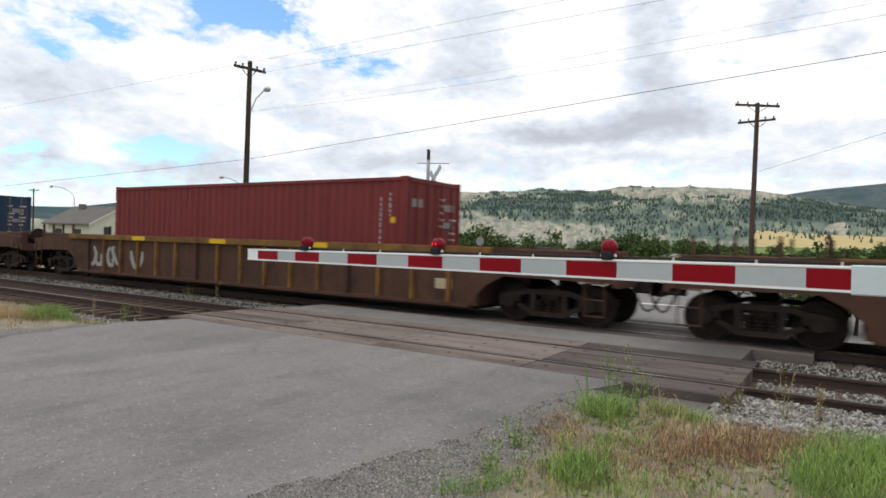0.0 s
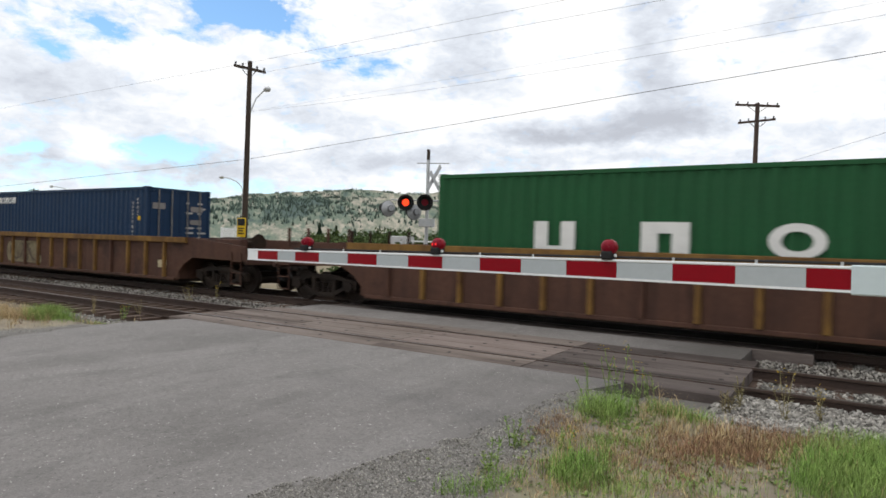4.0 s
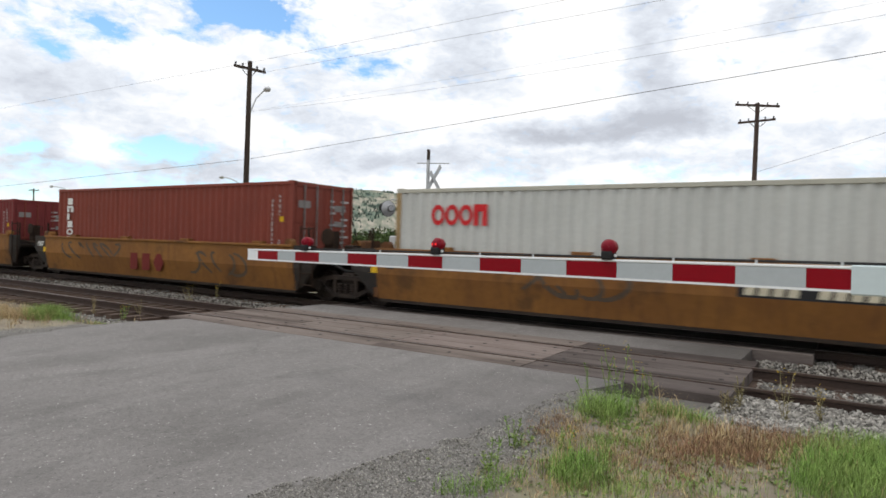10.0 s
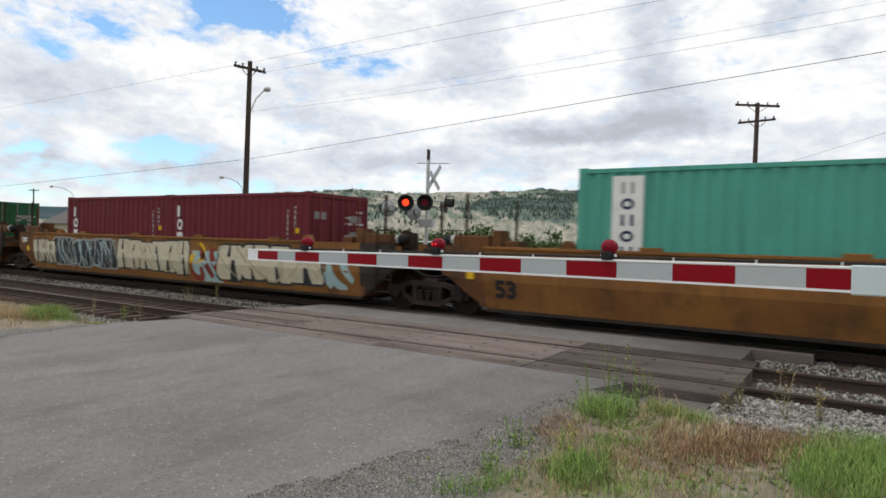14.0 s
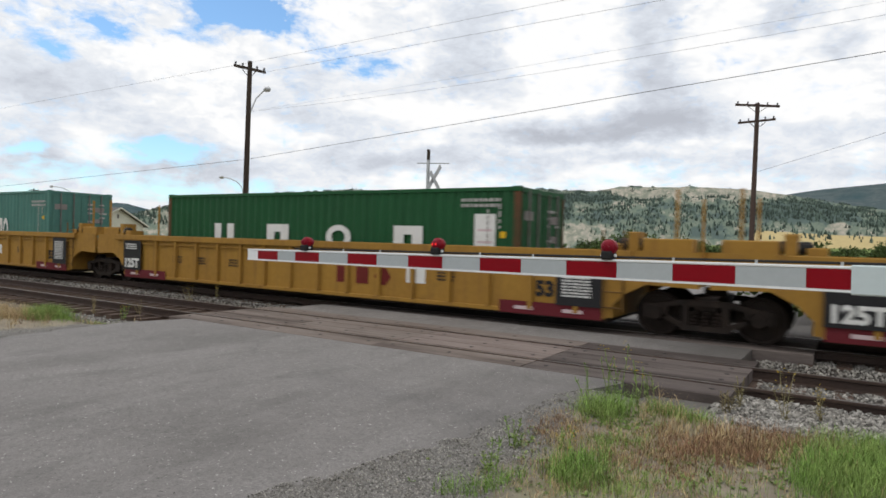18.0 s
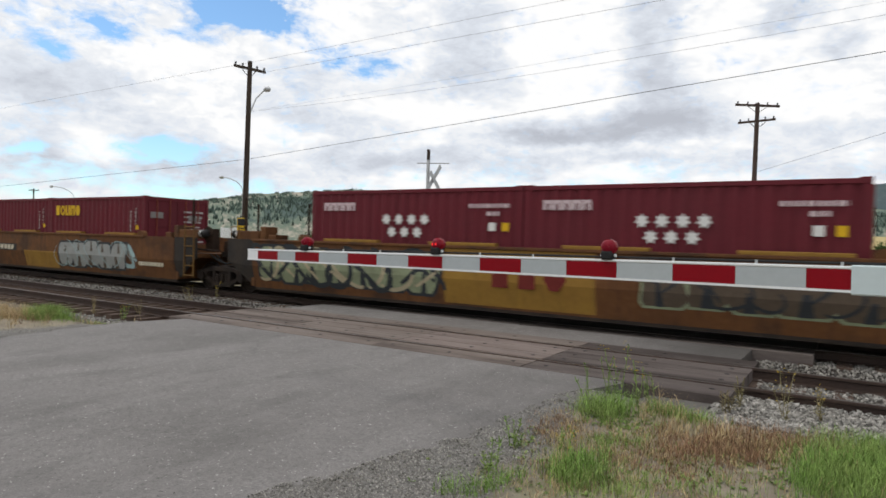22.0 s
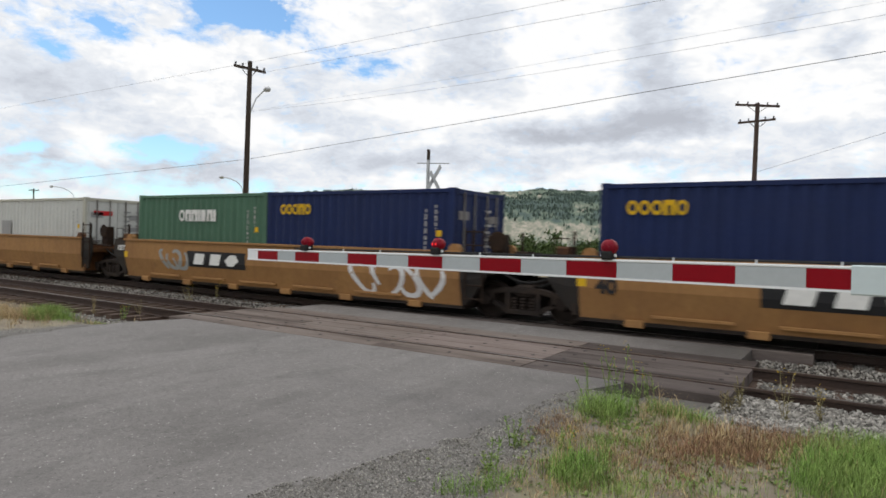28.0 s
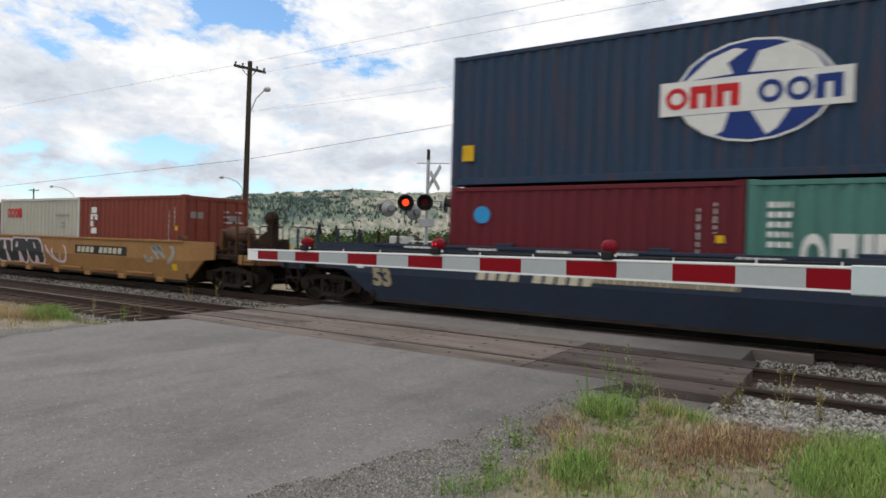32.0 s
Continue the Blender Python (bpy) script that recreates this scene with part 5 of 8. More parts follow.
def word(owner, x, z, w, h, shapes, mat, y=-1.2225, gap=0.25, down=False, slant=0.0, name="brand_mark"):
    """A brand word as plain shapes: b block, i bar, o ring, space gap. w and h are the size of one shape."""
    px, pz = x, z
    for s in shapes:
        ww = w * (0.4 if s in "i " else 1)
        pieces = []
        if s == "b":
            pieces = [plate([(px, pz), (px + ww * 0.36, pz), (px + ww * 0.36, pz + h * 0.66), (px + ww * 0.64, pz + h * 0.66), (px + ww * 0.64, pz), (px + ww, pz), (px + ww, pz + h), (px, pz + h)], y - 0.004, y)]
        elif s == "u":
            pieces = [plate([(px, pz), (px + ww, pz), (px + ww, pz + h), (px + ww * 0.66, pz + h), (px + ww * 0.66, pz + h * 0.2), (px + ww * 0.34, pz + h * 0.2), (px + ww * 0.34, pz + h), (px, pz + h)], y - 0.004, y)]
        elif s == "t":
            pieces = [flat(px + ww * 0.12, px + ww * 0.88, pz, pz + h, y)]
        elif s == "x":
            pieces = [plate([(px, pz + h * 0.5), (px + ww * 0.3, pz), (px + ww * 0.7, pz), (px + ww, pz + h * 0.5), (px + ww * 0.7, pz + h), (px + ww * 0.3, pz + h)], y - 0.004, y)]
        elif s == "i":
            pieces = [flat(px, px + ww, pz, pz + h, y)]
        elif s == "o":
            pieces = [ring(px + ww / 2, pz + h / 2, ww / 2, h / 2, y)]
        if slant:
            pieces = [([(a + slant * (c - z), b, c) for a, b, c in v], f) for v, f in pieces]
        if pieces:
            marks(owner, name, pieces, mat)
        if down:
            pz -= h * 1.2
        else:
            px += ww * (1 + gap)


def small_text(owner, x, z, w, h, rows, mat, y=-1.2225, upright=False):
    """Unreadable small writing as short bars."""
    rng = random.Random(int(x * 100) + int(z * 37) + rows)
    pieces = []
    for r in range(rows):
        if upright:
            px, pz = x + r * w * 1.6, z + h
            while pz > z:
                l = rng.uniform(0.06, 0.13)
                pieces.append(flat(px, px + w, max(pz - l, z), pz, y))
                pz -= l + 0.045
        else:
            pz, px = z - r * h * 1.7, x
            while px < x + w:
                l = rng.uniform(0.05, 0.11)
                pieces.append(flat(px, min(px + l, x + w), pz, pz + h, y))
                px += l + 0.035
    return tagged(marks(owner, "stencil", pieces, mat), kind="stuff")


FONT = {}


def figures(owner, text, x, z, h, mat, y):
    """Readable figures in the built-in font."""
    key = (text, mat)
    if key not in FONT:
        cu = bpy.data.curves.new("figures", "FONT")
        cu.body, cu.size, cu.extrude, cu.offset = text, 1.0, 0.003, 0.045
        tmp = bpy.data.objects.new("figures", cu)
        scene.collection.objects.link(tmp)
        me = bpy.data.meshes.new_from_object(tmp.evaluated_get(bpy.context.evaluated_depsgraph_get()))
        bpy.data.objects.remove(tmp)
        bpy.data.curves.remove(cu)
        me.materials.clear()
        me.materials.append(M[mat])
        FONT[key] = me
    ob = part("painted_number", FONT[key], mat, owner, "painted number")
    k = h / 0.70
    tilt = math.atan(0.236) if y == -1.475 or y == -1.47 else 0.0
    base = -1.500 + 0.236 * (0.86 - z) if tilt else y - 0.003
    sn, cs = math.sin(tilt), math.cos(tilt)
    ob.matrix_basis = Matrix(((k, 0, 0, x), (0, -sn * k, -cs, base), (0, cs * k, -sn, z), (0, 0, 0, 1)))
    return ob


def strokes(owner, x0, x1, z0, z1, mat, seed, count, width, y=-1.49, curl=1.0, name="spray_paint", crease=0.86, lean=0.13, lift=0.0):
    """Sprayed swirls: ribbons along random curves that follow the side's bend."""
    rng = random.Random(seed)
    pieces = []

    def on(x, z, d):
        return (x, y - d + lean * max(crease - z, 0) / 0.55, z)

    for k in range(count):
        cx = x0 + (x1 - x0) * (k + 0.5) / count + rng.uniform(-0.1, 0.1)
        hw = (x1 - x0) / count * rng.uniform(0.5, 0.8)
        ph, tw, n = rng.uniform(0, 6.28), rng.uniform(0.6, 1.3) * curl, 14
        pts = []
        for i in range(n):
            u = i / (n - 1)
            pts.append(Vector((cx + hw * math.sin(ph + tw * 4.2 * u), (z0 + z1) / 2 + (z1 - z0) * 0.45 * math.cos(ph * 1.7 + tw * 3.4 * u))))
        v, f = [], []
        for i, p in enumerate(pts):
            t = (pts[min(i + 1, n - 1)] - pts[max(i - 1, 0)]).normalized()
            nv = Vector((-t.y, t.x)) * width * (0.6 + 0.4 * math.sin(math.pi * i / (n - 1)))
            for q in (p + nv, p - nv):
                v.append(on(q.x, min(max(q.y, z0), z1), 0.004 + 0.0007 * (k % 5) + lift))
        f = [(2 * i, 2 * i + 2, 2 * i + 3, 2 * i + 1) for i in range(n - 1)]
        pieces.append((v, f))
    return tagged(marks(owner, name, pieces, mat), kind="stuff")


def letters(owner, x0, x1, z0, z1, fill, line, seed, count, edge=0.05, slant=0.12, cut=None, y=-1.49, crease=0.86, lean=0.13):
    """Fat sprayed letter shapes side by side: an outline, a filling, and notches that cut legs and holes into it."""
    rng = random.Random(seed)
    cell, h = (x1 - x0) / count, z1 - z0
    rim_pieces, body, notches = [], [], []

    def sheet(lo, hi, left, right, d):
        zs = sorted({lo + (hi - lo) * k / 8 for k in range(9)} | ({crease} if lo < crease < hi else set()))
        v = [(q + slant * (z - z0), y - d + lean * max(crease - z, 0) / 0.55, z) for z in zs for q in (left((z - lo) / (hi - lo)), right((z - lo) / (hi - lo)))]
        return v, [(2 * k, 2 * k + 1, 2 * k + 3, 2 * k + 2) for k in range(len(zs) - 1)]

    for k in range(count):
        a, b = x0 + k * cell - 0.03, x0 + (k + 1) * cell + 0.03
        lo, hi = z0 + rng.uniform(0.02, 0.10) * h + edge, z1 - rng.uniform(0.02, 0.12) * h - edge
        p, q, w1, w2 = rng.uniform(0, 6.28), rng.uniform(0, 6.28), rng.uniform(0.04, 0.12) * cell, rng.uniform(0.04, 0.12) * cell
        top, foot = rng.uniform(-0.10, 0.12) * cell, rng.uniform(-0.10, 0.12) * cell
        inset = lambda u: 0.16 * cell * abs(2 * u - 1) ** 5
        left = lambda u: a + inset(u) + w1 * math.sin(p + 4.5 * u) + foot * (1 - u)
        right = lambda u: b - inset(u) - w2 * math.sin(q + 4.0 * u) - top * u
        rim_pieces.append(sheet(lo - edge, hi + edge, lambda u: left(u) - edge, lambda u: right(u) + edge, 0.004 + 0.0006 * (k % 3)))
        body.append(sheet(lo, hi, left, right, 0.0075 + 0.0006 * (k % 3)))
        mid = (a + b) / 2 + rng.uniform(-0.08, 0.08) * cell
        for m0, m1, wide in ((lo - 0.01, lo + rng.uniform(0.30, 0.58) * (hi - lo), rng.uniform(0.09, 0.17)), (lo + rng.uniform(0.55, 0.68) * (hi - lo), hi + (0.01 if rng.random() < 0.5 else -0.10 * h), rng.uniform(0.06, 0.13))):
            n0 = mid + rng.uniform(-0.12, 0.12) * cell
            bow = rng.uniform(-0.10, 0.10) * cell
            notches.append(sheet(m0, m1, lambda u: n0 - wide * cell * (1 - 0.6 * u) + bow * u, lambda u: n0 + wide * cell * (1 - 0.6 * u) + bow * u, 0.011))
    for nm, pieces, mat in (("spray_outline", rim_pieces, line), ("spray_paint", body, fill), ("spray_notch", notches, cut or line)):
        tagged(marks(owner, nm, pieces, mat), kind="stuff")


def plate_number(owner, x, z, w, h, mat, y=-1.496, count=10, slant=0.2):
    """A reporting mark as plain leaning bars, one for each character."""
    step = w / count
    for k in range(count):
        if k == 4:
            continue
        a, b = x + k * step, x + (k + 0.72) * step
        part("number_bar", [plate([(a, z), (b, z), (b + slant * h, z + h), (a + slant * h, z + h)], y - 0.004, y)], mat, owner)


def panel(owner, x0, x1, z0, z1, mat, y=-1.49, d=0.002, name="paint_patch", crease=0.86, lean=0.13):
    """A painted patch that follows the side's bend."""
    zs = [z0, crease, z1] if z0 < crease < z1 else [z0, z1]
    v = [(x, y - d + lean * max(crease - z, 0) / 0.55, z) for z in zs for x in (x0, x1)]
    f = [(2 * k, 2 * k + 1, 2 * k + 3, 2 * k + 2) for k in range(len(zs) - 1)]
    return marks(owner, name, [(v, f)], mat)


# ---------------------------------------------------------------- the cars in order, with what they carry
BY = -1.2225      # near face of a container
BROWN = "rust-brown ribbed well car with a yellowed top sill"
W53 = dict(well=(-1.95, 14.15), tl=-3.6, tr=15.8, top=1.58)


def std_ends(c, length, h, mat="m_white"):
    """Number stencils and a yellow label near the trailing end."""
    dim = "m_dim" if mat == "m_white" else mat
    small_text(c, length - 0.78, h - 1.75, 0.04, 1.25, 1, dim, upright=True)
    small_text(c, length - 0.50, h - 0.95, 0.045, 0.55, 1, dim, upright=True)
    small_text(c, length - 0.51, h - 1.85, 0.05, 0.22, 1, dim, upright=True)
    marks(c, "height_label", [flat(length - 0.46, length - 0.32, h - 1.12, h - 0.98, BY)], "m_yellow")
    rng = random.Random(int(c.location.x * 10))
    for y0 in (0.40, 0.86):                              # rows of weights and numbers on the trailing door
        rows = []
        for k in range(9):
            z, w = h - 0.50 - 0.17 * k, rng.uniform(0.12, 0.34)
            if rng.random() < 0.75:
                rows.append(block(length + 0.001, length + 0.004, y0 - 0.16, y0 - 0.16 + w, z, z + 0.06))
        if rows:
            tagged(part("door_stencil", rows, "m_grey" if mat == "m_grey" else "m_dim", c), kind="stuff")
    for y0, y1, z0, z1 in ((-1.0, -0.55, h - 0.72, h - 0.52), (0.42, 0.90, h - 0.76, h - 0.58), (0.42, 0.85, h - 1.2, h - 1.04)):
        part("door_placard", [block(length + 0.001, length + 0.004, y0, y1, z0, z1)], "door_grey" if mat == "m_white" else mat, c)


def fit40(start, kind, paint, label, **k):
    return box(start, 0.0, kind, paint, label, **k)


def rounded_brand(c, x, z, s, mat):
    word(c, x, z, 0.31 * s, 0.42 * s, "ooob", mat, gap=0.06)


# leading brown cars
for k, x in enumerate((-44.46, -21.01, 2.33, 25.97, 49.48)):
    car = well_car(x, "rib", "brown", "end", "end", BROWN, **W53)
    panel(car, 13.2, 13.65, 0.62, 0.85, "m_tan", y=-1.425, lean=0)
    for j in range(3 if k == 1 else 0):
        panel(car, 1.5 + 3.9 * j, 2.2 + 3.9 * j, 1.43, 1.56, "m_yellow", y=-1.523, lean=0)
    if k == 1:
        for j, q in enumerate((-1.1, 0.0, 1.3)):
            strokes(car, q, q + 0.55, 0.5, 1.2, "g_grey", 40 + j, 2, 0.09, y=-1.43, lean=0)
    if k == 2:
        strokes(car, 1.3, 2.1, 0.75, 1.25, "g_grey", 46, 3, 0.05, y=-1.43, lean=0)
    if k == 3:
        panel(car, 3.5, 5.5, 0.42, 1.25, "g_smear", y=-1.426, lean=0)
        strokes(car, 3.4, 5.7, 0.42, 1.25, "g_smear", 51, 6, 0.16, y=-1.43, lean=0)
        strokes(car, 3.6, 5.5, 0.5, 1.2, "g_smoke", 52, 5, 0.05, y=-1.43, lean=0, lift=0.006)

c, l, h = fit40(-44.46, (40, True), "c_steel", "steel blue container in the leading well car")
std_ends(c, l, h)
c, l, h = fit40(-21.01, (40, True), "c_red", "plain oxide red container with white end lettering", rods="c_rust")
std_ends(c, l, h)
c, l, h = fit40(2.33, (40, True), "c_grey", "pale grey container with a red emblem", frame_mat="frame_worn")
rounded_brand(c, 1.2, 2.04, 1.18, "m_red")
marks(c, "patch", [disc(5.5, 2.15, 0.16, 0.15, BY)], "m_white")
marks(c, "patch_edge", [flat(5.42, 5.58, 2.28, 2.35, BY - 0.004)], "m_black")
marks(c, "faded_diamond", [plate([(8.32, 2.08), (8.56, 1.87), (8.32, 1.66), (8.08, 1.87)], BY - 0.004, BY)], "g_pink")
marks(c, "faded_diamond", [plate([(8.32, 2.0), (8.46, 1.87), (8.32, 1.74), (8.18, 1.87)], BY - 0.007, BY - 0.004)], "c_grey")
std_ends(c, l, h, "m_grey")
part("door_emblem", [block(l + 0.001, l + 0.004, -0.9, -0.2, 2.25, 2.42)], "m_red", c)
c, l, h = fit40(25.97, (40, True), "c_teal_navy", "navy container with white horse emblem")
horse = lambda pts: plate([(0.45 + 0.7 * (x - 0.45), 2.5 + 0.7 * (z - 2.5)) for x, z in pts], BY - 0.005, BY - 0.001)
marks(c, "emblem", [ring(0.80, 2.19, 0.17, 0.17, BY), *[horse(q) for q in (((0.45, 2.1), (0.8, 2.0), (0.8, 2.2)), ((1.1, 1.9), (1.55, 1.95), (1.7, 2.2), (1.5, 2.45), (1.25, 2.5), (1.15, 2.25)),
                                                               ((1.5, 2.1), (1.9, 2.2), (2.0, 2.05), (1.9, 2.12), (1.55, 1.98)), ((1.4, 1.92), (1.75, 1.85), (1.6, 1.65), (1.62, 1.82)))]], "m_white")
word(c, 1.55, 2.40, 0.24, 0.24, "obobob", "m_white", gap=0.25)
std_ends(c, l, h)
c, l, h = fit40(49.48, (40, True), "c_green", "dark green container with large white lettering")
for j, q in enumerate((2.41, 4.6, 6.75, 8.92)):
    word(c, q, 1.22, 0.88, 0.62, "ubob"[j], "m_white")
marks(c, "panel_mark", [flat(10.25, 10.75, 1.25, 2.3, BY)], "m_white")
std_ends(c, l, h)

# five-unit orange set
E = dict(well=(-0.35, 12.54), top=1.46)
five = [71.27, 87.11, 102.86, 118.63, 134.30]
for k, x in enumerate(five):
    car = well_car(x, "smooth", "orange", "end" if k == 0 else "art", "end" if k == 4 else "art", "faded orange smooth-sided well car with rust stains",
                   tl=-2.05 if k == 0 else -1.82, tr=14.24 if k == 4 else 12.19 + 1.82, ends="orange_dull" if k in (0, 4) else "truck", **E)
    if k == 0:
        panel(car, 1.90, 4.37, 0.80, 1.04, "g_smoke")
        plate_number(car, 2.05, 0.85, 2.1, 0.13, "m_grey")
    if k == 1:
        word(car, 5.03, 0.53, 0.56, 0.48, "ttx", "g_red", y=-1.494)
        panel(car, 8.24, 8.85, 0.50, 0.78, "g_dark")
        panel(car, 8.55, 8.85, 0.78, 1.03, "g_dark")
    if k == 2:
        letters(car, 5.07, 7.46, 0.40, 1.28, "g_smear", "g_dark", 61, 3, 0.04)
        letters(car, 8.0, 10.4, 0.44, 1.08, "g_grey", "g_dark", 63, 4, 0.035)
        strokes(car, 0.4, 4.0, 0.6, 1.3, "g_smoke", 64, 7, 0.06)
    if k == 3:
        word(car, 5.09, 0.50, 0.53, 0.53, "ttx", "m_brickred", y=-1.494)
        strokes(car, 8.2, 10.6, 0.5, 1.2, "g_smoke", 65, 5, 0.05)
        strokes(car, 1.0, 4.4, 0.7, 1.3, "g_smoke", 66, 7, 0.05)
    if k == 4:
        panel(car, 7.52, 9.95, 0.87, 1.09, "m_black")
        plate_number(car, 7.62, 0.91, 2.2, 0.14, "g_cream")
        strokes(car, 3.4, 5.6, 0.6, 1.2, "g_smoke", 67, 5, 0.05)
        figures(car, "40", -0.1, 1.0, 0.2, "m_black", -1.494)
teal_word = lambda c, z=1.0: [word(c, 2.80, z, 0.41, 0.86, "obibb", "m_white", gap=0.2), word(c, 5.70, z, 0.41, 0.86, "obibbibo", "m_white", gap=0.2)]
c, l, h = fit40(five[0], (40, True), "c_teal", "sea green container with large white lettering")
teal_word(c, 0.95)
small_text(c, 0.65, 2.15, 0.36, 0.10, 3, "m_white")
small_text(c, 0.65, 1.45, 0.36, 0.10, 4, "m_white")
small_text(c, 10.9, 2.42, 1.05, 0.08, 2, "m_dim")
std_ends(c, l, h)
marks(c, "triangle_label", [plate([(11.02, 1.86), (11.30, 1.86), (11.16, 2.08)], BY - 0.004, BY)], "m_yellow")
c, l, h = fit40(five[1], (40, True), "c_grey", "pale grey container with a red emblem", frame_mat="frame_worn")
rounded_brand(c, 1.05, 2.03, 1.15, "m_red")
std_ends(c, l, h, "m_grey")
part("door_emblem", [block(l + 0.001, l + 0.004, -0.9, -0.2, 2.25, 2.42)], "m_red", c)
c, l, h = fit40(five[2], (40, False), "c_red", "plain oxide red container", rods="c_rust")
std_ends(c, l, h)
c, l, h = fit40(five[3], (40, True), "c_rust", "brick red container with a white upright brand word")
word(c, 0.62, 2.32, 0.42, 0.23, "tbitob", "m_white", down=True)
std_ends(c, l, h)
c, l, h = fit40(five[4], (40, False), "c_white", "off-white container with a red emblem", frame_mat="c_grey", posts="post_tan")
rounded_brand(c, 1.02, 1.73, 1.12, "m_red")
std_ends(c, l, h, "m_grey")

# three-unit orange set with long wells
three = [156.16, 175.72, 195.28]
for k, x in enumerate(three):
    car = well_car(x, "smooth", "orange", "end" if k == 0 else "art", "end" if k == 2 else "art", "orange long well car" + (" covered in cream graffiti" if k == 1 else " with black figures"),
                   well=(-1.95, 14.15), top=1.58, tl=-3.6 if k == 0 else -3.7, tr=15.8 if k == 2 else 12.19 + 3.7, ends="orange_dull", end_plate="orange_dull")
    if k != 1:
        figures(car, "53", -2.23 if k == 0 else -1.69, 0.53, 0.36, "m_black", -1.475)
        panel(car, 0.94 if k == 0 else 7.89, 4.14 if k == 0 else 10.98, 0.89, 1.18, "m_black")
        plate_number(car, 1.1 if k == 0 else 8.05, 0.945, 2.8 if k == 0 else 2.7, 0.19, "g_cream")
    if k == 0:
        letters(car, 7.6, 10.6, 0.45, 1.35, "g_cream", "g_smoke", 71, 4, 0.04, 0.2)
        strokes(car, 6.9, 11.2, 0.40, 1.40, "g_cream", 171, 16, 0.022, curl=1.5, lift=0.009)
        strokes(car, 7.4, 10.8, 0.45, 1.35, "g_dark", 172, 12, 0.020, curl=1.6, lift=0.010)
        strokes(car, 13.2, 14.1, 0.5, 1.2, "g_pale", 73, 4, 0.05)
    if k == 1:
        letters(car, -0.4, 3.6, 0.33, 1.54, "g_dark", "g_grey", 74, 3, 0.05, 0.05, cut="g_dark")
        strokes(car, -0.3, 3.54, 0.35, 1.48, "g_grey", 174, 14, 0.022, curl=1.6, lift=0.010)
        strokes(car, 0.0, 3.3, 0.45, 1.40, "g_pale", 175, 9, 0.030, curl=1.2, lift=0.011)
        letters(car, -1.9, -0.35, 0.40, 1.42, "g_cream", "g_smoke", 75, 3, 0.04)
        strokes(car, -1.9, -0.35, 0.40, 1.42, "g_dark", 176, 6, 0.020, lift=0.011)
        letters(car, 3.70, 7.45, 0.38, 1.54, "g_cream", "g_dark", 78, 6, 0.045, 0.12)
        strokes(car, 3.7, 7.5, 0.45, 1.45, "m_tan", 178, 8, 0.02, lift=0.012)
        strokes(car, 7.2, 8.2, 0.8, 1.5, "m_yellow", 179, 2, 0.06)
        panel(car, 7.7, 9.0, 0.3, 1.2, "g_pale")
        strokes(car, 7.7, 9.0, 0.3, 1.3, "g_red", 79, 3, 0.12)
        letters(car, 8.8, 12.9, 0.30, 1.54, "g_cream", "g_dark", 80, 4, 0.06, 0.1)
        strokes(car, 9.0, 12.8, 0.4, 1.4, "m_tan", 81, 6, 0.03, lift=0.009)
        strokes(car, 12.8, 14.0, 0.4, 1.3, "g_pale", 82, 3, 0.12)
c, l, h = fit40(three[0], (40, False), "c_green", "dark green container with large white lettering", posts="corroded")
for j, q in enumerate((2.28, 4.5, 6.7, 8.88)):
    word(c, q, 1.10, 0.84, 0.61, "ubob"[j], "m_white")
marks(c, "panel_mark", [flat(11.10, 11.62, 1.1, 1.99, BY)], "m_white")
for j in range(2):
    marks(c, "panel_bar", [flat(11.18, 11.54, 1.35 + 0.26 * j, 1.40 + 0.26 * j, BY - 0.004)], "g_pink")
small_text(c, 10.75, 2.26, 1.0, 0.07, 2, "m_dim")
std_ends(c, l, h)
for q in (0.0, 6.09):
    c, l, h = box(three[1], q, (20, False), "c_maroon", "maroon half-length container with white stencils", rods="c_rust")
    word(c, 0.47, 1.90, 0.26, 0.34, "iob", "m_white", down=True)
    std_ends(c, l, h)
c, l, h = fit40(three[2], (40, True), "c_dong", "turquoise container with a white upright name panel", frame_mat="c_dong")
marks(c, "name_panel", [flat(0.69, 1.29, 1.1, 2.72, BY)], "m_white")
for j in range(5):
    marks(c, "panel_mark", [ring(0.99, 1.25 + 0.31 * j, 0.13, 0.11, BY - 0.004, 0.5)] if j % 2 else [flat(0.87, 0.93, 1.14 + 0.31 * j, 1.36 + 0.31 * j, BY - 0.004), flat(1.05, 1.11, 1.14 + 0.31 * j, 1.36 + 0.31 * j, BY - 0.004)], "c_navy" if j < 4 else "m_grey")
small_text(c, 10.6, 2.40, 1.1, 0.08, 2, "m_dim")
std_ends(c, l, h)
marks(c, "triangle_label", [plate([(11.28, 1.66), (11.56, 1.66), (11.42, 1.88)], BY - 0.004, BY)], "m_yellow")

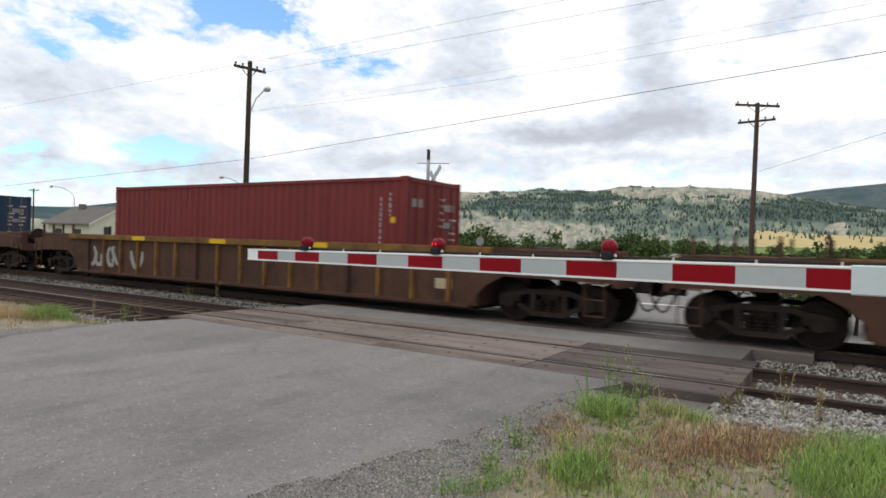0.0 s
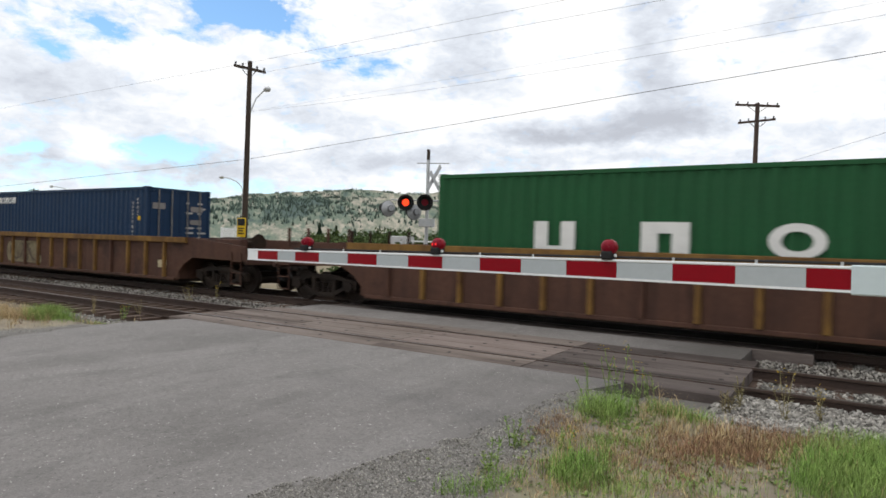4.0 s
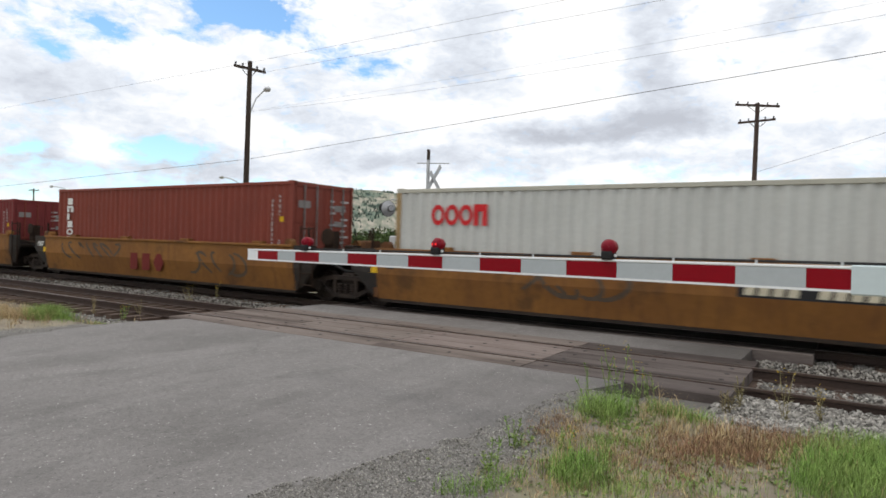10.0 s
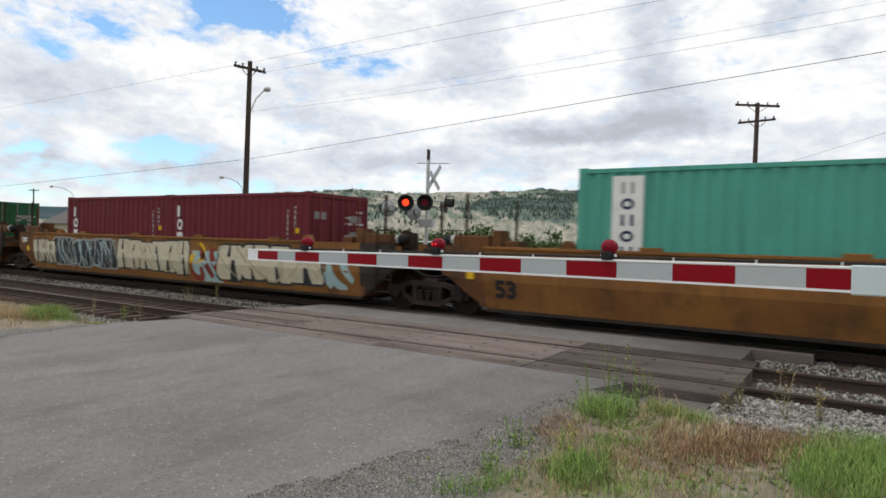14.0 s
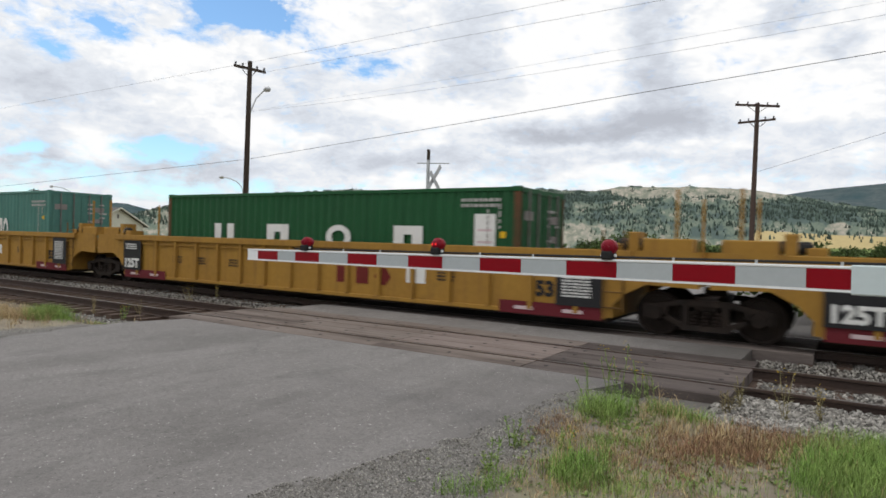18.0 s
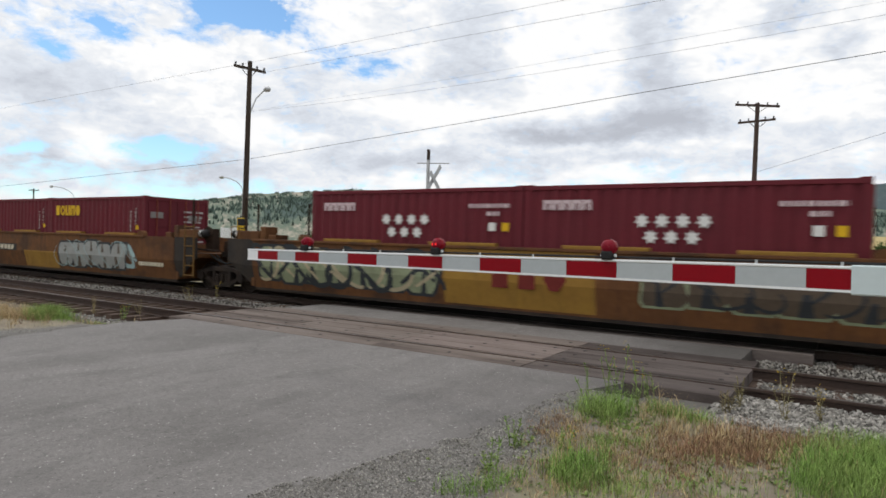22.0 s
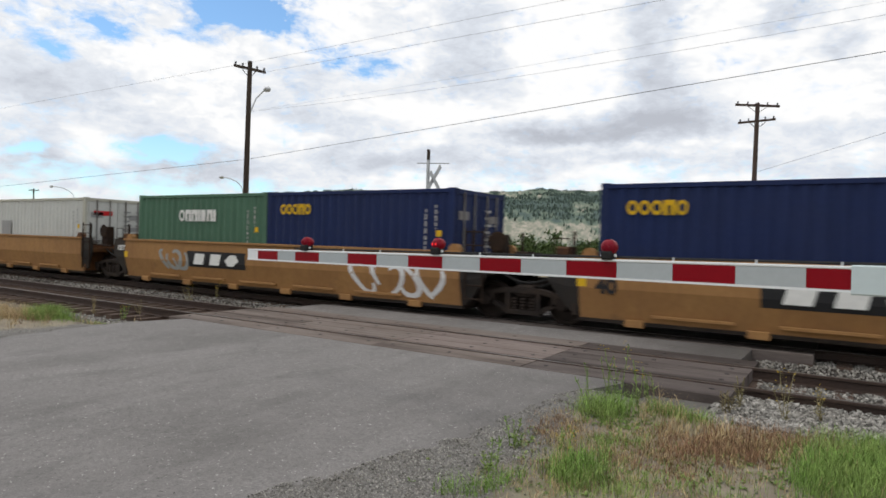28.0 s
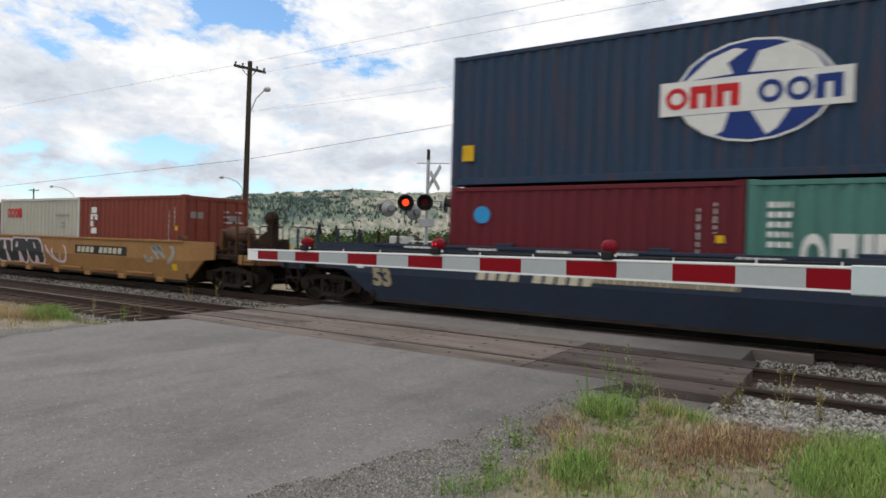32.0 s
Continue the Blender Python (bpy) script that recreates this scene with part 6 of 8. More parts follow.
# three-unit yellow ribbed set
yellow = [219.06, 238.72, 258.39]
for k, x in enumerate(yellow):
    car = well_car(x, "rib", "yellow", "end" if k == 0 else "art", "end" if k == 2 else "art", "yellow ribbed well car with dark red sill ends",
                   well=(-1.95, 14.15), top=1.60, tl=-3.6 if k == 0 else -3.7, tr=15.8 if k == 2 else 12.19 + 3.7)
    for a, b in ((-1.9, 0.3), (11.9, 14.1)):
        panel(car, a, b, 0.24, 0.50, "deep_red", y=-1.478, lean=0)
        for q in (a + 0.35, a + 1.4):
            panel(car, q, q + 0.42, 0.33, 0.40, "g_pink", y=-1.482, lean=0)
    figures(car, "53", 12.69, 0.64, 0.29, "m_black", -1.43)
    if k < 2:
        panel(car, 13.17, 14.1, 0.48, 1.42, "m_black", y=-1.512, lean=0)
        small_text(car, 13.3, 1.25, 0.6, 0.035, 11, "m_white", y=-1.516)
    if k > 0:
        panel(car, -1.93, -0.97, 0.48, 1.42, "m_black", y=-1.512, lean=0)
        small_text(car, -1.80, 1.28, 0.6, 0.04, 3, "m_white", y=-1.516)
        figures(car, "125T", -1.88, 0.57, 0.27, "m_white", -1.516)
    if k == 1:
        word(car, 7.24, 0.60, 0.50, 0.40, "ttx", "m_brickred", y=-1.43)
    else:
        word(car, 7.44 if k == 0 else 4.5, 0.77, 0.38, 0.22, "x", "g_red", y=-1.43)
    panel(car, (8.43, 9.44, 3.22)[k], (8.98, 9.97, 3.73)[k], 0.70, 1.05, "m_white", y=-1.43, lean=0)
    for q in (0.6, 1.7, 3.2, 10.3):
        small_text(car, q, 0.95, 0.45, 0.045, 3, "m_black", y=-1.43)
    if k != 1:
        q = 0.45 if k == 0 else 9.50
        panel(car, q - 0.12, q + 0.60, 0.86, 1.06, "m_black", y=-1.43, lean=0)
        panel(car, q + 0.70, q + 1.5, 0.86, 1.04, "m_grey", y=-1.43, lean=0)
        small_text(car, q, 0.90, 0.5, 0.12, 1, "m_white", y=-1.434)
        small_text(car, q + 0.75, 0.90, 0.7, 0.10, 1, "m_white", y=-1.514)
c, l, h = fit40(yellow[0], (40, True), "c_teal", "sea green container with large white lettering")
teal_word(c, 0.95)
small_text(c, 0.65, 2.15, 0.36, 0.10, 3, "m_white")
small_text(c, 0.65, 1.45, 0.36, 0.10, 4, "m_white")
small_text(c, 10.9, 2.42, 1.05, 0.08, 2, "m_dim")
std_ends(c, l, h)
c, l, h = fit40(yellow[1], (40, False), "c_green", "dark green container with large white lettering and rusty posts", posts="corroded")
for j, q in enumerate((2.28, 4.5, 6.7, 8.88)):
    word(c, q, 1.10, 0.84, 0.61, "ubob"[j], "m_white")
marks(c, "panel_mark", [flat(11.10, 11.62, 1.1, 1.99, BY)], "m_white")
for j in range(2):
    marks(c, "panel_bar", [flat(11.18, 11.54, 1.35 + 0.26 * j, 1.40 + 0.26 * j, BY - 0.004)], "g_pink")
small_text(c, 10.75, 2.26, 1.0, 0.07, 2, "m_dim")
std_ends(c, l, h)
c, l, h = box(yellow[2], 0, (20, False), "c_maroon", "dark maroon half-length container with a blue round emblem", rods="c_rust")
marks(c, "emblem", [disc(0.85, 2.01, 0.21, 0.20, BY)], "m_blue")
std_ends(c, l, h)
c, l, h = box(yellow[2], 6.09, (20, False), "c_rust", "brick red half-length container with a white upright brand word", rods="c_rust")
word(c, 0.74, 2.02, 0.42, 0.19, "tbit", "m_white", down=True)
marks(c, "dark_patch", [flat(4.2, 4.95, 1.15, 1.55, BY)], "c_maroon")
std_ends(c, l, h)

# three-unit rusty set
rusty = [282.05, 301.69, 321.28]
for k, x in enumerate(rusty):
    car = well_car(x, "smooth", "orange_dull", "end" if k == 0 else "art", "end" if k == 2 else "art", "rusty orange long well car" + (" with faded graffiti" if k < 2 else ""),
                   well=(-1.95, 14.15), top=1.58, tl=-3.6 if k == 0 else -3.7, tr=15.8 if k == 2 else 12.19 + 3.7)
    if k == 0:
        figures(car, "53", -1.91, 0.58, 0.37, "m_black", -1.475)
        panel(car, 1.0, 4.14, 0.85, 1.12, "m_black")
        plate_number(car, 1.15, 0.895, 2.8, 0.18, "g_cream")
        panel(car, 4.73, 7.2, 0.30, 0.90, "patch_yellow")
        letters(car, 7.3, 11.5, 0.33, 1.45, "g_grey", "g_dark", 83, 5, 0.07, 0.15, cut="g_smoke")
        strokes(car, 7.2, 12.0, 0.36, 1.42, "g_pale", 85, 7, 0.014, lift=0.012)
        strokes(car, 11.4, 12.2, 0.5, 1.3, "g_pale", 185, 2, 0.09)
        small_text(car, 12.3, 1.25, 1.3, 0.12, 4, "g_cream", y=-1.47)
    if k == 1:
        letters(car, -1.7, 4.1, 0.38, 1.50, "g_mint", "g_dark", 86, 7, 0.07, 0.1)
        strokes(car, -1.8, 4.2, 0.40, 1.5, "g_dark", 186, 9, 0.07, lift=0.010)
        strokes(car, -1.6, 4.0, 0.45, 1.45, "m_tan", 87, 8, 0.05, lift=0.009)
        panel(car, 4.28, 7.76, 0.32, 1.52, "patch_yellow")
        word(car, 5.46, 0.74, 0.49, 0.46, "ttx", "m_brickred", y=-1.496)
        letters(car, 8.6, 13.2, 0.50, 1.42, "g_smoke", "g_mint", 88, 6, 0.05, 0.05, cut="g_dark")
        strokes(car, 8.8, 13.2, 0.6, 1.3, "g_dark", 89, 8, 0.03, lift=0.009)
    if k == 2:
        figures(car, "53", -1.87, 0.57, 0.37, "g_smoke", -1.475)
        panel(car, 4.87, 7.28, 0.36, 0.90, "patch_yellow")
        panel(car, 4.87, 5.6, 0.90, 1.20, "patch_yellow")
        panel(car, 3.75, 4.05, 0.5, 1.0, "orange")
        panel(car, 7.9, 11.1, 0.84, 1.10, "m_black")
        plate_number(car, 8.05, 0.875, 2.75, 0.19, "g_cream")
        panel(car, 13.5, 14.1, 0.42, 0.89, "patch_yellow")
for q, tone in ((0.0, 0), (6.09, 1)):
    c, l, h = box(rusty[0], q, (20, False), "c_maroon", "maroon half-length container with a " + ("yellow brand word" if tone else "blue and yellow square emblem"), rods="c_rust")
    if tone:
        word(c, 0.43, 1.93, 0.31, 0.36, "toubx", "m_yellow", gap=0.12)
    else:
        marks(c, "emblem_ground", [flat(0.60, 1.03, 1.89, 2.32, BY)], "m_white")
        marks(c, "emblem", [flat(0.64, 0.99, 1.92, 2.08, BY - 0.004), flat(0.64, 0.76, 2.08, 2.28, BY - 0.004)], "m_deepblue")
        marks(c, "emblem_stripe", [flat(0.76, 0.95, 2.10, 2.24, BY - 0.004)], "m_yellow")
    std_ends(c, l, h)


def star(cx, cz, r, y):
    return plate([(cx + (r if k % 2 == 0 else r * 0.55) * math.sin(math.pi * k / 7), cz + (r if k % 2 == 0 else r * 0.6) * math.cos(math.pi * k / 7)) for k in range(14)], y - 0.004, y)


def star_box(start, x):
    c, l, h = box(start, x, (20, False), "c_maroon", "maroon half-length container with seven white stars", rods="c_rust")
    for k in range(7):
        marks(c, "star", [star(2.45 + 0.37 * k, 1.86, 0.145, BY) if k < 4 else star(2.62 + 0.37 * (k - 4), 1.56, 0.145, BY)], "m_white")
    word(c, 0.43, 2.07, 0.19, 0.20, "bbbbb", "g_pink", gap=0.1)
    small_text(c, 4.75, 2.12, 1.0, 0.09, 1, "g_pink")
    small_text(c, 5.2, 1.95, 0.3, 0.09, 1, "g_pink")
    marks(c, "height_label", [flat(5.58, 5.74, 1.62, 1.80, BY)], "m_yellow")
    marks(c, "small_label", [flat(5.25, 5.42, 1.62, 1.80, BY)], "m_white")
    part("door_emblem", [block(l + 0.001, l + 0.004, -0.95, -0.6, 1.7, 2.1), block(l + 0.001, l + 0.004, -0.5, -0.15, 1.7, 2.1)], "m_white", c)


star_box(rusty[1], 0.0)
star_box(rusty[1], 6.09)
c, l, h = fit40(rusty[2], (40, False), "c_maroon", "long maroon container with white stencils", rods="c_rust")
word(c, 0.64, 1.82, 0.27, 0.36, "iob", "m_white", down=True)
std_ends(c, l, h)
marks(c, "triangle_label", [plate([(11.04, 1.38), (11.32, 1.38), (11.18, 1.62)], BY - 0.004, BY)], "m_yellow")

# single yellow car
car = well_car(343.23, "smooth", "yellow", "end", "end", "yellow smooth-sided well car with red lettering", **E)
panel(car, 0.70, 3.13, 0.67, 0.90, "m_black")
plate_number(car, 0.85, 0.72, 2.1, 0.14, "g_cream")
word(car, 6.63, 0.45, 0.58, 0.50, "ttx", "m_brickred", y=-1.494)
figures(car, "40", 11.22, 0.55, 0.37, "m_black", -1.47)
panel(car, 11.89, 12.32, 0.62, 0.85, "m_black")
marks(car, "notice_frame", [flat(11.93, 12.28, 0.77, 0.81, -1.494), flat(11.93, 12.28, 0.67, 0.71, -1.494)], "m_white")
strokes(car, 4.1, 5.6, 0.55, 1.15, "g_smoke", 90, 9, 0.018, curl=1.8)
strokes(car, -0.7, 0.5, 0.65, 1.25, "g_smoke", 190, 8, 0.018, curl=1.8)
panel(car, 1.4, 2.0, 1.30, 1.37, "m_yellow")
panel(car, 4.6, 5.3, 1.28, 1.35, "m_yellow")
c, l, h = fit40(343.23, (40, True), "c_navy", "navy container with a white and red brand word")
word(c, 0.47, 2.30, 0.22, 0.28, "bb", "m_red", gap=0.1)
word(c, 1.0, 2.28, 0.27, 0.30, "ooobo", "m_white", gap=0.08)
std_ends(c, l, h)

# five-unit set
last = [363.05, 378.57, 394.09, 409.54, 424.98]
for k, x in enumerate(last):
    car = well_car(x, "smooth", "orange_light", "end" if k == 0 else "art", "end" if k == 4 else "art", "orange well car with " + ("black and pink graffiti" if k == 4 else "blue graffiti" if k == 3 else "a black and white panel"),
                   tl=-2.05 if k == 0 else -1.65, tr=14.24 if k == 4 else 12.19 + 1.65, ends="orange_dull" if k in (0, 4) else "truck", **E)
    for q in range(6):
        part("floor_bracket", [block(0.6 + 2.1 * q, 0.95 + 2.1 * q, -1.44, -1.36, 0.16, 0.30, 0.01)], "orange_light", car)
        if q < 5:
            part("floor_ledge", [block(1.1 + 2.1 * q, 2.5 + 2.1 * q, -1.46, -1.40, 0.36, 0.42, 0.008)], "orange_light", car)
    if k in (1, 2, 3):
        q = 3.2 if k == 1 else 3.15 if k == 2 else 6.92
        panel(car, q - 0.25, q + 2.35, 0.71, 1.18, "m_black")
        word(car, q, 0.79, 0.58, 0.32, "ttx", "m_white", y=-1.496, slant=0.25)
    else:
        q = 2.9 if k == 0 else 6.5
        panel(car, q - 0.15, q + 3.05, 0.90, 1.20, "m_black")
        plate_number(car, q, 0.955, 2.8, 0.19, "g_cream")
    if k == 0:
        strokes(car, 1.0, 4.0, 0.5, 1.2, "g_red", 91, 4, 0.05)
    if k == 1:
        strokes(car, 1.68, 2.9, 0.58, 1.2, "g_grey", 92, 4, 0.07)
        strokes(car, 9.35, 12.05, 0.35, 1.1, "g_white", 93, 7, 0.07)
    if k == 2:
        figures(car, "40", 0.05, 0.78, 0.28, "m_black", -1.494)
    if k == 3:
        letters(car, 0.25, 1.9, 0.28, 1.44, "g_cyan", "g_white", 94, 2, 0.05, 0.0)
        letters(car, 1.9, 5.1, 0.28, 1.44, "g_blue", "g_white", 95, 4, 0.06, 0.0)
        strokes(car, 0.5, 4.9, 0.35, 1.38, "g_white", 96, 6, 0.035, lift=0.012)
    if k == 4:
        letters(car, 0.50, 4.05, 0.31, 1.44, "g_dark", "g_pink", 97, 3, 0.075, 0.0)
        strokes(car, -0.2, 0.5, 0.5, 1.3, "g_pink", 197, 2, 0.05)
        strokes(car, 4.4, 5.7, 0.5, 1.2, "g_pink", 98, 3, 0.05)
        strokes(car, 10.57, 11.98, 0.75, 1.3, "g_grey", 99, 4, 0.08)
        panel(car, 11.92, 12.18, 0.55, 0.75, "m_yellow", d=0.003)
c, l, h = fit40(last[0], (40, False), "c_white", "off-white container with a red emblem", frame_mat="c_grey")
rounded_brand(c, 1.10, 1.79, 1.14, "m_red")
marks(c, "grey_patch", [flat(5.9, 6.67, 1.15, 1.72, BY)], "m_grey")
std_ends(c, l, h, "m_grey")
part("door_emblem", [block(l + 0.001, l + 0.004, -0.9, -0.2, 1.95, 2.12)], "m_red", c)
c, l, h = box(last[1], 0, (20, False), "c_capital", "grey green half-length container with white lettering")
word(c, 2.15, 1.76, 0.27, 0.35, "obbitbi", "m_white", gap=0.12)
std_ends(c, l, h)
for start, x in ((last[1], 6.09), (last[2], 0.0)):
    c, l, h = box(start, x, (20, False), "c_blue", "ink blue half-length container with a yellow brand word")
    word(c, 0.52, 1.97, 0.21, 0.28, "ooobo", "m_yellow", gap=0.08)
    std_ends(c, l, h)
star_box(last[2], 6.09)
for start in (last[3], last[4]):
    c, l, h = box(start, 0, (20, False), "c_grey", "pale grey half-length container with a red emblem", frame_mat="c_white")
    rounded_brand(c, 0.61, 1.83, 0.90, "m_red")
    small_text(c, 4.4, 1.9, 1.0, 0.08, 1, "m_grey")
    small_text(c, 4.8, 1.6, 0.3, 0.08, 2, "m_grey")
    c, l, h = box(start, 6.09, (20, False), "c_rust", "brick red half-length container with a white upright brand word")
    word(c, 0.74, 2.02, 0.44, 0.20, "tbit", "m_white", down=True)
    std_ends(c, l, h)

# dark blue car with a double stack
LAST = 446.77
car = well_car(LAST, "smooth", "navy_car", "end", "end", "dark blue smooth-sided long well car with white figures", **W53)
figures(car, "53", -1.97, 0.60, 0.40, "m_tan", -1.475)
panel(car, -2.45, -2.25, 0.98, 1.12, "m_white")
panel(car, -3.4, -2.95, 1.02, 1.12, "m_tan")
plate_number(car, 0.90, 0.88, 2.6, 0.20, "g_cream")
small_text(car, 3.35, 0.95, 2.7, 0.10, 1, "m_tan", y=-1.494)
for q in (-1.0, 0.7, 2.3, 3.6, 6.0):
    small_text(car, q, 1.50, 0.7, 0.05, 1, "m_white", y=-1.534)
c, l, h = box(LAST, 0, (20, False), "c_maroon", "dark maroon half-length container with a blue round emblem", rods="c_rust")
marks(c, "emblem", [disc(0.83, 1.97, 0.2, 0.19, BY)], "m_blue")
std_ends(c, l, h)
c, l, h = box(LAST, 6.09, (20, False), "c_teal", "sea green half-length container with white lettering")
small_text(c, 0.33, 2.1, 0.36, 0.10, 5, "m_white")
word(c, 0.83, 0.95, 0.36, 0.72, "obibb", "m_white", gap=0.2)
std_ends(c, l, h)
c, l, h = box(LAST, 0, (40, True), "c_steel", "steel blue container with a white oval emblem, stacked on two others", z=0.31 + 2.605)
marks(c, "emblem_oval", [disc(6.10, 1.54, 1.27, 0.90, BY)], "m_white", "white oval emblem")
marks(c, "emblem_globe", [disc(6.10, 1.54, 1.22, 0.86, BY - 0.003)], "m_deepblue")
for land in (plate([(5.0, 1.8), (5.4, 2.15), (5.8, 2.3), (6.0, 2.25), (5.7, 2.05), (5.8, 1.85)], BY - 0.010, BY - 0.006), plate([(6.05, 1.85), (6.2, 2.2), (6.7, 2.3), (7.05, 2.05), (7.2, 1.8)], BY - 0.010, BY - 0.006),
                         plate([(4.98, 1.17), (5.75, 1.17), (5.65, 0.85), (5.5, 0.78), (5.2, 0.95)], BY - 0.010, BY - 0.006), plate([(6.1, 1.17), (6.7, 1.17), (6.5, 0.85), (6.35, 0.75)], BY - 0.010, BY - 0.006)):
    marks(c, "emblem_land", [land], "m_white")
marks(c, "emblem_band", [flat(4.56, 7.60, 1.18, 1.80, BY - 0.011)], "m_white")
word(c, 4.66, 1.29, 0.39, 0.40, "obb", "m_red", y=BY - 0.016, gap=0.1)
word(c, 6.20, 1.29, 0.39, 0.40, "oob", "m_deepblue", y=BY - 0.016, gap=0.1)
marks(c, "height_label", [flat(0.29, 0.58, 0.55, 0.90, BY)], "m_yellow")
std_ends(c, l, h)


# ---------------------------------------------------------------- crossing gate
def gate():
    """Striped arm across the road on its mast beside the camera; s runs along the arm from a stripe edge."""
    g = thing("crossing_gate", "lowered red and white striped crossing gate arm", "crossing gate", (-4.2611, 4.8722, 1.532))
    g.rotation_euler = (0, -0.012, -0.0957)
    deep = lambda s: 0.1216 + 0.0048 * (s + 1.69)

    def length(a, b, y0, y1, top, low):
        return prism([(s, [(y0, low(s)), (y1, low(s)), (y1, top(s)), (y0, top(s))]) for s in (a, b)])

    arm = part("arm", [length(-1.69, 5.60, 0.006, 0.040, lambda s: -0.008, lambda s: 0.008 - deep(s))], "alu", g, "aluminium gate arm")
    part("arm_edge", [block(-1.69, 5.60, -0.008, 0.050, -0.014, 0.004, 0.004)], "white", arm)
    part("arm_edge", [length(-1.69, 5.60, -0.008, 0.050, lambda s: 0.012 - deep(s), lambda s: -0.003 - deep(s))], "white", arm)
    cuts = [(-1.69, -1.496, "white"), (-1.496, -1.13, "red"), (-1.13, -0.825, "silver"), (-0.825, -0.435, "red"), (-0.435, 0.0, "silver")]
    cuts += [(0.4064 * k, 0.4064 * (k + 1), "red" if k % 2 == 0 else "silver") for k in range(10)]
    cuts += [(4.064, 4.30, "red")]
    for a, b, mat in cuts:
        part("stripe", [length(a + 0.001, b - 0.001, -0.004, 0.005, lambda s: -0.0145, lambda s: 0.0125 - deep(s))], mat, arm)
    part("arm_sleeve", [block(4.30, 5.75, -0.020, 0.060, -0.166, 0.012, 0.008)], "sleeve", g, "white arm adapter sleeve")
    for s in (-0.089, 0.428, 1.609, 2.129, 3.248, 3.777, 4.249):
        part("cable_clip", [tube((s, 0.02, 0.0), (s, 0.02, 0.028), 0.009, 6)], "alu", arm)
    part("lamp_cable", [tube((-0.9, 0.045, 0.020), (5.6, 0.045, 0.020), 0.010, 6)], "black", arm)
    for s, r, glow in ((-0.654, 0.050, "red_lens"), (1.151, 0.052, "red_glow"), (2.776, 0.054, "red_lens")):
        lamp = part("gate_lamp", [block(s - 0.036, s + 0.036, -0.046, 0.066, 0.000, 0.066, 0.012)], "black", g, "red warning lamp on the gate arm")
        part("lamp_lens", [lathe([(0.012, -0.052), (0.036, -0.045), (r, -0.02), (r, 0.05), (0.036, 0.075), (0.012, 0.08)], (s, 0.01, 0.094), "y", 18)], "red_lens", lamp, smooth=True)
        part("lamp_shell", [lathe([(r + 0.005, -0.012), (r + 0.005, 0.022)], (s, 0.01, 0.094), "y", 18)], "red", lamp)
        for q in (-0.018, 0.018):
            part("diode", [lathe([(0.009, -0.057), (0.009, -0.046)], (s + q, 0.01, 0.094), "y", 8)], glow, lamp)
        for q in (-1, 1):
            part("lamp_bolt", [tube((s + q * 0.045, 0.01, 0.032), (s + q * 0.06, 0.01, 0.032), 0.012, 6)], "white", lamp)
    mast = thing("gate_mast", "grey steel mast that carries the crossing gate", "gate mast", (1.65, 4.35, -0.1))
    part("mast_pole", [tube((0, 0, 0), (0, 0, 3.9), 0.06, 14)], "alu", mast)
    part("mast_foot", [block(-0.2, 0.2, -0.2, 0.2, -0.05, 0.12, 0.03)], "alu", mast)
    part("gate_drive", [block(-0.28, 0.25, -0.2, 0.2, 1.15, 1.85, 0.05)], "alu", mast)


gate()


# ---------------------------------------------------------------- crossing signal beyond the tracks
def signal_lamp(owner, at, yaw, lit):
    """A round black background with a hooded lens."""
    m = pose(*at, 0, 0, yaw)
    b = part("signal_head", [lathe([(0.255, -0.012), (0.255, 0.012), (0.11, 0.03), (0.10, 0.16), (0.06, 0.18)], (0, 0, 0), "y", 28)], "black", owner, "round black signal head", at=m)
    part("back_cover", [lathe([(0.25, 0.013), (0.20, 0.05), (0.12, 0.10), (0.08, 0.185)], (0, 0, 0), "y", 24)], "cover", b, "grey rear cover")
    part("lens", [lathe([(0.105, -0.02), (0.105, -0.013)], (0, 0, 0), "y", 22)], "red_lit" if lit else "red_lens", b)
    v, f, n = [], [], 16
    for k in range(n + 1):
        t = math.pi * (-0.1 + 1.2 * k / n)
        for y, rr in ((-0.013, 0.20), (-0.26 + 0.10 * abs(k / n - 0.5), 0.19)):
            v.append((rr * math.cos(t), y, rr * math.sin(t)))
    part("hood", [(v, [(2 * k, 2 * k + 2, 2 * k + 3, 2 * k + 1) for k in range(n)])], "black", b)


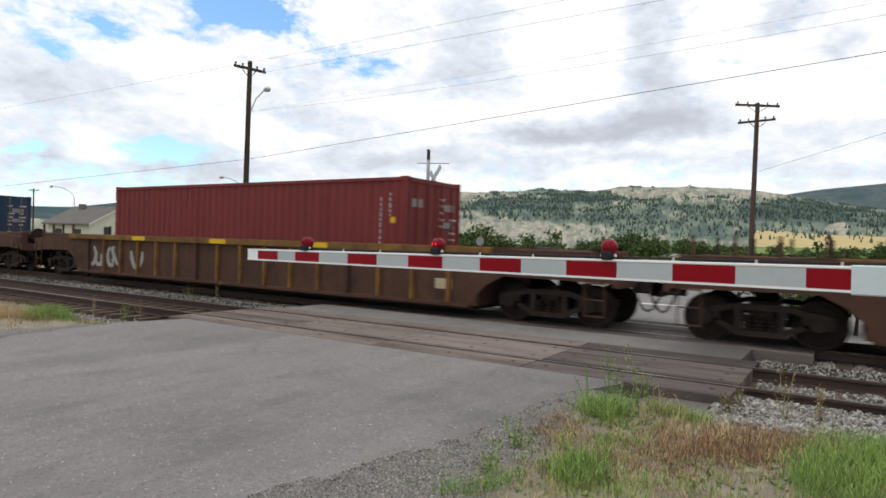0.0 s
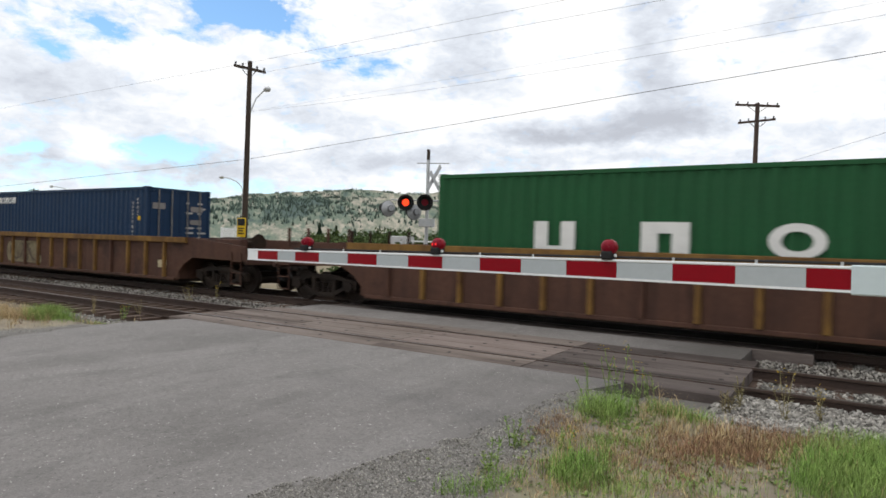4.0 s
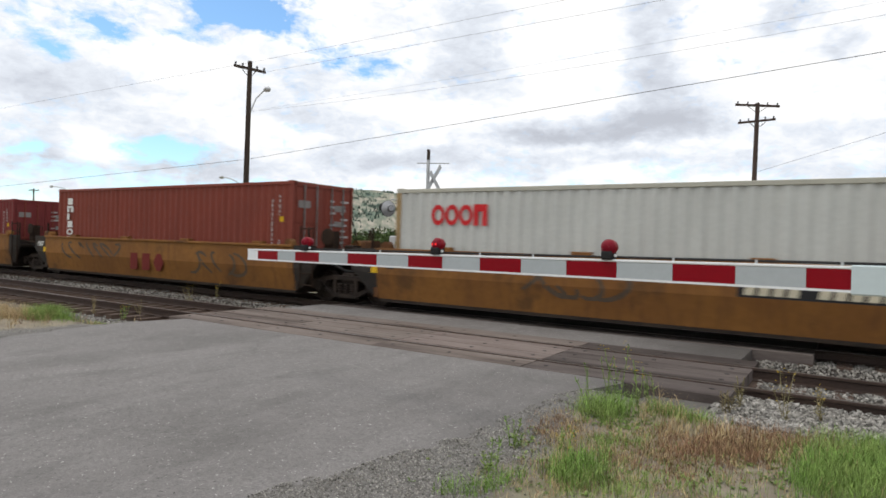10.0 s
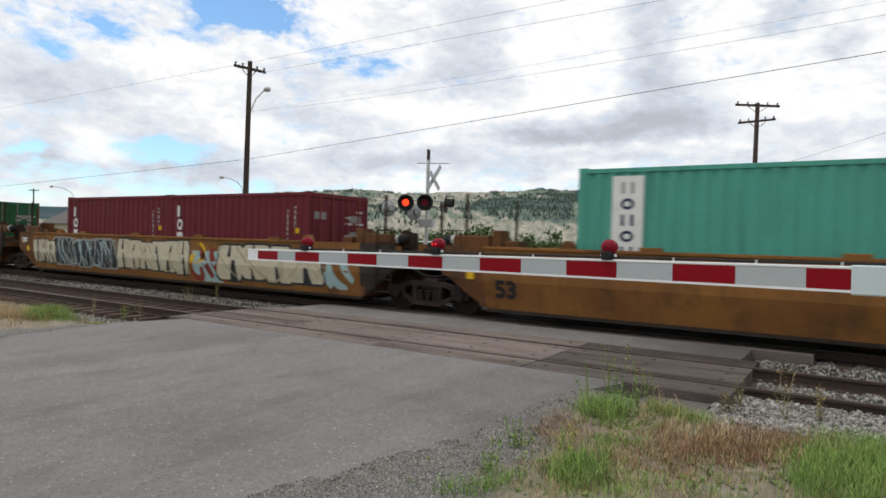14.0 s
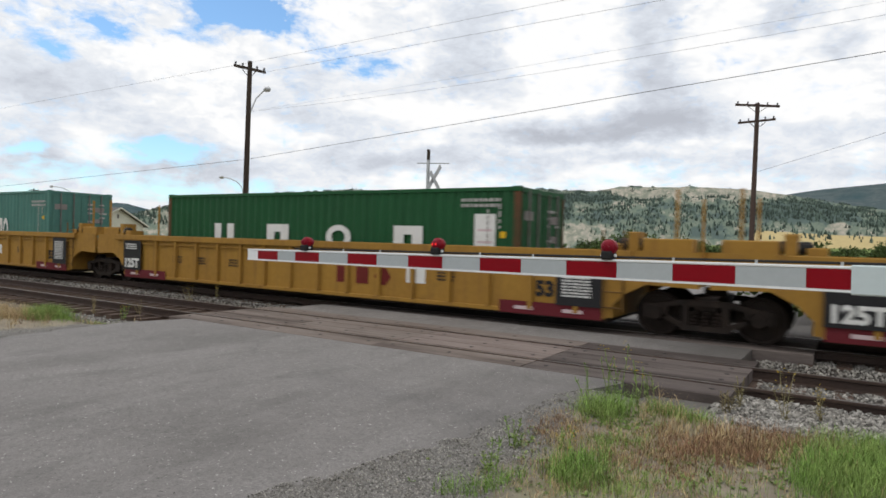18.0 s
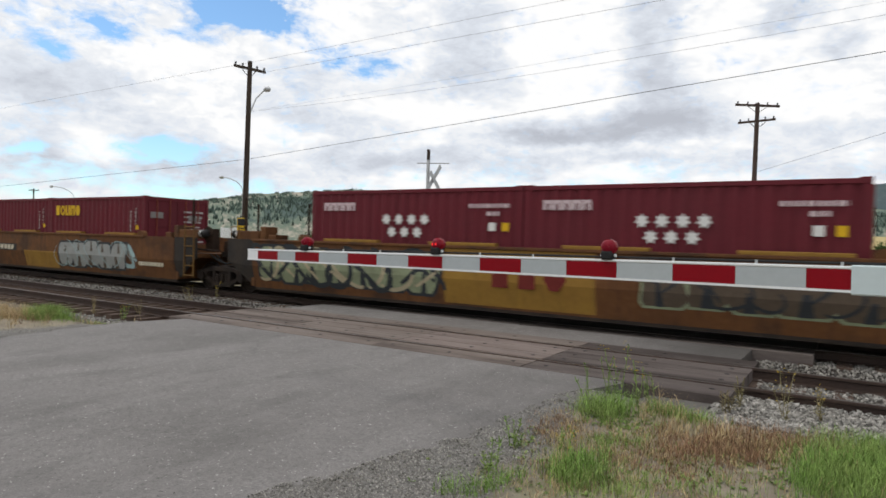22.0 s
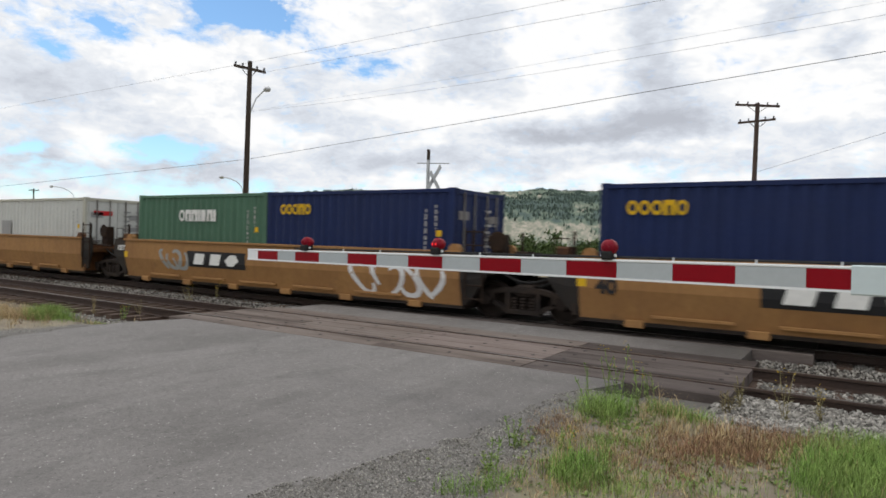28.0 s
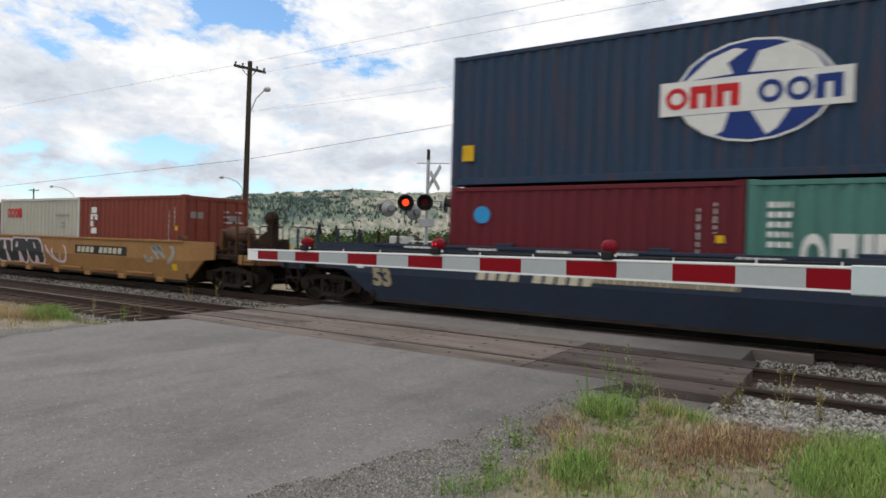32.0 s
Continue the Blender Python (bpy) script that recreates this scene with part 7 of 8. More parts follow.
def signal():
    s = thing("crossing_signal", "grey crossing signal mast with red lamps and crossbuck", "crossing signal", (-11.08, 16.31, -0.05))
    part("mast_pole", [tube((0, 0, 0), (0, 0, 4.25), 0.055, 14)], "alu", s)
    part("mast_cap", [tube((0, 0, 4.25), (0, 0, 4.57), 0.052, 12)], "wood_pole", s)
    part("mast_foot", [block(-0.18, 0.18, -0.18, 0.18, 0, 0.25, 0.04)], "alu", s)
    part("top_bracket", [tube((-0.30, -0.17, 4.14), (0.55, 0.36, 4.16), 0.016, 8)], "alu", s)
    for a, b in (((0.02, 0.42), (0.02, -0.30)), ((0.06, -0.22), (0.06, 0.30))):
        z0, z1 = (4.12, 3.30) if a[1] > 0 else (3.86, 3.36)
        p, q = Vector((a[0] + 0.09, a[1] + 0.12, z0)), Vector((b[0] + 0.09, b[1] + 0.12, z1))
        d = (q - p).normalized()
        n = Vector((1, 0, 0))
        w = d.cross(n).normalized() * 0.075
        v = [tuple(c + k * w + j * n * 0.006) for c in (p, q) for k in (-1, 1) for j in (-1, 1)]
        part("crossbuck_board", [(v, [(0, 1, 3, 2), (4, 6, 7, 5), (0, 4, 5, 1), (2, 3, 7, 6), (0, 2, 6, 4), (1, 5, 7, 3)])], "alu", s, "pale crossbuck board")
    part("lamp_arm", [tube((-0.95, -0.62, 2.98), (0.5, 0.30, 2.98), 0.02, 8)], "alu", s)
    part("junction_box", [block(-0.24, 0.24, -0.09, 0.09, 2.16, 2.42, 0.02)], "alu", s)
    face = -33
    for at, yaw, lit in (((-0.52, -0.42, 2.90), 34, True), ((-0.02, -0.10, 2.92), 34, False), ((-1.0, -0.68, 2.70), 250, False), ((0.48, 0.34, 2.87), 110, False), ((-0.42, -0.1, 2.62), 245, False)):
        signal_lamp(s, at, yaw, lit)


signal()


# ---------------------------------------------------------------- poles, lamps and wires
def pole(name, label, base, height, r, mat, lean, arms):
    p = thing(name, label, "utility pole", base)
    p.rotation_euler = lean
    part("pole_shaft", [tube((0, 0, 0), (0, 0, height), r, 14, r * 0.7)], mat, p)
    for z, a, turn, drop in arms:
        ca, sa = math.cos(turn), math.sin(turn)
        u = Vector((ca, sa, 0))
        q = Vector((0, 0, z))
        n = Vector((-sa, ca, 0)) * 0.05
        v = [tuple(q + k * a * u + j * n + Vector((0, 0, w + k * drop))) for k in (-1, 1) for j in (-1, 1) for w in (-0.06, 0.06)]
        arm = part("crossarm", [(v, [(0, 1, 3, 2), (4, 6, 7, 5), (0, 4, 5, 1), (2, 3, 7, 6), (0, 2, 6, 4), (1, 5, 7, 3)])], mat, p)
        for k in (-0.9, -0.45, 0.45, 0.9):
            c = q + k * a * u + Vector((0, 0, 0.06 + k * drop))
            part("insulator", [tube(c, c + Vector((0, 0, 0.13)), 0.035, 8, 0.05)], "wire", arm)
        for k in (-0.5, 0.5):
            part("arm_brace", [tube(q + k * a * u, q - Vector((0, 0, 0.45)), 0.018, 6)], mat, arm)
    return p


along = math.atan2(0.54, 0.84)
p = pole("utility_pole", "dark utility pole with crossarm, street light and yellow sign", (-24.12, 20.15, -0.5), 10.4, 0.15, "wood_pole", (0, 0.012, 0), [(10.05, 0.75, along, -0.14)])
part("light_arm", [tube((0.05, 0, 7.85), (0.28, 0.18, 8.65), 0.03, 8), tube((0.28, 0.18, 8.65), (0.62, 0.4, 9.1), 0.03, 8)], "alu", p)
part("light_head", [lathe([(0.05, -0.22), (0.12, -0.1), (0.13, 0.08), (0.05, 0.2)], (0.72, 0.46, 9.12), "x", 14)], "alu", p, "grey street light head")
board = part("pole_sign", [block(-0.29, 0.29, -0.20, -0.17, 2.12, 3.02, 0.01)], "sign_yellow", p, "yellow warning sign with a black heading")
part("sign_bars", [block(-0.25, 0.25, -0.206, -0.201, 2.66, 2.98), block(-0.20, 0.20, -0.206, -0.201, 2.50, 2.56), block(-0.20, 0.14, -0.206, -0.201, 2.38, 2.44), block(-0.20, 0.20, -0.206, -0.201, 2.26, 2.32)], "black", board)
pole("utility_pole", "tall weathered pole with two crossarms", (-4.70, 39.75, -0.7), 10.75, 0.16, "wood_pole_light", (0, 0.010, 0), [(10.6, 1.25, along, 0.0), (9.72, 1.05, along, 0.15)])
pole("utility_pole", "distant thin dark utility pole", (-108, 49.0, -1), 9.2, 0.14, "wood_pole", (0, 0, 0), [(8.9, 0.8, along, 0)])


def street_lamp(base, height, reach):
    s = thing("street_lamp", "grey street lamp with a curved arm", "street lamp", base, group="street lamps")
    part("lamp_post", [tube((0, 0, 0), (0, 0, height - 1.6), 0.09, 10, 0.06)], "alu", s)
    pts = [Vector((-reach[0] * (1 - math.cos(a)), -reach[1] * (1 - math.cos(a)), height - 1.6 + 1.6 * math.sin(a))) for a in np.linspace(0, math.pi / 2, 9)]
    part("curved_arm", [cable(pts, 0.05)], "alu", s)
    part("lamp_head", [lathe([(0.05, -0.5), (0.16, -0.25), (0.16, 0.2), (0.05, 0.3)], tuple(pts[-1]), "x", 12)], "alu", s)


street_lamp((-56.55, 46.95, -0.8), 8.9, (2.0, 1.25))
street_lamp((-90.8, 46.4, -1.2), 9.0, (2.7, 1.7))


def wire(a, b, sag, r=0.012, mat="wire_thin"):
    a, b = Vector(a), Vector(b)
    pts = [a.lerp(b, k / 24) - Vector((0, 0, 4 * sag * (k / 24) * (1 - k / 24))) for k in range(25)]
    w = thing("overhead_wire", "thin dark overhead wire between the poles", "overhead wire", group="overhead wires", mesh=join("overhead_wire", [cable(pts, r, 5)], mat))


wire((-24.04, 20.15, 5.29), (6.0, 19.3, 7.12), 0.0, 0.010, "wire")
wire((-24.16, 20.15, 5.29), (-47.0, 18.3, 4.25), 0.0, 0.010, "wire")
wire((-24.07, 20.2, 9.86), (-46.0, 15.6, 8.1), 0.0, 0.006)
wire((-24.07, 20.2, 9.86), (0.0, 16.9, 8.65), 0.0, 0.006)
wire((-23.55, 20.55, 9.42), (0.5, 16.8, 8.1), 0.0, 0.006)
wire((-24.05, 20.15, 7.54), (4.0, 18.0, 7.45), 0.26, 0.005)
wire((-24.05, 20.15, 7.56), (4.0, 18.0, 7.75), 0.12, 0.0035)
wire((-4.72, 39.75, 6.08), (4.0, 35.1, 8.06), 0.0, 0.010)


# ---------------------------------------------------------------- house, cabinet and signs beyond the road
def house():
    """A gabled house with a white end wall and a long grey roof slope."""
    h = thing("house", "low white house with a weathered grey gabled roof", "house", HOUSE)
    h.rotation_euler = (0, 0, radians(110))
    ridge, eave, w, deep = 5.2, 3.55, 4.0, 5.0
    gable = [(-w, 0), (w, 0), (w, eave), (0, ridge), (-w, eave)]
    wall = part("wall", [plate(gable, 0.0, 0.25)], "wall_white", h)
    part("back_wall", [plate(gable, deep - 0.25, deep)], "wall_white", h)
    for s in (-1, 1):
        part("side_wall", [block(min(s * w, s * (w - 0.25)), max(s * w, s * (w - 0.25)), 0.26, deep - 0.26, 0, eave)], "wall_white", h)
        o = [(0, ridge + 0.02), (s * (w + 0.45), eave - 0.23), (s * (w + 0.45), eave - 0.09), (0, ridge + 0.16)]
        roof = part("roof", [plate(o if s < 0 else list(reversed(o)), -0.40, deep + 0.4)], "roof", h)
        part("fascia", [plate([(0, ridge + 0.03), (s * (w + 0.46), eave - 0.24), (s * (w + 0.46), eave - 0.06), (0, ridge + 0.19)][::-s], -0.43, -0.405)], "wall_white", roof)
    for x in (-1.6, 1.4):
        f = part("window", [block(x - 0.55, x + 0.55, -0.06, -0.004, 2.3, 3.3)], "wall_white", h)
        part("pane", [block(x - 0.46, x + 0.46, -0.075, -0.062, 2.38, 3.22)], "pane", f)
    for y in (1.3, 3.6):
        f = part("window", [block(-w - 0.06, -w - 0.004, y - 0.5, y + 0.5, 2.0, 3.0)], "wall_white", h)
        part("pane", [block(-w - 0.075, -w - 0.062, y - 0.42, y + 0.42, 2.08, 2.92)], "pane", f)
    part("gable_vent", [block(-0.12, 0.12, -0.05, -0.004, 4.2, 4.6)], "roof", wall)
    part("chimney", [block(-0.9, -0.4, 3.6, 4.1, ridge - 0.6, ridge + 0.4)], "roof", h)


HOUSE = (-66.0, 38.3, -1.0)
house()
cab = thing("equipment_cabinet", "grey steel signal equipment cabinet", "cabinet", (-23.8, 32.3, -0.55))
part("cabinet_body", [block(-0.6, 0.6, -0.5, 0.5, 0, 2.5, 0.04)], "alu", cab)
part("cabinet_door", [block(-0.5, 0.5, -0.53, -0.505, 0.2, 2.3)], "alu", cab)
for k in range(2):
    f = thing("white_barrier", "white steel barrier rails beside the road", "barrier", (-22.9 + 1.2 * k, 32.5, -0.55), group="white barriers")
    part("barrier_post", [tube((-0.5, 0, 0), (-0.5, 0, 2.3), 0.05, 8)], "white", f)
    part("barrier_rail", [tube((-0.5, 0, 1.2), (0.6, 0, 1.2), 0.04, 8)], "white", f)
    part("barrier_rail", [tube((-0.5, 0, 2.2), (0.6, 0, 2.2), 0.04, 8)], "white", f)
fence = thing("white_fence", "short white slatted fence beyond the utility pole", "fence", (-32.45, 26.0, -0.45))
for q in (-0.75, 0.75):
    part("fence_post", [block(q - 0.05, q + 0.05, -0.05, 0.05, 0, 2.62, 0.01)], "white", fence)
for z in (1.5, 2.5):
    part("fence_rail", [block(-0.7, 0.7, -0.03, 0.03, z, z + 0.08)], "white", fence)
for k in range(12):
    part("slat", [block(-0.66 + 0.114 * k, -0.60 + 0.114 * k, -0.06, -0.035, 1.4, 2.6)], "white", fence)
sg = thing("road_sign", "small oval pale sign seen from behind", "road sign", (-11.78, 20.96, -0.4))
part("sign_post", [tube((0, 0, 0), (0, 0, 1.95), 0.03, 8)], "alu", sg)
part("sign_face", [lathe([(0.01, 0.0), (0.17, 0.0), (0.17, 0.015), (0.01, 0.015)], (0, 0, 2.13), "y", 20)], "m_grey", sg).scale = (1, 1, 1)


# ---------------------------------------------------------------- hills, fields and woods
def between(az, table):
    return float(np.interp(az, [a for a, _ in table], [b for _, b in table]))


NEAR_RIDGE = [(-180, 3), (-90, 2.5), (-75, 0.7), (-60, 0.9), (-57.7, 1.92), (-54.8, 2.62), (-50.3, 3.51), (-45.1, 4.06), (-41.1, 4.38), (-37.1, 4.17), (-29.4, 4.55), (-23.9, 4.82), (-19, 4.78), (-17.1, 5.19), (-10.2, 5.18),
              (-6.8, 4.97), (-4, 4.45), (-1, 3.8), (3, 3.2), (30, 3), (180, 3)]
FAR_RIDGE = [(-180, 2), (-80, 1.6), (-67.7, 1.75), (-63, 1.9), (-59.6, 2.46), (-57.7, 1.95), (-50, 1.8), (-20, 3.0), (-6, 4.3), (-1.7, 4.94), (2.2, 5.28), (10, 5.6), (60, 3.5), (180, 2)]


def terrain(r, az, table, r0, r1):
    """Height of a slope that rises from r0 to the ridge at r1, with gullies and knolls."""
    x, y = r * math.sin(radians(az)), r * math.cos(radians(az))
    top = math.tan(radians(between(az, table))) * r1
    s = (r - r0) / (r1 - r0)
    base = -1.15 + 0.022 * min(max(r - 260, 0), 500)
    if s <= 0:
        return base
    if s > 1:
        return top * (1 - 0.5 * (s - 1)) + 1.66
    n = noise.fractal((x / 420, y / 420, 3.0), 0.9, 2.1, 5) * 0.16 + noise.fractal((x / 120, y / 120, 8.0), 0.8, 2.1, 3) * 0.05
    return base + (top + 1.66 - base) * (s ** 0.85 + n * 4 * s * (1 - s) * 0.6 + 0.03 * n * s)


# stands of forest and bare slopes: (bearing, slope angle, half width, half height in degrees, weight)
FOREST = [(-25.3, 3.6, 4.3, 0.5, 0.9), (-20.2, 4.3, 3.4, 0.5, 0.9), (-10.6, 3.2, 10.0, 0.9, 0.42), (-3.2, 3.2, 3.9, 1.0, 0.75), (-21.8, 2.6, 7.4, 0.6, 0.4), (-13.7, 1.8, 6.8, 0.7, 0.25), (-8.0, 1.5, 4.6, 0.6, 0.45),
          (0.9, 2.5, 2.5, 0.7, 0.35), (-27.9, 3.6, 3.0, 0.6, 0.6), (-37.5, 2.5, 2.5, 0.5, 0.35), (-44.1, 3.3, 2.9, 0.5, 0.6), (-47.9, 2.4, 3.4, 0.9, 0.45), (-40.1, 4.0, 2.0, 0.3, 0.4), (-43.0, 2.4, 3.0, 0.5, 0.4)]
BARE = [(-33.9, 1.4, 5.6, 1.1, -0.35), (-25.3, 1.3, 7.0, 0.9, -0.55), (-14.7, 4.7, 4.2, 0.5, -0.45), (-8.1, 4.8, 5.5, 0.4, -0.7), (-0.8, 2.0, 0.7, 0.4, -1.2), (-30.9, 4.3, 2.8, 0.4, -0.5), (-12.4, 2.9, 2.7, 0.5, -0.15),
        (-37.1, 3.8, 4.6, 0.4, -0.4), (-4.9, 1.5, 1.1, 0.3, -0.8), (-42.0, 1.2, 4.0, 0.8, -0.2)]


def forested(az, el):
    """How densely the slope is wooded, from open grass at 0 or less."""
    total = 0.0
    for a, e, ra, re, weight in (*FOREST, *BARE):
        d = math.hypot((az - a) / ra, (el - e) / re)
        t = min(max((1.4 - d) / 1.0, 0), 1)
        total += weight * t * t * (3 - 2 * t)
    return total


def hill_surface():
    m = bpy.data.materials.new("dry grass slopes with woods, haze mixed in")
    m.use_nodes = True
    nt = m.node_tree
    N, L = nt.nodes.new, nt.links.new
    b = nt.nodes["Principled BSDF"]
    b.inputs["Roughness"].default_value = 1.0
    b.inputs["Specular IOR Level"].default_value = 0.0
    co = N("ShaderNodeTexCoord")

    def nz(sc, d, lo, hi):
        t, r = N("ShaderNodeTexNoise"), N("ShaderNodeMapRange")
        t.inputs["Scale"].default_value, t.inputs["Detail"].default_value = sc, d
        t.inputs["Roughness"].default_value = 0.65
        L(co.outputs["Object"], t.inputs["Vector"])
        r.inputs["From Min"].default_value, r.inputs["From Max"].default_value = lo, hi
        L(t.outputs[0], r.inputs["Value"])
        return r.outputs[0]

    def mx(f, a, c):
        k = N("ShaderNodeMix")
        k.data_type = "RGBA"
        L(f, k.inputs["Factor"])
        if isinstance(a, tuple):
            k.inputs["A"].default_value = (*a, 1)
        else:
            L(a, k.inputs["A"])
        k.inputs["B"].default_value = (*c, 1)
        return k.outputs["Result"]

    def op(kind, p, q=None):
        k = N("ShaderNodeMath")
        k.operation = kind
        for i, w in enumerate((p, q)):
            if isinstance(w, (int, float)):
                k.inputs[i].default_value = w
            elif w is not None:
                L(w, k.inputs[i])
        return k.outputs[0]

    # bearing and slope angle of the ground, bent by noise, for the stands of forest and the bare slopes
    sep, place, warp, off, amp, bent = N("ShaderNodeSeparateXYZ"), N("ShaderNodeCombineXYZ"), N("ShaderNodeTexNoise"), N("ShaderNodeVectorMath"), N("ShaderNodeVectorMath"), N("ShaderNodeVectorMath")
    L(co.outputs["Object"], sep.inputs[0])
    far = op("SQRT", op("ADD", op("MULTIPLY", sep.outputs["X"], sep.outputs["X"]), op("MULTIPLY", sep.outputs["Y"], sep.outputs["Y"])))
    L(op("MULTIPLY", op("ARCTAN2", sep.outputs["X"], sep.outputs["Y"]), 180 / math.pi), place.inputs[0])
    L(op("MULTIPLY", op("ARCTAN2", sep.outputs["Z"], far), 180 / math.pi), place.inputs[1])
    warp.inputs["Scale"].default_value, warp.inputs["Detail"].default_value, warp.inputs["Roughness"].default_value = 0.5, 8, 0.65
    L(place.outputs[0], warp.inputs["Vector"])
    off.inputs[1].default_value = (-0.5, -0.5, -0.5)
    L(warp.outputs["Color"], off.inputs[0])
    amp.operation, amp.inputs[1].default_value = "MULTIPLY", (5.0, 1.1, 0)
    L(off.outputs[0], amp.inputs[0])
    L(place.outputs[0], bent.inputs[0])
    L(amp.outputs[0], bent.inputs[1])
    def mottle(scale, detail, lo, hi, stretch=(1, 1, 1)):
        t, r, mp = N("ShaderNodeTexNoise"), N("ShaderNodeMapRange"), N("ShaderNodeMapping")
        mp.inputs["Scale"].default_value = stretch
        mp.inputs["Rotation"].default_value = (0, 0, 0.5)
        L(place.outputs[0], mp.inputs[0])
        L(mp.outputs[0], t.inputs["Vector"])
        t.inputs["Scale"].default_value, t.inputs["Detail"].default_value, t.inputs["Roughness"].default_value = scale, detail, 0.68
        r.inputs["From Min"].default_value, r.inputs["From Max"].default_value = lo, hi
        L(t.outputs[0], r.inputs["Value"])
        return r.outputs[0]

    total = op("ADD", op("MULTIPLY", mottle(0.35, 6, 0.3, 0.7), 0.8), -0.37)
    for a, e, ra, re, weight in (*FOREST, *BARE):
        gap, size, dist, rg = N("ShaderNodeVectorMath"), N("ShaderNodeVectorMath"), N("ShaderNodeVectorMath"), N("ShaderNodeMapRange")
        gap.operation, gap.inputs[1].default_value = "SUBTRACT", (a, e, 0)
        L(bent.outputs[0], gap.inputs[0])
        size.operation, size.inputs[1].default_value = "MULTIPLY", (1 / ra, 1 / re, 0)
        L(gap.outputs[0], size.inputs[0])
        dist.operation = "LENGTH"
        L(size.outputs[0], dist.inputs[0])
        L(dist.outputs["Value"], rg.inputs["Value"])
        rg.interpolation_type = "SMOOTHSTEP"
        rg.inputs["From Min"].default_value, rg.inputs["From Max"].default_value = 0.4, 1.4
        rg.inputs["To Min"].default_value, rg.inputs["To Max"].default_value = weight, 0.0
        total = op("ADD", rg.outputs[0], total)

    def step(value, lo, hi):
        r = N("ShaderNodeMapRange")
        r.inputs["From Min"].default_value, r.inputs["From Max"].default_value = lo, hi
        L(value, r.inputs["Value"])
        return r.outputs[0]

    # Distance haze is mixed into these grass and wood colours, bluer and greyer.
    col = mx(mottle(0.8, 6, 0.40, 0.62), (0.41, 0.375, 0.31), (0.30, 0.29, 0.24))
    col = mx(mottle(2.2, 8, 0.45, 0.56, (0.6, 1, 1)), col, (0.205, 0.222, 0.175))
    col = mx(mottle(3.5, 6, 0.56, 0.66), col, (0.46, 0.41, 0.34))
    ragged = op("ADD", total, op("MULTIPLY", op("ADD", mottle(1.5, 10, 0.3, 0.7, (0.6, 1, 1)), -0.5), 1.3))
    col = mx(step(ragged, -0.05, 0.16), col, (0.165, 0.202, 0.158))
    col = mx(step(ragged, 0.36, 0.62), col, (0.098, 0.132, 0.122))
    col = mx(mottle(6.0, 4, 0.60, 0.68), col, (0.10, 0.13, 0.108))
    L(col, b.inputs["Base Color"])
    return m


M["hill"] = hill_surface()
# The far hills' blue is aerial haze put into their base colour.
M["far_hill"] = surface("distant forested hills, haze mixed in", (0.060, 0.100, 0.110), (0.13, 0.15, 0.15), 1.0, 0, 0.003, 0.6, 0, 0.02, gloss=0.0)
M["hay"] = surface("ripe hay field", (0.52, 0.42, 0.22), (0.44, 0.36, 0.18), 1.0, 0, 0.01, 0.4, 0, 0.2, gloss=0.0)
M["meadow"] = surface("green hay meadow", (0.20, 0.26, 0.10), (0.15, 0.20, 0.07), 1.0, 0, 0.01, 0.4, 0, 0.2, gloss=0.0)
# Paler and greyer than near pines: haze is painted into the colour.
M["far_pine"] = surface("far pine trees paled by painted haze", (0.082, 0.113, 0.097), (0.115, 0.148, 0.118), 1.0, 0, 0.01, 0.4, 0, 0.3, island=True, gloss=0.0)


def hills(name, label, table, r0, r1, rmax, mat, fine):
    azs = np.concatenate([np.arange(-180, -72, 6), np.arange(-72, 8, fine), np.arange(8, 181, 6)])
    rs = np.concatenate([np.linspace(240 if r0 < 1000 else r0 * 0.9, r0 * 0.98, 8), np.linspace(r0, r1, 46), np.linspace(r1 * 1.05, rmax, 5)])
    v, n = [], len(rs)
    for az in azs:
        for r in rs:
            v.append((r * math.sin(radians(az)), r * math.cos(radians(az)), terrain(r, az, table, r0, r1)))
    f = [(i * n + j, i * n + j + 1, (i + 1) * n + j + 1, (i + 1) * n + j) for i in range(len(azs) - 1) for j in range(n - 1)]
    tagged(new(name, mesh_of(name, v, f, mat, True)), label, "hills", kind="structure")


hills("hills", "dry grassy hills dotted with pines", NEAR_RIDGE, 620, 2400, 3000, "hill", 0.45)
hills("distant_hills", "dark forested hills in the distance", FAR_RIDGE, 3200, 4300, 4700, "far_hill", 0.8)


def field_patch(name, label, a0, a1, r0, r1, mat):
    azs, rs = np.linspace(a0, a1, 14), np.linspace(r0, r1, 8)
    v = [(r * math.sin(radians(a)), r * math.cos(radians(a)), terrain(r, a, NEAR_RIDGE, 620, 2400) + 0.8) for a in azs for r in rs]
    f = [(i * 8 + j, i * 8 + j + 1, (i + 1) * 8 + j + 1, (i + 1) * 8 + j) for i in range(13) for j in range(7)]
    tagged(new(name, mesh_of(name, v, f, mat)), label, "field", kind="structure")


field_patch("hay_field", "pale ripe hay field below the hills", -6.6, 12, 490, 690, "hay")
field_patch("green_field", "green hay meadow below the hills", -14, 12, 300, 500, "meadow")


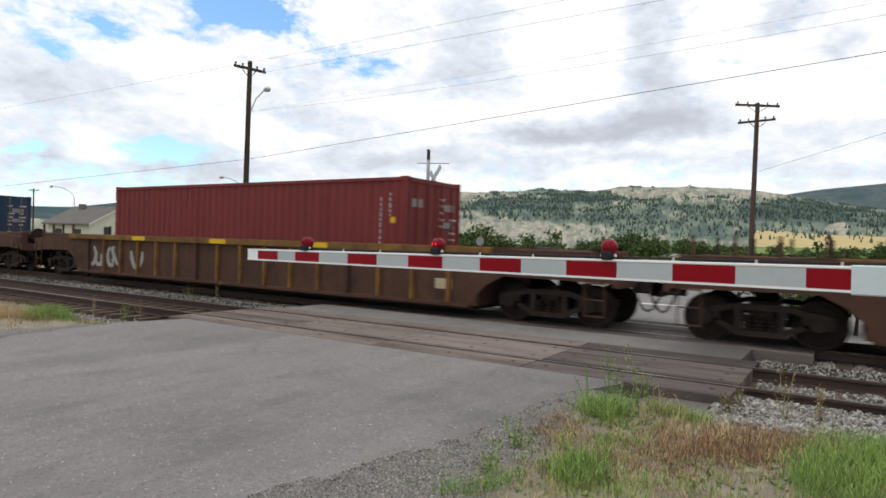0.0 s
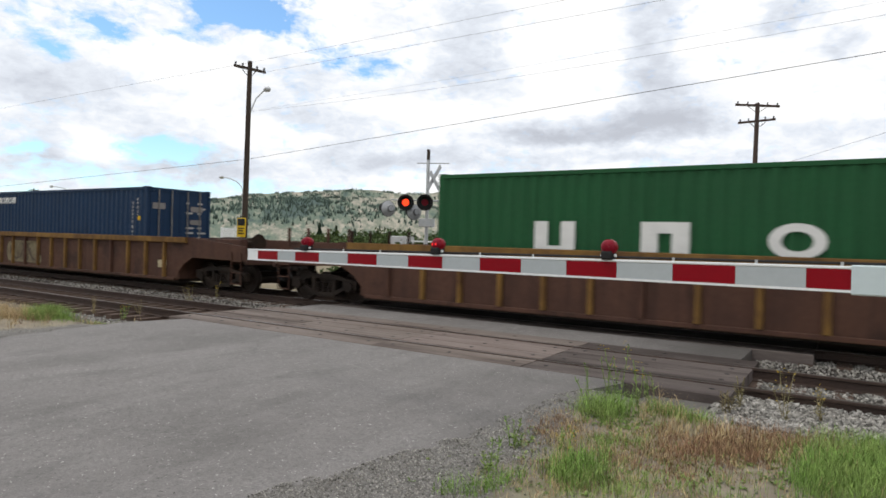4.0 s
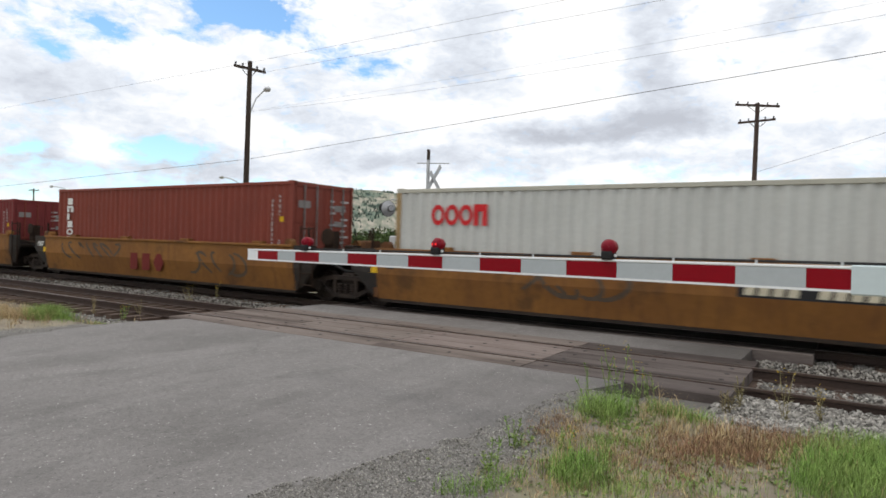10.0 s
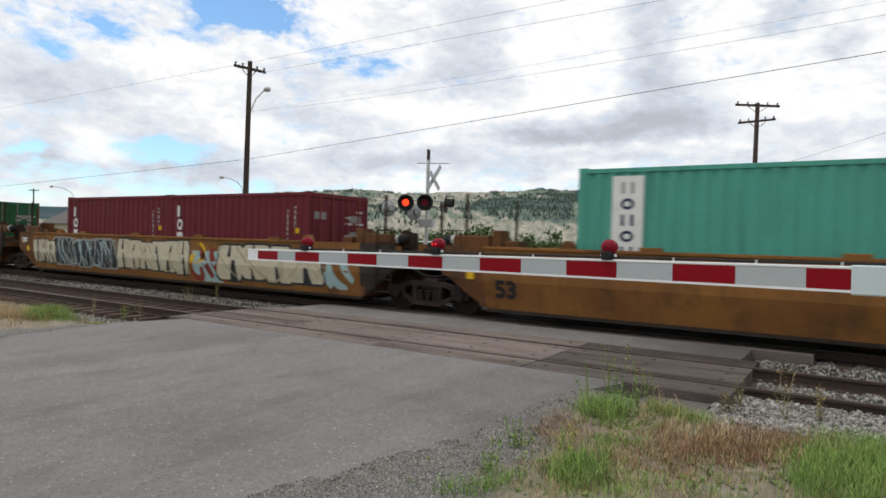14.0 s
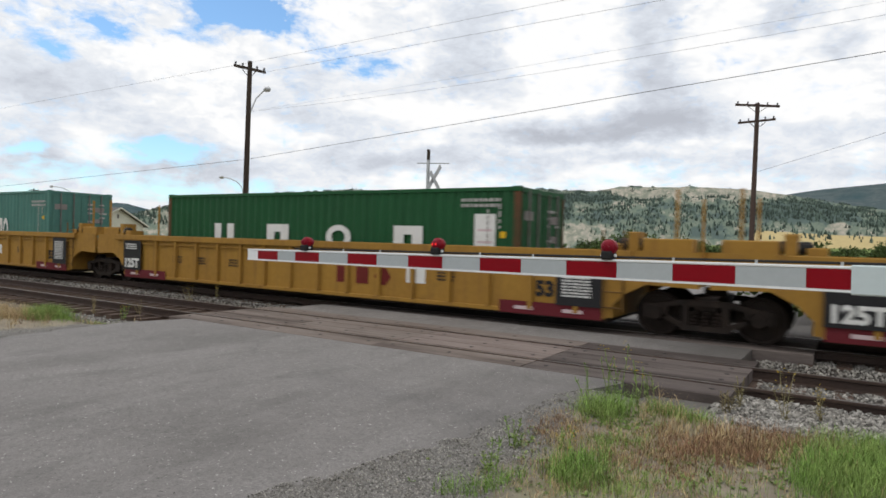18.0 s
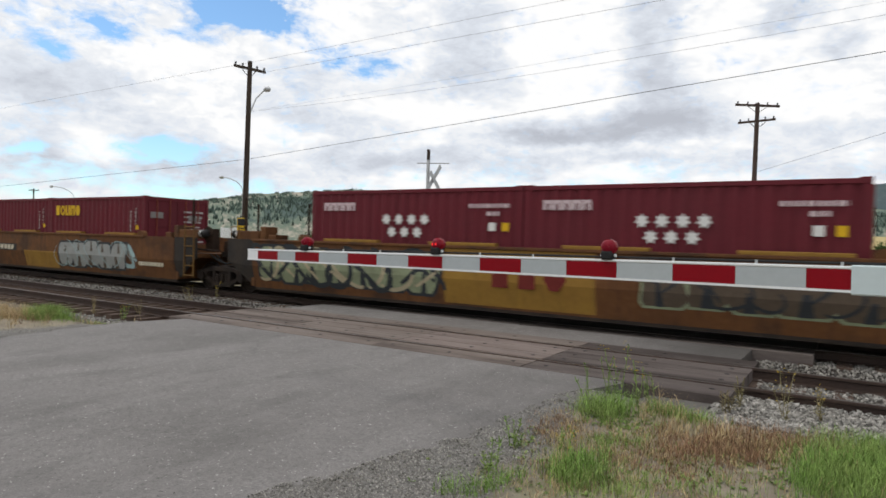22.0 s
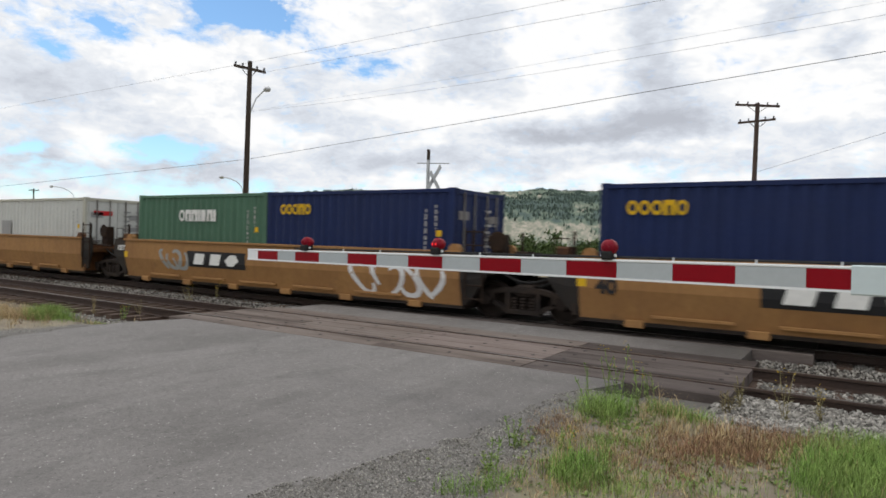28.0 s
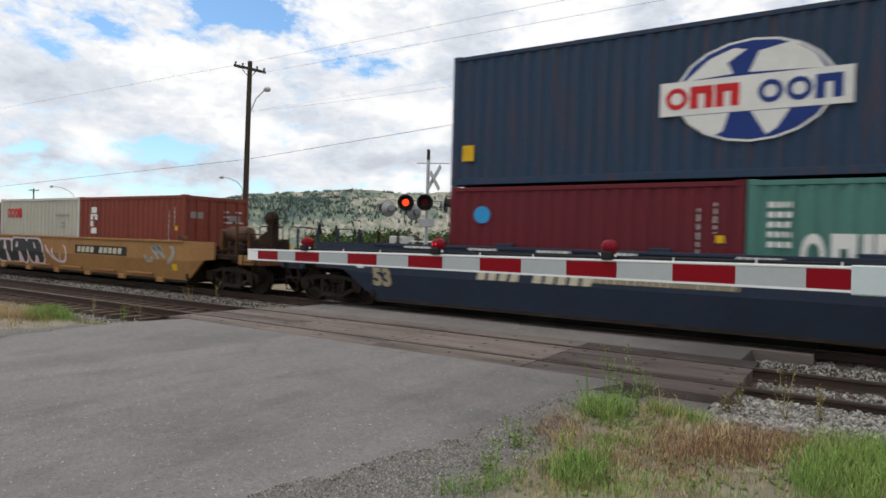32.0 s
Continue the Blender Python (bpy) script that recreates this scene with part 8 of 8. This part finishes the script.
def woods(name, label, count, seed, mat, a0, a1, r0, r1, size, keep):
    """Far pines as small tapering clumps on the slopes."""
    rng = np.random.default_rng(seed)
    V, F, n, made = [], [], 0, 0
    while made < count:
        az, r = rng.uniform(a0, a1), r0 + (r1 - r0) * rng.uniform() ** 0.8
        x, y = r * math.sin(radians(az)), r * math.cos(radians(az))
        z, h = terrain(r, az, NEAR_RIDGE, 620, 2400), rng.uniform(*size)
        up = math.degrees(math.atan2(z - 1.66, r))
        wood = 0.75 * forested(az + 1.5 * noise.noise((az * 0.6, up * 2.0, 5.0)), up + 0.35 * noise.noise((az * 0.7, up * 2.0, 7.0)))
        wood += 0.75 * noise.fractal((az * 0.8, up * 2.2, 1.0), 0.9, 2.1, 4) + 0.45 * noise.noise((az * 3.0, up * 6.0, 2.0))
        if wood + 0.22 * max(0, 2.2 - up) < keep - rng.uniform(0, 0.45):
            made += 0.05
            continue
        made += 1
        w = h * rng.uniform(0.16, 0.27)
        k = np.arange(5) * 2 * np.pi / 5 + rng.uniform(0, 6)
        jig = rng.uniform(0.7, 1.25, 5)
        lo = np.stack([x + w * jig * np.cos(k), y + w * jig * np.sin(k), np.full(5, z + h * 0.10)], 1)
        mid = np.stack([x + 0.72 * w * jig[::-1] * np.cos(k + 0.5), y + 0.72 * w * jig[::-1] * np.sin(k + 0.5), np.full(5, z + h * 0.5)], 1)
        V.append(np.concatenate([lo, mid, [[x, y, z + h]]]))
        for i in range(5):
            j = (i + 1) % 5
            F += [(n + i, n + j, n + 5 + j, n + 5 + i), (n + 5 + i, n + 5 + j, n + 10)]
        n += 11
    me = bpy.data.meshes.new(name)
    me.from_pydata(np.concatenate(V).tolist(), [], F)
    me.materials.append(M[mat])
    tagged(new(name, me), label, "woods", kind="stuff")


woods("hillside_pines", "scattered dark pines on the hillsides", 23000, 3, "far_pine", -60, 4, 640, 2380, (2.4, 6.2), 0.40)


def leafy(name, leaves, spread, size, seed, conifer=False):
    """A crown of many small leaf clumps with gaps."""
    rng = np.random.default_rng(seed)
    V, F = [], []
    centres = rng.normal(size=(9, 3)) * np.array([spread[0], spread[1], spread[2]]) * 0.5
    for k in range(leaves):
        if conifer:
            t = rng.uniform(0, 1) ** 0.8
            a = rng.uniform(0, 6.28)
            rr = spread[0] * (1 - t) * rng.uniform(0.4, 1.0)
            c = np.array([rr * math.cos(a), rr * math.sin(a), spread[2] * t - rr * 0.25])
        else:
            c = centres[rng.integers(0, 9)] + rng.normal(size=3) * np.array(spread) * 0.28
        q = np.linalg.qr(rng.normal(size=(3, 3)))[0] * size * rng.uniform(0.6, 1.4)
        V += [c - q[0], c + q[1] * 0.6, c + q[0], c - q[1] * 0.6]
        F.append((4 * k, 4 * k + 1, 4 * k + 2, 4 * k + 3))
    V = np.array(V)
    return V.tolist(), F


bush_shapes = [leafy("crown", 900, (2.2, 2.2, 1.4), 0.24, s) for s in (1, 2, 3)]
bushes = []
for k, (v, f) in enumerate(bush_shapes):
    b = thing("bush", "dense green roadside bush", "bush", (-60 - 8 * k, 90, -1), group="bushes beyond the tracks")
    part("trunk", [tube((0, 0, 0), (0.1, 0, 1.9), 0.12, 7, 0.05), tube((0.05, 0, 1.0), (0.9, 0.2, 2.2), 0.06, 6, 0.03), tube((0.05, 0, 1.1), (-0.8, -0.3, 2.3), 0.06, 6, 0.03)], "wood_pole_light", b)
    part("crown", [([(x, y, z + 2.3) for x, y, z in v], f)], "leaf", b)
    bushes.append(b)
rng = random.Random(11)
for k in range(64):
    az = -44 + 47 * k / 63 + rng.uniform(-0.8, 0.8)
    r = rng.uniform(75, 130) if az < -15 else rng.uniform(110, 210)
    s = rng.uniform(0.62, 1.0) * (1.3 if -34 < az < -28 or -17 < az < -7 else 1)
    src = bushes[k % 3]
    src.scale = (s, s, s * rng.uniform(0.8, 1.2))
    copy_thing(src, pose(r * math.sin(radians(az)), r * math.cos(radians(az)), -1.1, 0, 0, rng.uniform(0, 360)))
    src.scale = (1, 1, 1)
for x, y, s in ((0.2, 18.2, 0.42), (-0.6, 19.6, 0.5), (-13.5, 19.5, 0.40), (-14.6, 21.5, 0.5), (-15.5, 18.5, 0.35)):
    bushes[0].scale = (s, s, s)
    copy_thing(bushes[0], pose(x, y, -0.35, 0, 0, 90 * x))
    bushes[0].scale = (1, 1, 1)
cv, cf = leafy("crown", 900, (1.6, 1.6, 6.5), 0.28, 9, True)
for k, (x, y, s) in enumerate(((-76.5, 80, 0.75), (-74.5, 82, 0.7), (-72.0, 84, 0.62), (-108, 60, 0.7))):
    c = thing("conifer", "dark young conifer beyond the tracks", "tree", (x, y, -1.1), group="conifers")
    c.scale = (s, s, s)
    part("trunk", [tube((0, 0, 0), (0, 0, 6.3), 0.14, 7, 0.03)], "wood_pole_light", c)
    part("crown", [([(a, b2, z + 0.6) for a, b2, z in cv], cf)], "pine", c)


# ---------------------------------------------------------------- grass and weeds beside the crossing
def blades(name, label, patches, seed, mat):
    """Grass: bent tapering blades in clumps. A patch is (x, y, spread x, spread y, count, least height, most height)."""
    rng = np.random.default_rng(seed)
    V, F, n = [], [], 0
    for x, y, sx, sy, count, h0, h1 in patches:
        tufts = rng.normal(size=(max(count // 14, 1), 2)) * (sx * 0.5, sy * 0.5) + (x, y)
        for _ in range(count):
            p = tufts[rng.integers(0, len(tufts))] + rng.normal(size=2) * 0.045
            if rim(LEFT_EDGE, p[1]) - 0.03 < p[0] < rim(RIGHT_EDGE, p[1]) + 0.04 or p[1] > 7.7:
                continue
            a, h, lean = rng.uniform(0, 6.28), rng.uniform(h0, h1), rng.uniform(0.08, 1.0)
            w = rng.uniform(0.0011, 0.0030)
            d = np.array([math.cos(a), math.sin(a)])
            s = np.array([-d[1], d[0]]) * w
            pts = []
            z0 = verge_height(p[0], p[1]) - 0.012
            for t, ww in ((0, 1.0), (0.45, 0.85), (0.8, 0.5), (1.0, 0.05)):
                c = p + d * h * lean * t * t
                z = z0 + h * t * (1 - 0.25 * lean * t)
                pts += [(c[0] + s[0] * ww, c[1] + s[1] * ww, z), (c[0] - s[0] * ww, c[1] - s[1] * ww, z)]
            V += pts
            F += [(n, n + 2, n + 3, n + 1), (n + 2, n + 4, n + 5, n + 3), (n + 4, n + 6, n + 7, n + 5)]
            n += 8
    me = bpy.data.meshes.new(name)
    me.from_pydata(V, [], F)
    me.materials.append(M[mat])
    tagged(new(name, me), label, "grass", kind="stuff")


blades("green_grass", "green grass in tufts beside the crossing", [
    (0.25, 6.05, 0.50, 0.80, 9500, 0.06, 0.20), (-0.02, 5.50, 0.30, 0.50, 2600, 0.05, 0.17), (-1.70, 4.55, 0.22, 0.34, 1000, 0.06, 0.23), (-1.45, 4.40, 0.30, 0.30, 500, 0.04, 0.14), (-2.10, 4.00, 0.18, 0.30, 260, 0.05, 0.17),
    (-2.22, 3.72, 0.16, 0.16, 160, 0.04, 0.14), (-2.05, 6.30, 0.26, 0.36, 1100, 0.07, 0.28), (-1.40, 6.62, 0.36, 0.14, 900, 0.05, 0.17), (-1.2, 5.2, 0.9, 0.9, 1100, 0.02, 0.08), (-1.6, 5.5, 0.25, 0.35, 350, 0.05, 0.15),
    (-12.95, 6.15, 0.50, 0.34, 2400, 0.10, 0.36), (-13.6, 6.6, 0.6, 0.4, 400, 0.1, 0.26), (-12.1, 6.95, 0.6, 0.25, 900, 0.05, 0.16), (-0.7, 4.6, 0.5, 0.4, 420, 0.04, 0.14)], 21, "grass")
blades("dry_grass", "dry straw-coloured grass beside the crossing", [
    (-1.3, 5.4, 0.8, 1.2, 4200, 0.02, 0.09), (-0.7, 6.0, 0.7, 0.5, 1900, 0.03, 0.13), (-2.1, 5.6, 0.3, 1.0, 900, 0.02, 0.10), (0.2, 5.8, 0.9, 1.1, 450, 0.05, 0.17), (-1.5, 6.5, 0.5, 0.3, 350, 0.06, 0.20), (-1.6, 4.4, 0.6, 0.7, 1100, 0.02, 0.09),
    (-1.8, 4.3, 0.5, 0.6, 40, 0.20, 0.42), (-1.0, 5.8, 0.9, 0.7, 60, 0.16, 0.34), (-1.35, 7.2, 0.4, 0.3, 40, 0.15, 0.34),
    (-14.0, 5.5, 1.4, 0.9, 3400, 0.10, 0.35), (-12.4, 6.8, 0.8, 0.3, 500, 0.04, 0.14), (-16.5, 6.3, 1.6, 0.8, 1600, 0.10, 0.3)], 22, "straw")
blades("brown_grass", "withered brown grass beside the crossing", [
    (-0.85, 5.9, 0.50, 0.55, 2600, 0.03, 0.15), (-1.0, 5.3, 0.5, 0.8, 1900, 0.02, 0.10), (-1.6, 5.2, 0.6, 1.0, 1500, 0.02, 0.08), (-2.25, 5.4, 0.22, 0.7, 500, 0.02, 0.10), (-0.3, 6.4, 0.5, 0.3, 900, 0.05, 0.18), (-13.4, 6.0, 1.0, 0.8, 800, 0.08, 0.25)], 23, "withered")


def ground_leaves(name, label, patches, seed):
    """Small broad leaves lying close to the soil, in rosettes."""
    rng = np.random.default_rng(seed)
    V, F, n = [], [], 0
    for x, y, sx, sy, count in patches:
        for _ in range(count):
            p = rng.normal(size=2) * (sx, sy) * 0.5 + (x, y)
            if p[0] < rim(RIGHT_EDGE, p[1]) + 0.1 or p[1] > 7.4:
                continue
            z, r = verge_height(p[0], p[1]), rng.uniform(0.010, 0.036)
            for k in range(rng.integers(4, 8)):
                a, up = rng.uniform(0, 6.28), rng.uniform(0.1, 0.9)
                d, s = np.array([math.cos(a), math.sin(a)]), np.array([-math.sin(a), math.cos(a)]) * r * 0.28
                q = [p, p + d * r * 0.6 + s, p + d * r, p + d * r * 0.6 - s]
                V += [(c[0], c[1], z + h * r * up) for c, h in zip(q, (0.0, 0.7, 0.9, 0.7))]
                F.append((n, n + 1, n + 2, n + 3))
                n += 4
    me = bpy.data.meshes.new(name)
    me.from_pydata(V, [], F)
    me.materials.append(M["weed"])
    tagged(new(name, me), label, "weeds", kind="stuff")


ground_leaves("low_weeds", "low leafy weeds scattered over the dry earth", [(-1.2, 5.0, 0.9, 1.0, 240), (-1.85, 6.2, 0.4, 0.4, 260), (-2.1, 4.6, 0.5, 1.0, 120), (-0.4, 5.8, 0.9, 0.8, 350)], 31)


def weed(x, y, h, seed, flowers, dry=False):
    """A tall branching weed with small leaves and yellow flower heads."""
    rng = random.Random(seed)
    w = thing("weed", "tall thin roadside weed with yellow flowers" if flowers else "dry brownish trackside weed" if dry else "leafy green roadside weed", "weed", (x, y, -0.1), group="weeds")
    leaves, heads = [], []
    green = "dry_weed" if dry else "weed"
    for k in range(rng.randint(3, 5)):
        p, d = Vector((rng.uniform(-0.05, 0.05), rng.uniform(-0.05, 0.05), 0)), Vector((rng.uniform(-0.22, 0.22), rng.uniform(-0.22, 0.22), 1)).normalized()
        l, way = h * rng.uniform(0.6, 1.0), [p]
        for i in range(5):
            q = p + d * l / 5
            way.append(q)
            for _ in range(5):
                a = rng.uniform(0, 6.28)
                c = p.lerp(q, rng.random())
                o = Vector((math.cos(a), math.sin(a), rng.uniform(0.1, 0.8))) * rng.uniform(0.03, 0.075) * (1.3 - 0.18 * i)
                s = o.cross(Vector((0, 0, 1))).normalized() * 0.008
                leaves.append(([tuple(c), tuple(c + o * 0.5 + s), tuple(c + o), tuple(c + o * 0.5 - s)], [(0, 1, 2, 3)]))
            p = q
            d = (d + Vector((rng.uniform(-0.15, 0.15), rng.uniform(-0.15, 0.15), 0))).normalized()
        part("stem", [cable(way, 0.0035, 5)], green, w)
        for _ in range(5):
            heads.append(lathe([(0.003, -0.003), (0.006, 0.0), (0.003, 0.004)], tuple(p + Vector((rng.uniform(-0.05, 0.05), rng.uniform(-0.05, 0.05), rng.uniform(-0.12, 0.04)))), "z", 6))
    lv = part("leaves", leaves, green, w)
    lv["kind"] = "stuff"
    if flowers:
        fl = part("flower_heads", heads, "flower", w)
        fl["kind"] = "stuff"


for k, (x, y, h, fl) in enumerate(((-1.98, 6.55, 0.78, True), (-1.86, 6.75, 0.62, True), (-2.12, 6.7, 0.60, False), (-2.25, 6.45, 0.55, False), (-1.72, 6.9, 0.45, False), (-0.5, 7.55, 0.55, True), (-0.15, 7.7, 0.4, True),
                                    (-1.05, 7.45, 0.32, False), (-0.98, 7.85, 0.38, False), (-2.28, 4.75, 0.36, False), (-2.2, 4.2, 0.32, False), (-1.95, 5.0, 0.3, True), (-1.45, 4.55, 0.3, False),
                                    (-14.5, 10.35, 0.5, False), (-15.0, 11.6, 0.5, True), (-14.2, 10.2, 0.45, True), (-12.9, 8.0, 0.4, False), (-12.3, 7.3, 0.35, True), (-13.6, 7.4, 0.4, False))):
    weed(x, y, h, 200 + k, fl, x < -13 or y > 7.4)


# ---------------------------------------------------------------- movement
def motions():
    """The whole train rolls past towards -x; its axles turn with it while they are before the camera."""
    for ob, start in rolling:
        walk(ob, [(t, pose(start + s, FAR, ob.location.z)) for t, s in TRAVEL])
    for ob, start, a in wheelsets:
        seen = [k / FPS for k in range(0, 32 * FPS + 1) if -38 < start + travelled(k / FPS) < 5]
        if not seen:
            seen = [0.0, 32.0]
        turn = lambda t: pose(a, 0, WHEEL_R, 0, math.degrees((travelled(t) - travelled(seen[0])) / WHEEL_R) % 360, 0)
        rows = [(t, turn(t)) for t in seen] if len(seen) > 2 else [(0.0, pose(a, 0, WHEEL_R)), (32.0, pose(a, 0, WHEEL_R))]
        if rows[0][0] > 0:
            rows.insert(0, (0.0, rows[0][1]))
        if rows[-1][0] < 32:
            rows.append((32.0, rows[-1][1]))
        walk(ob, rows)


motions()
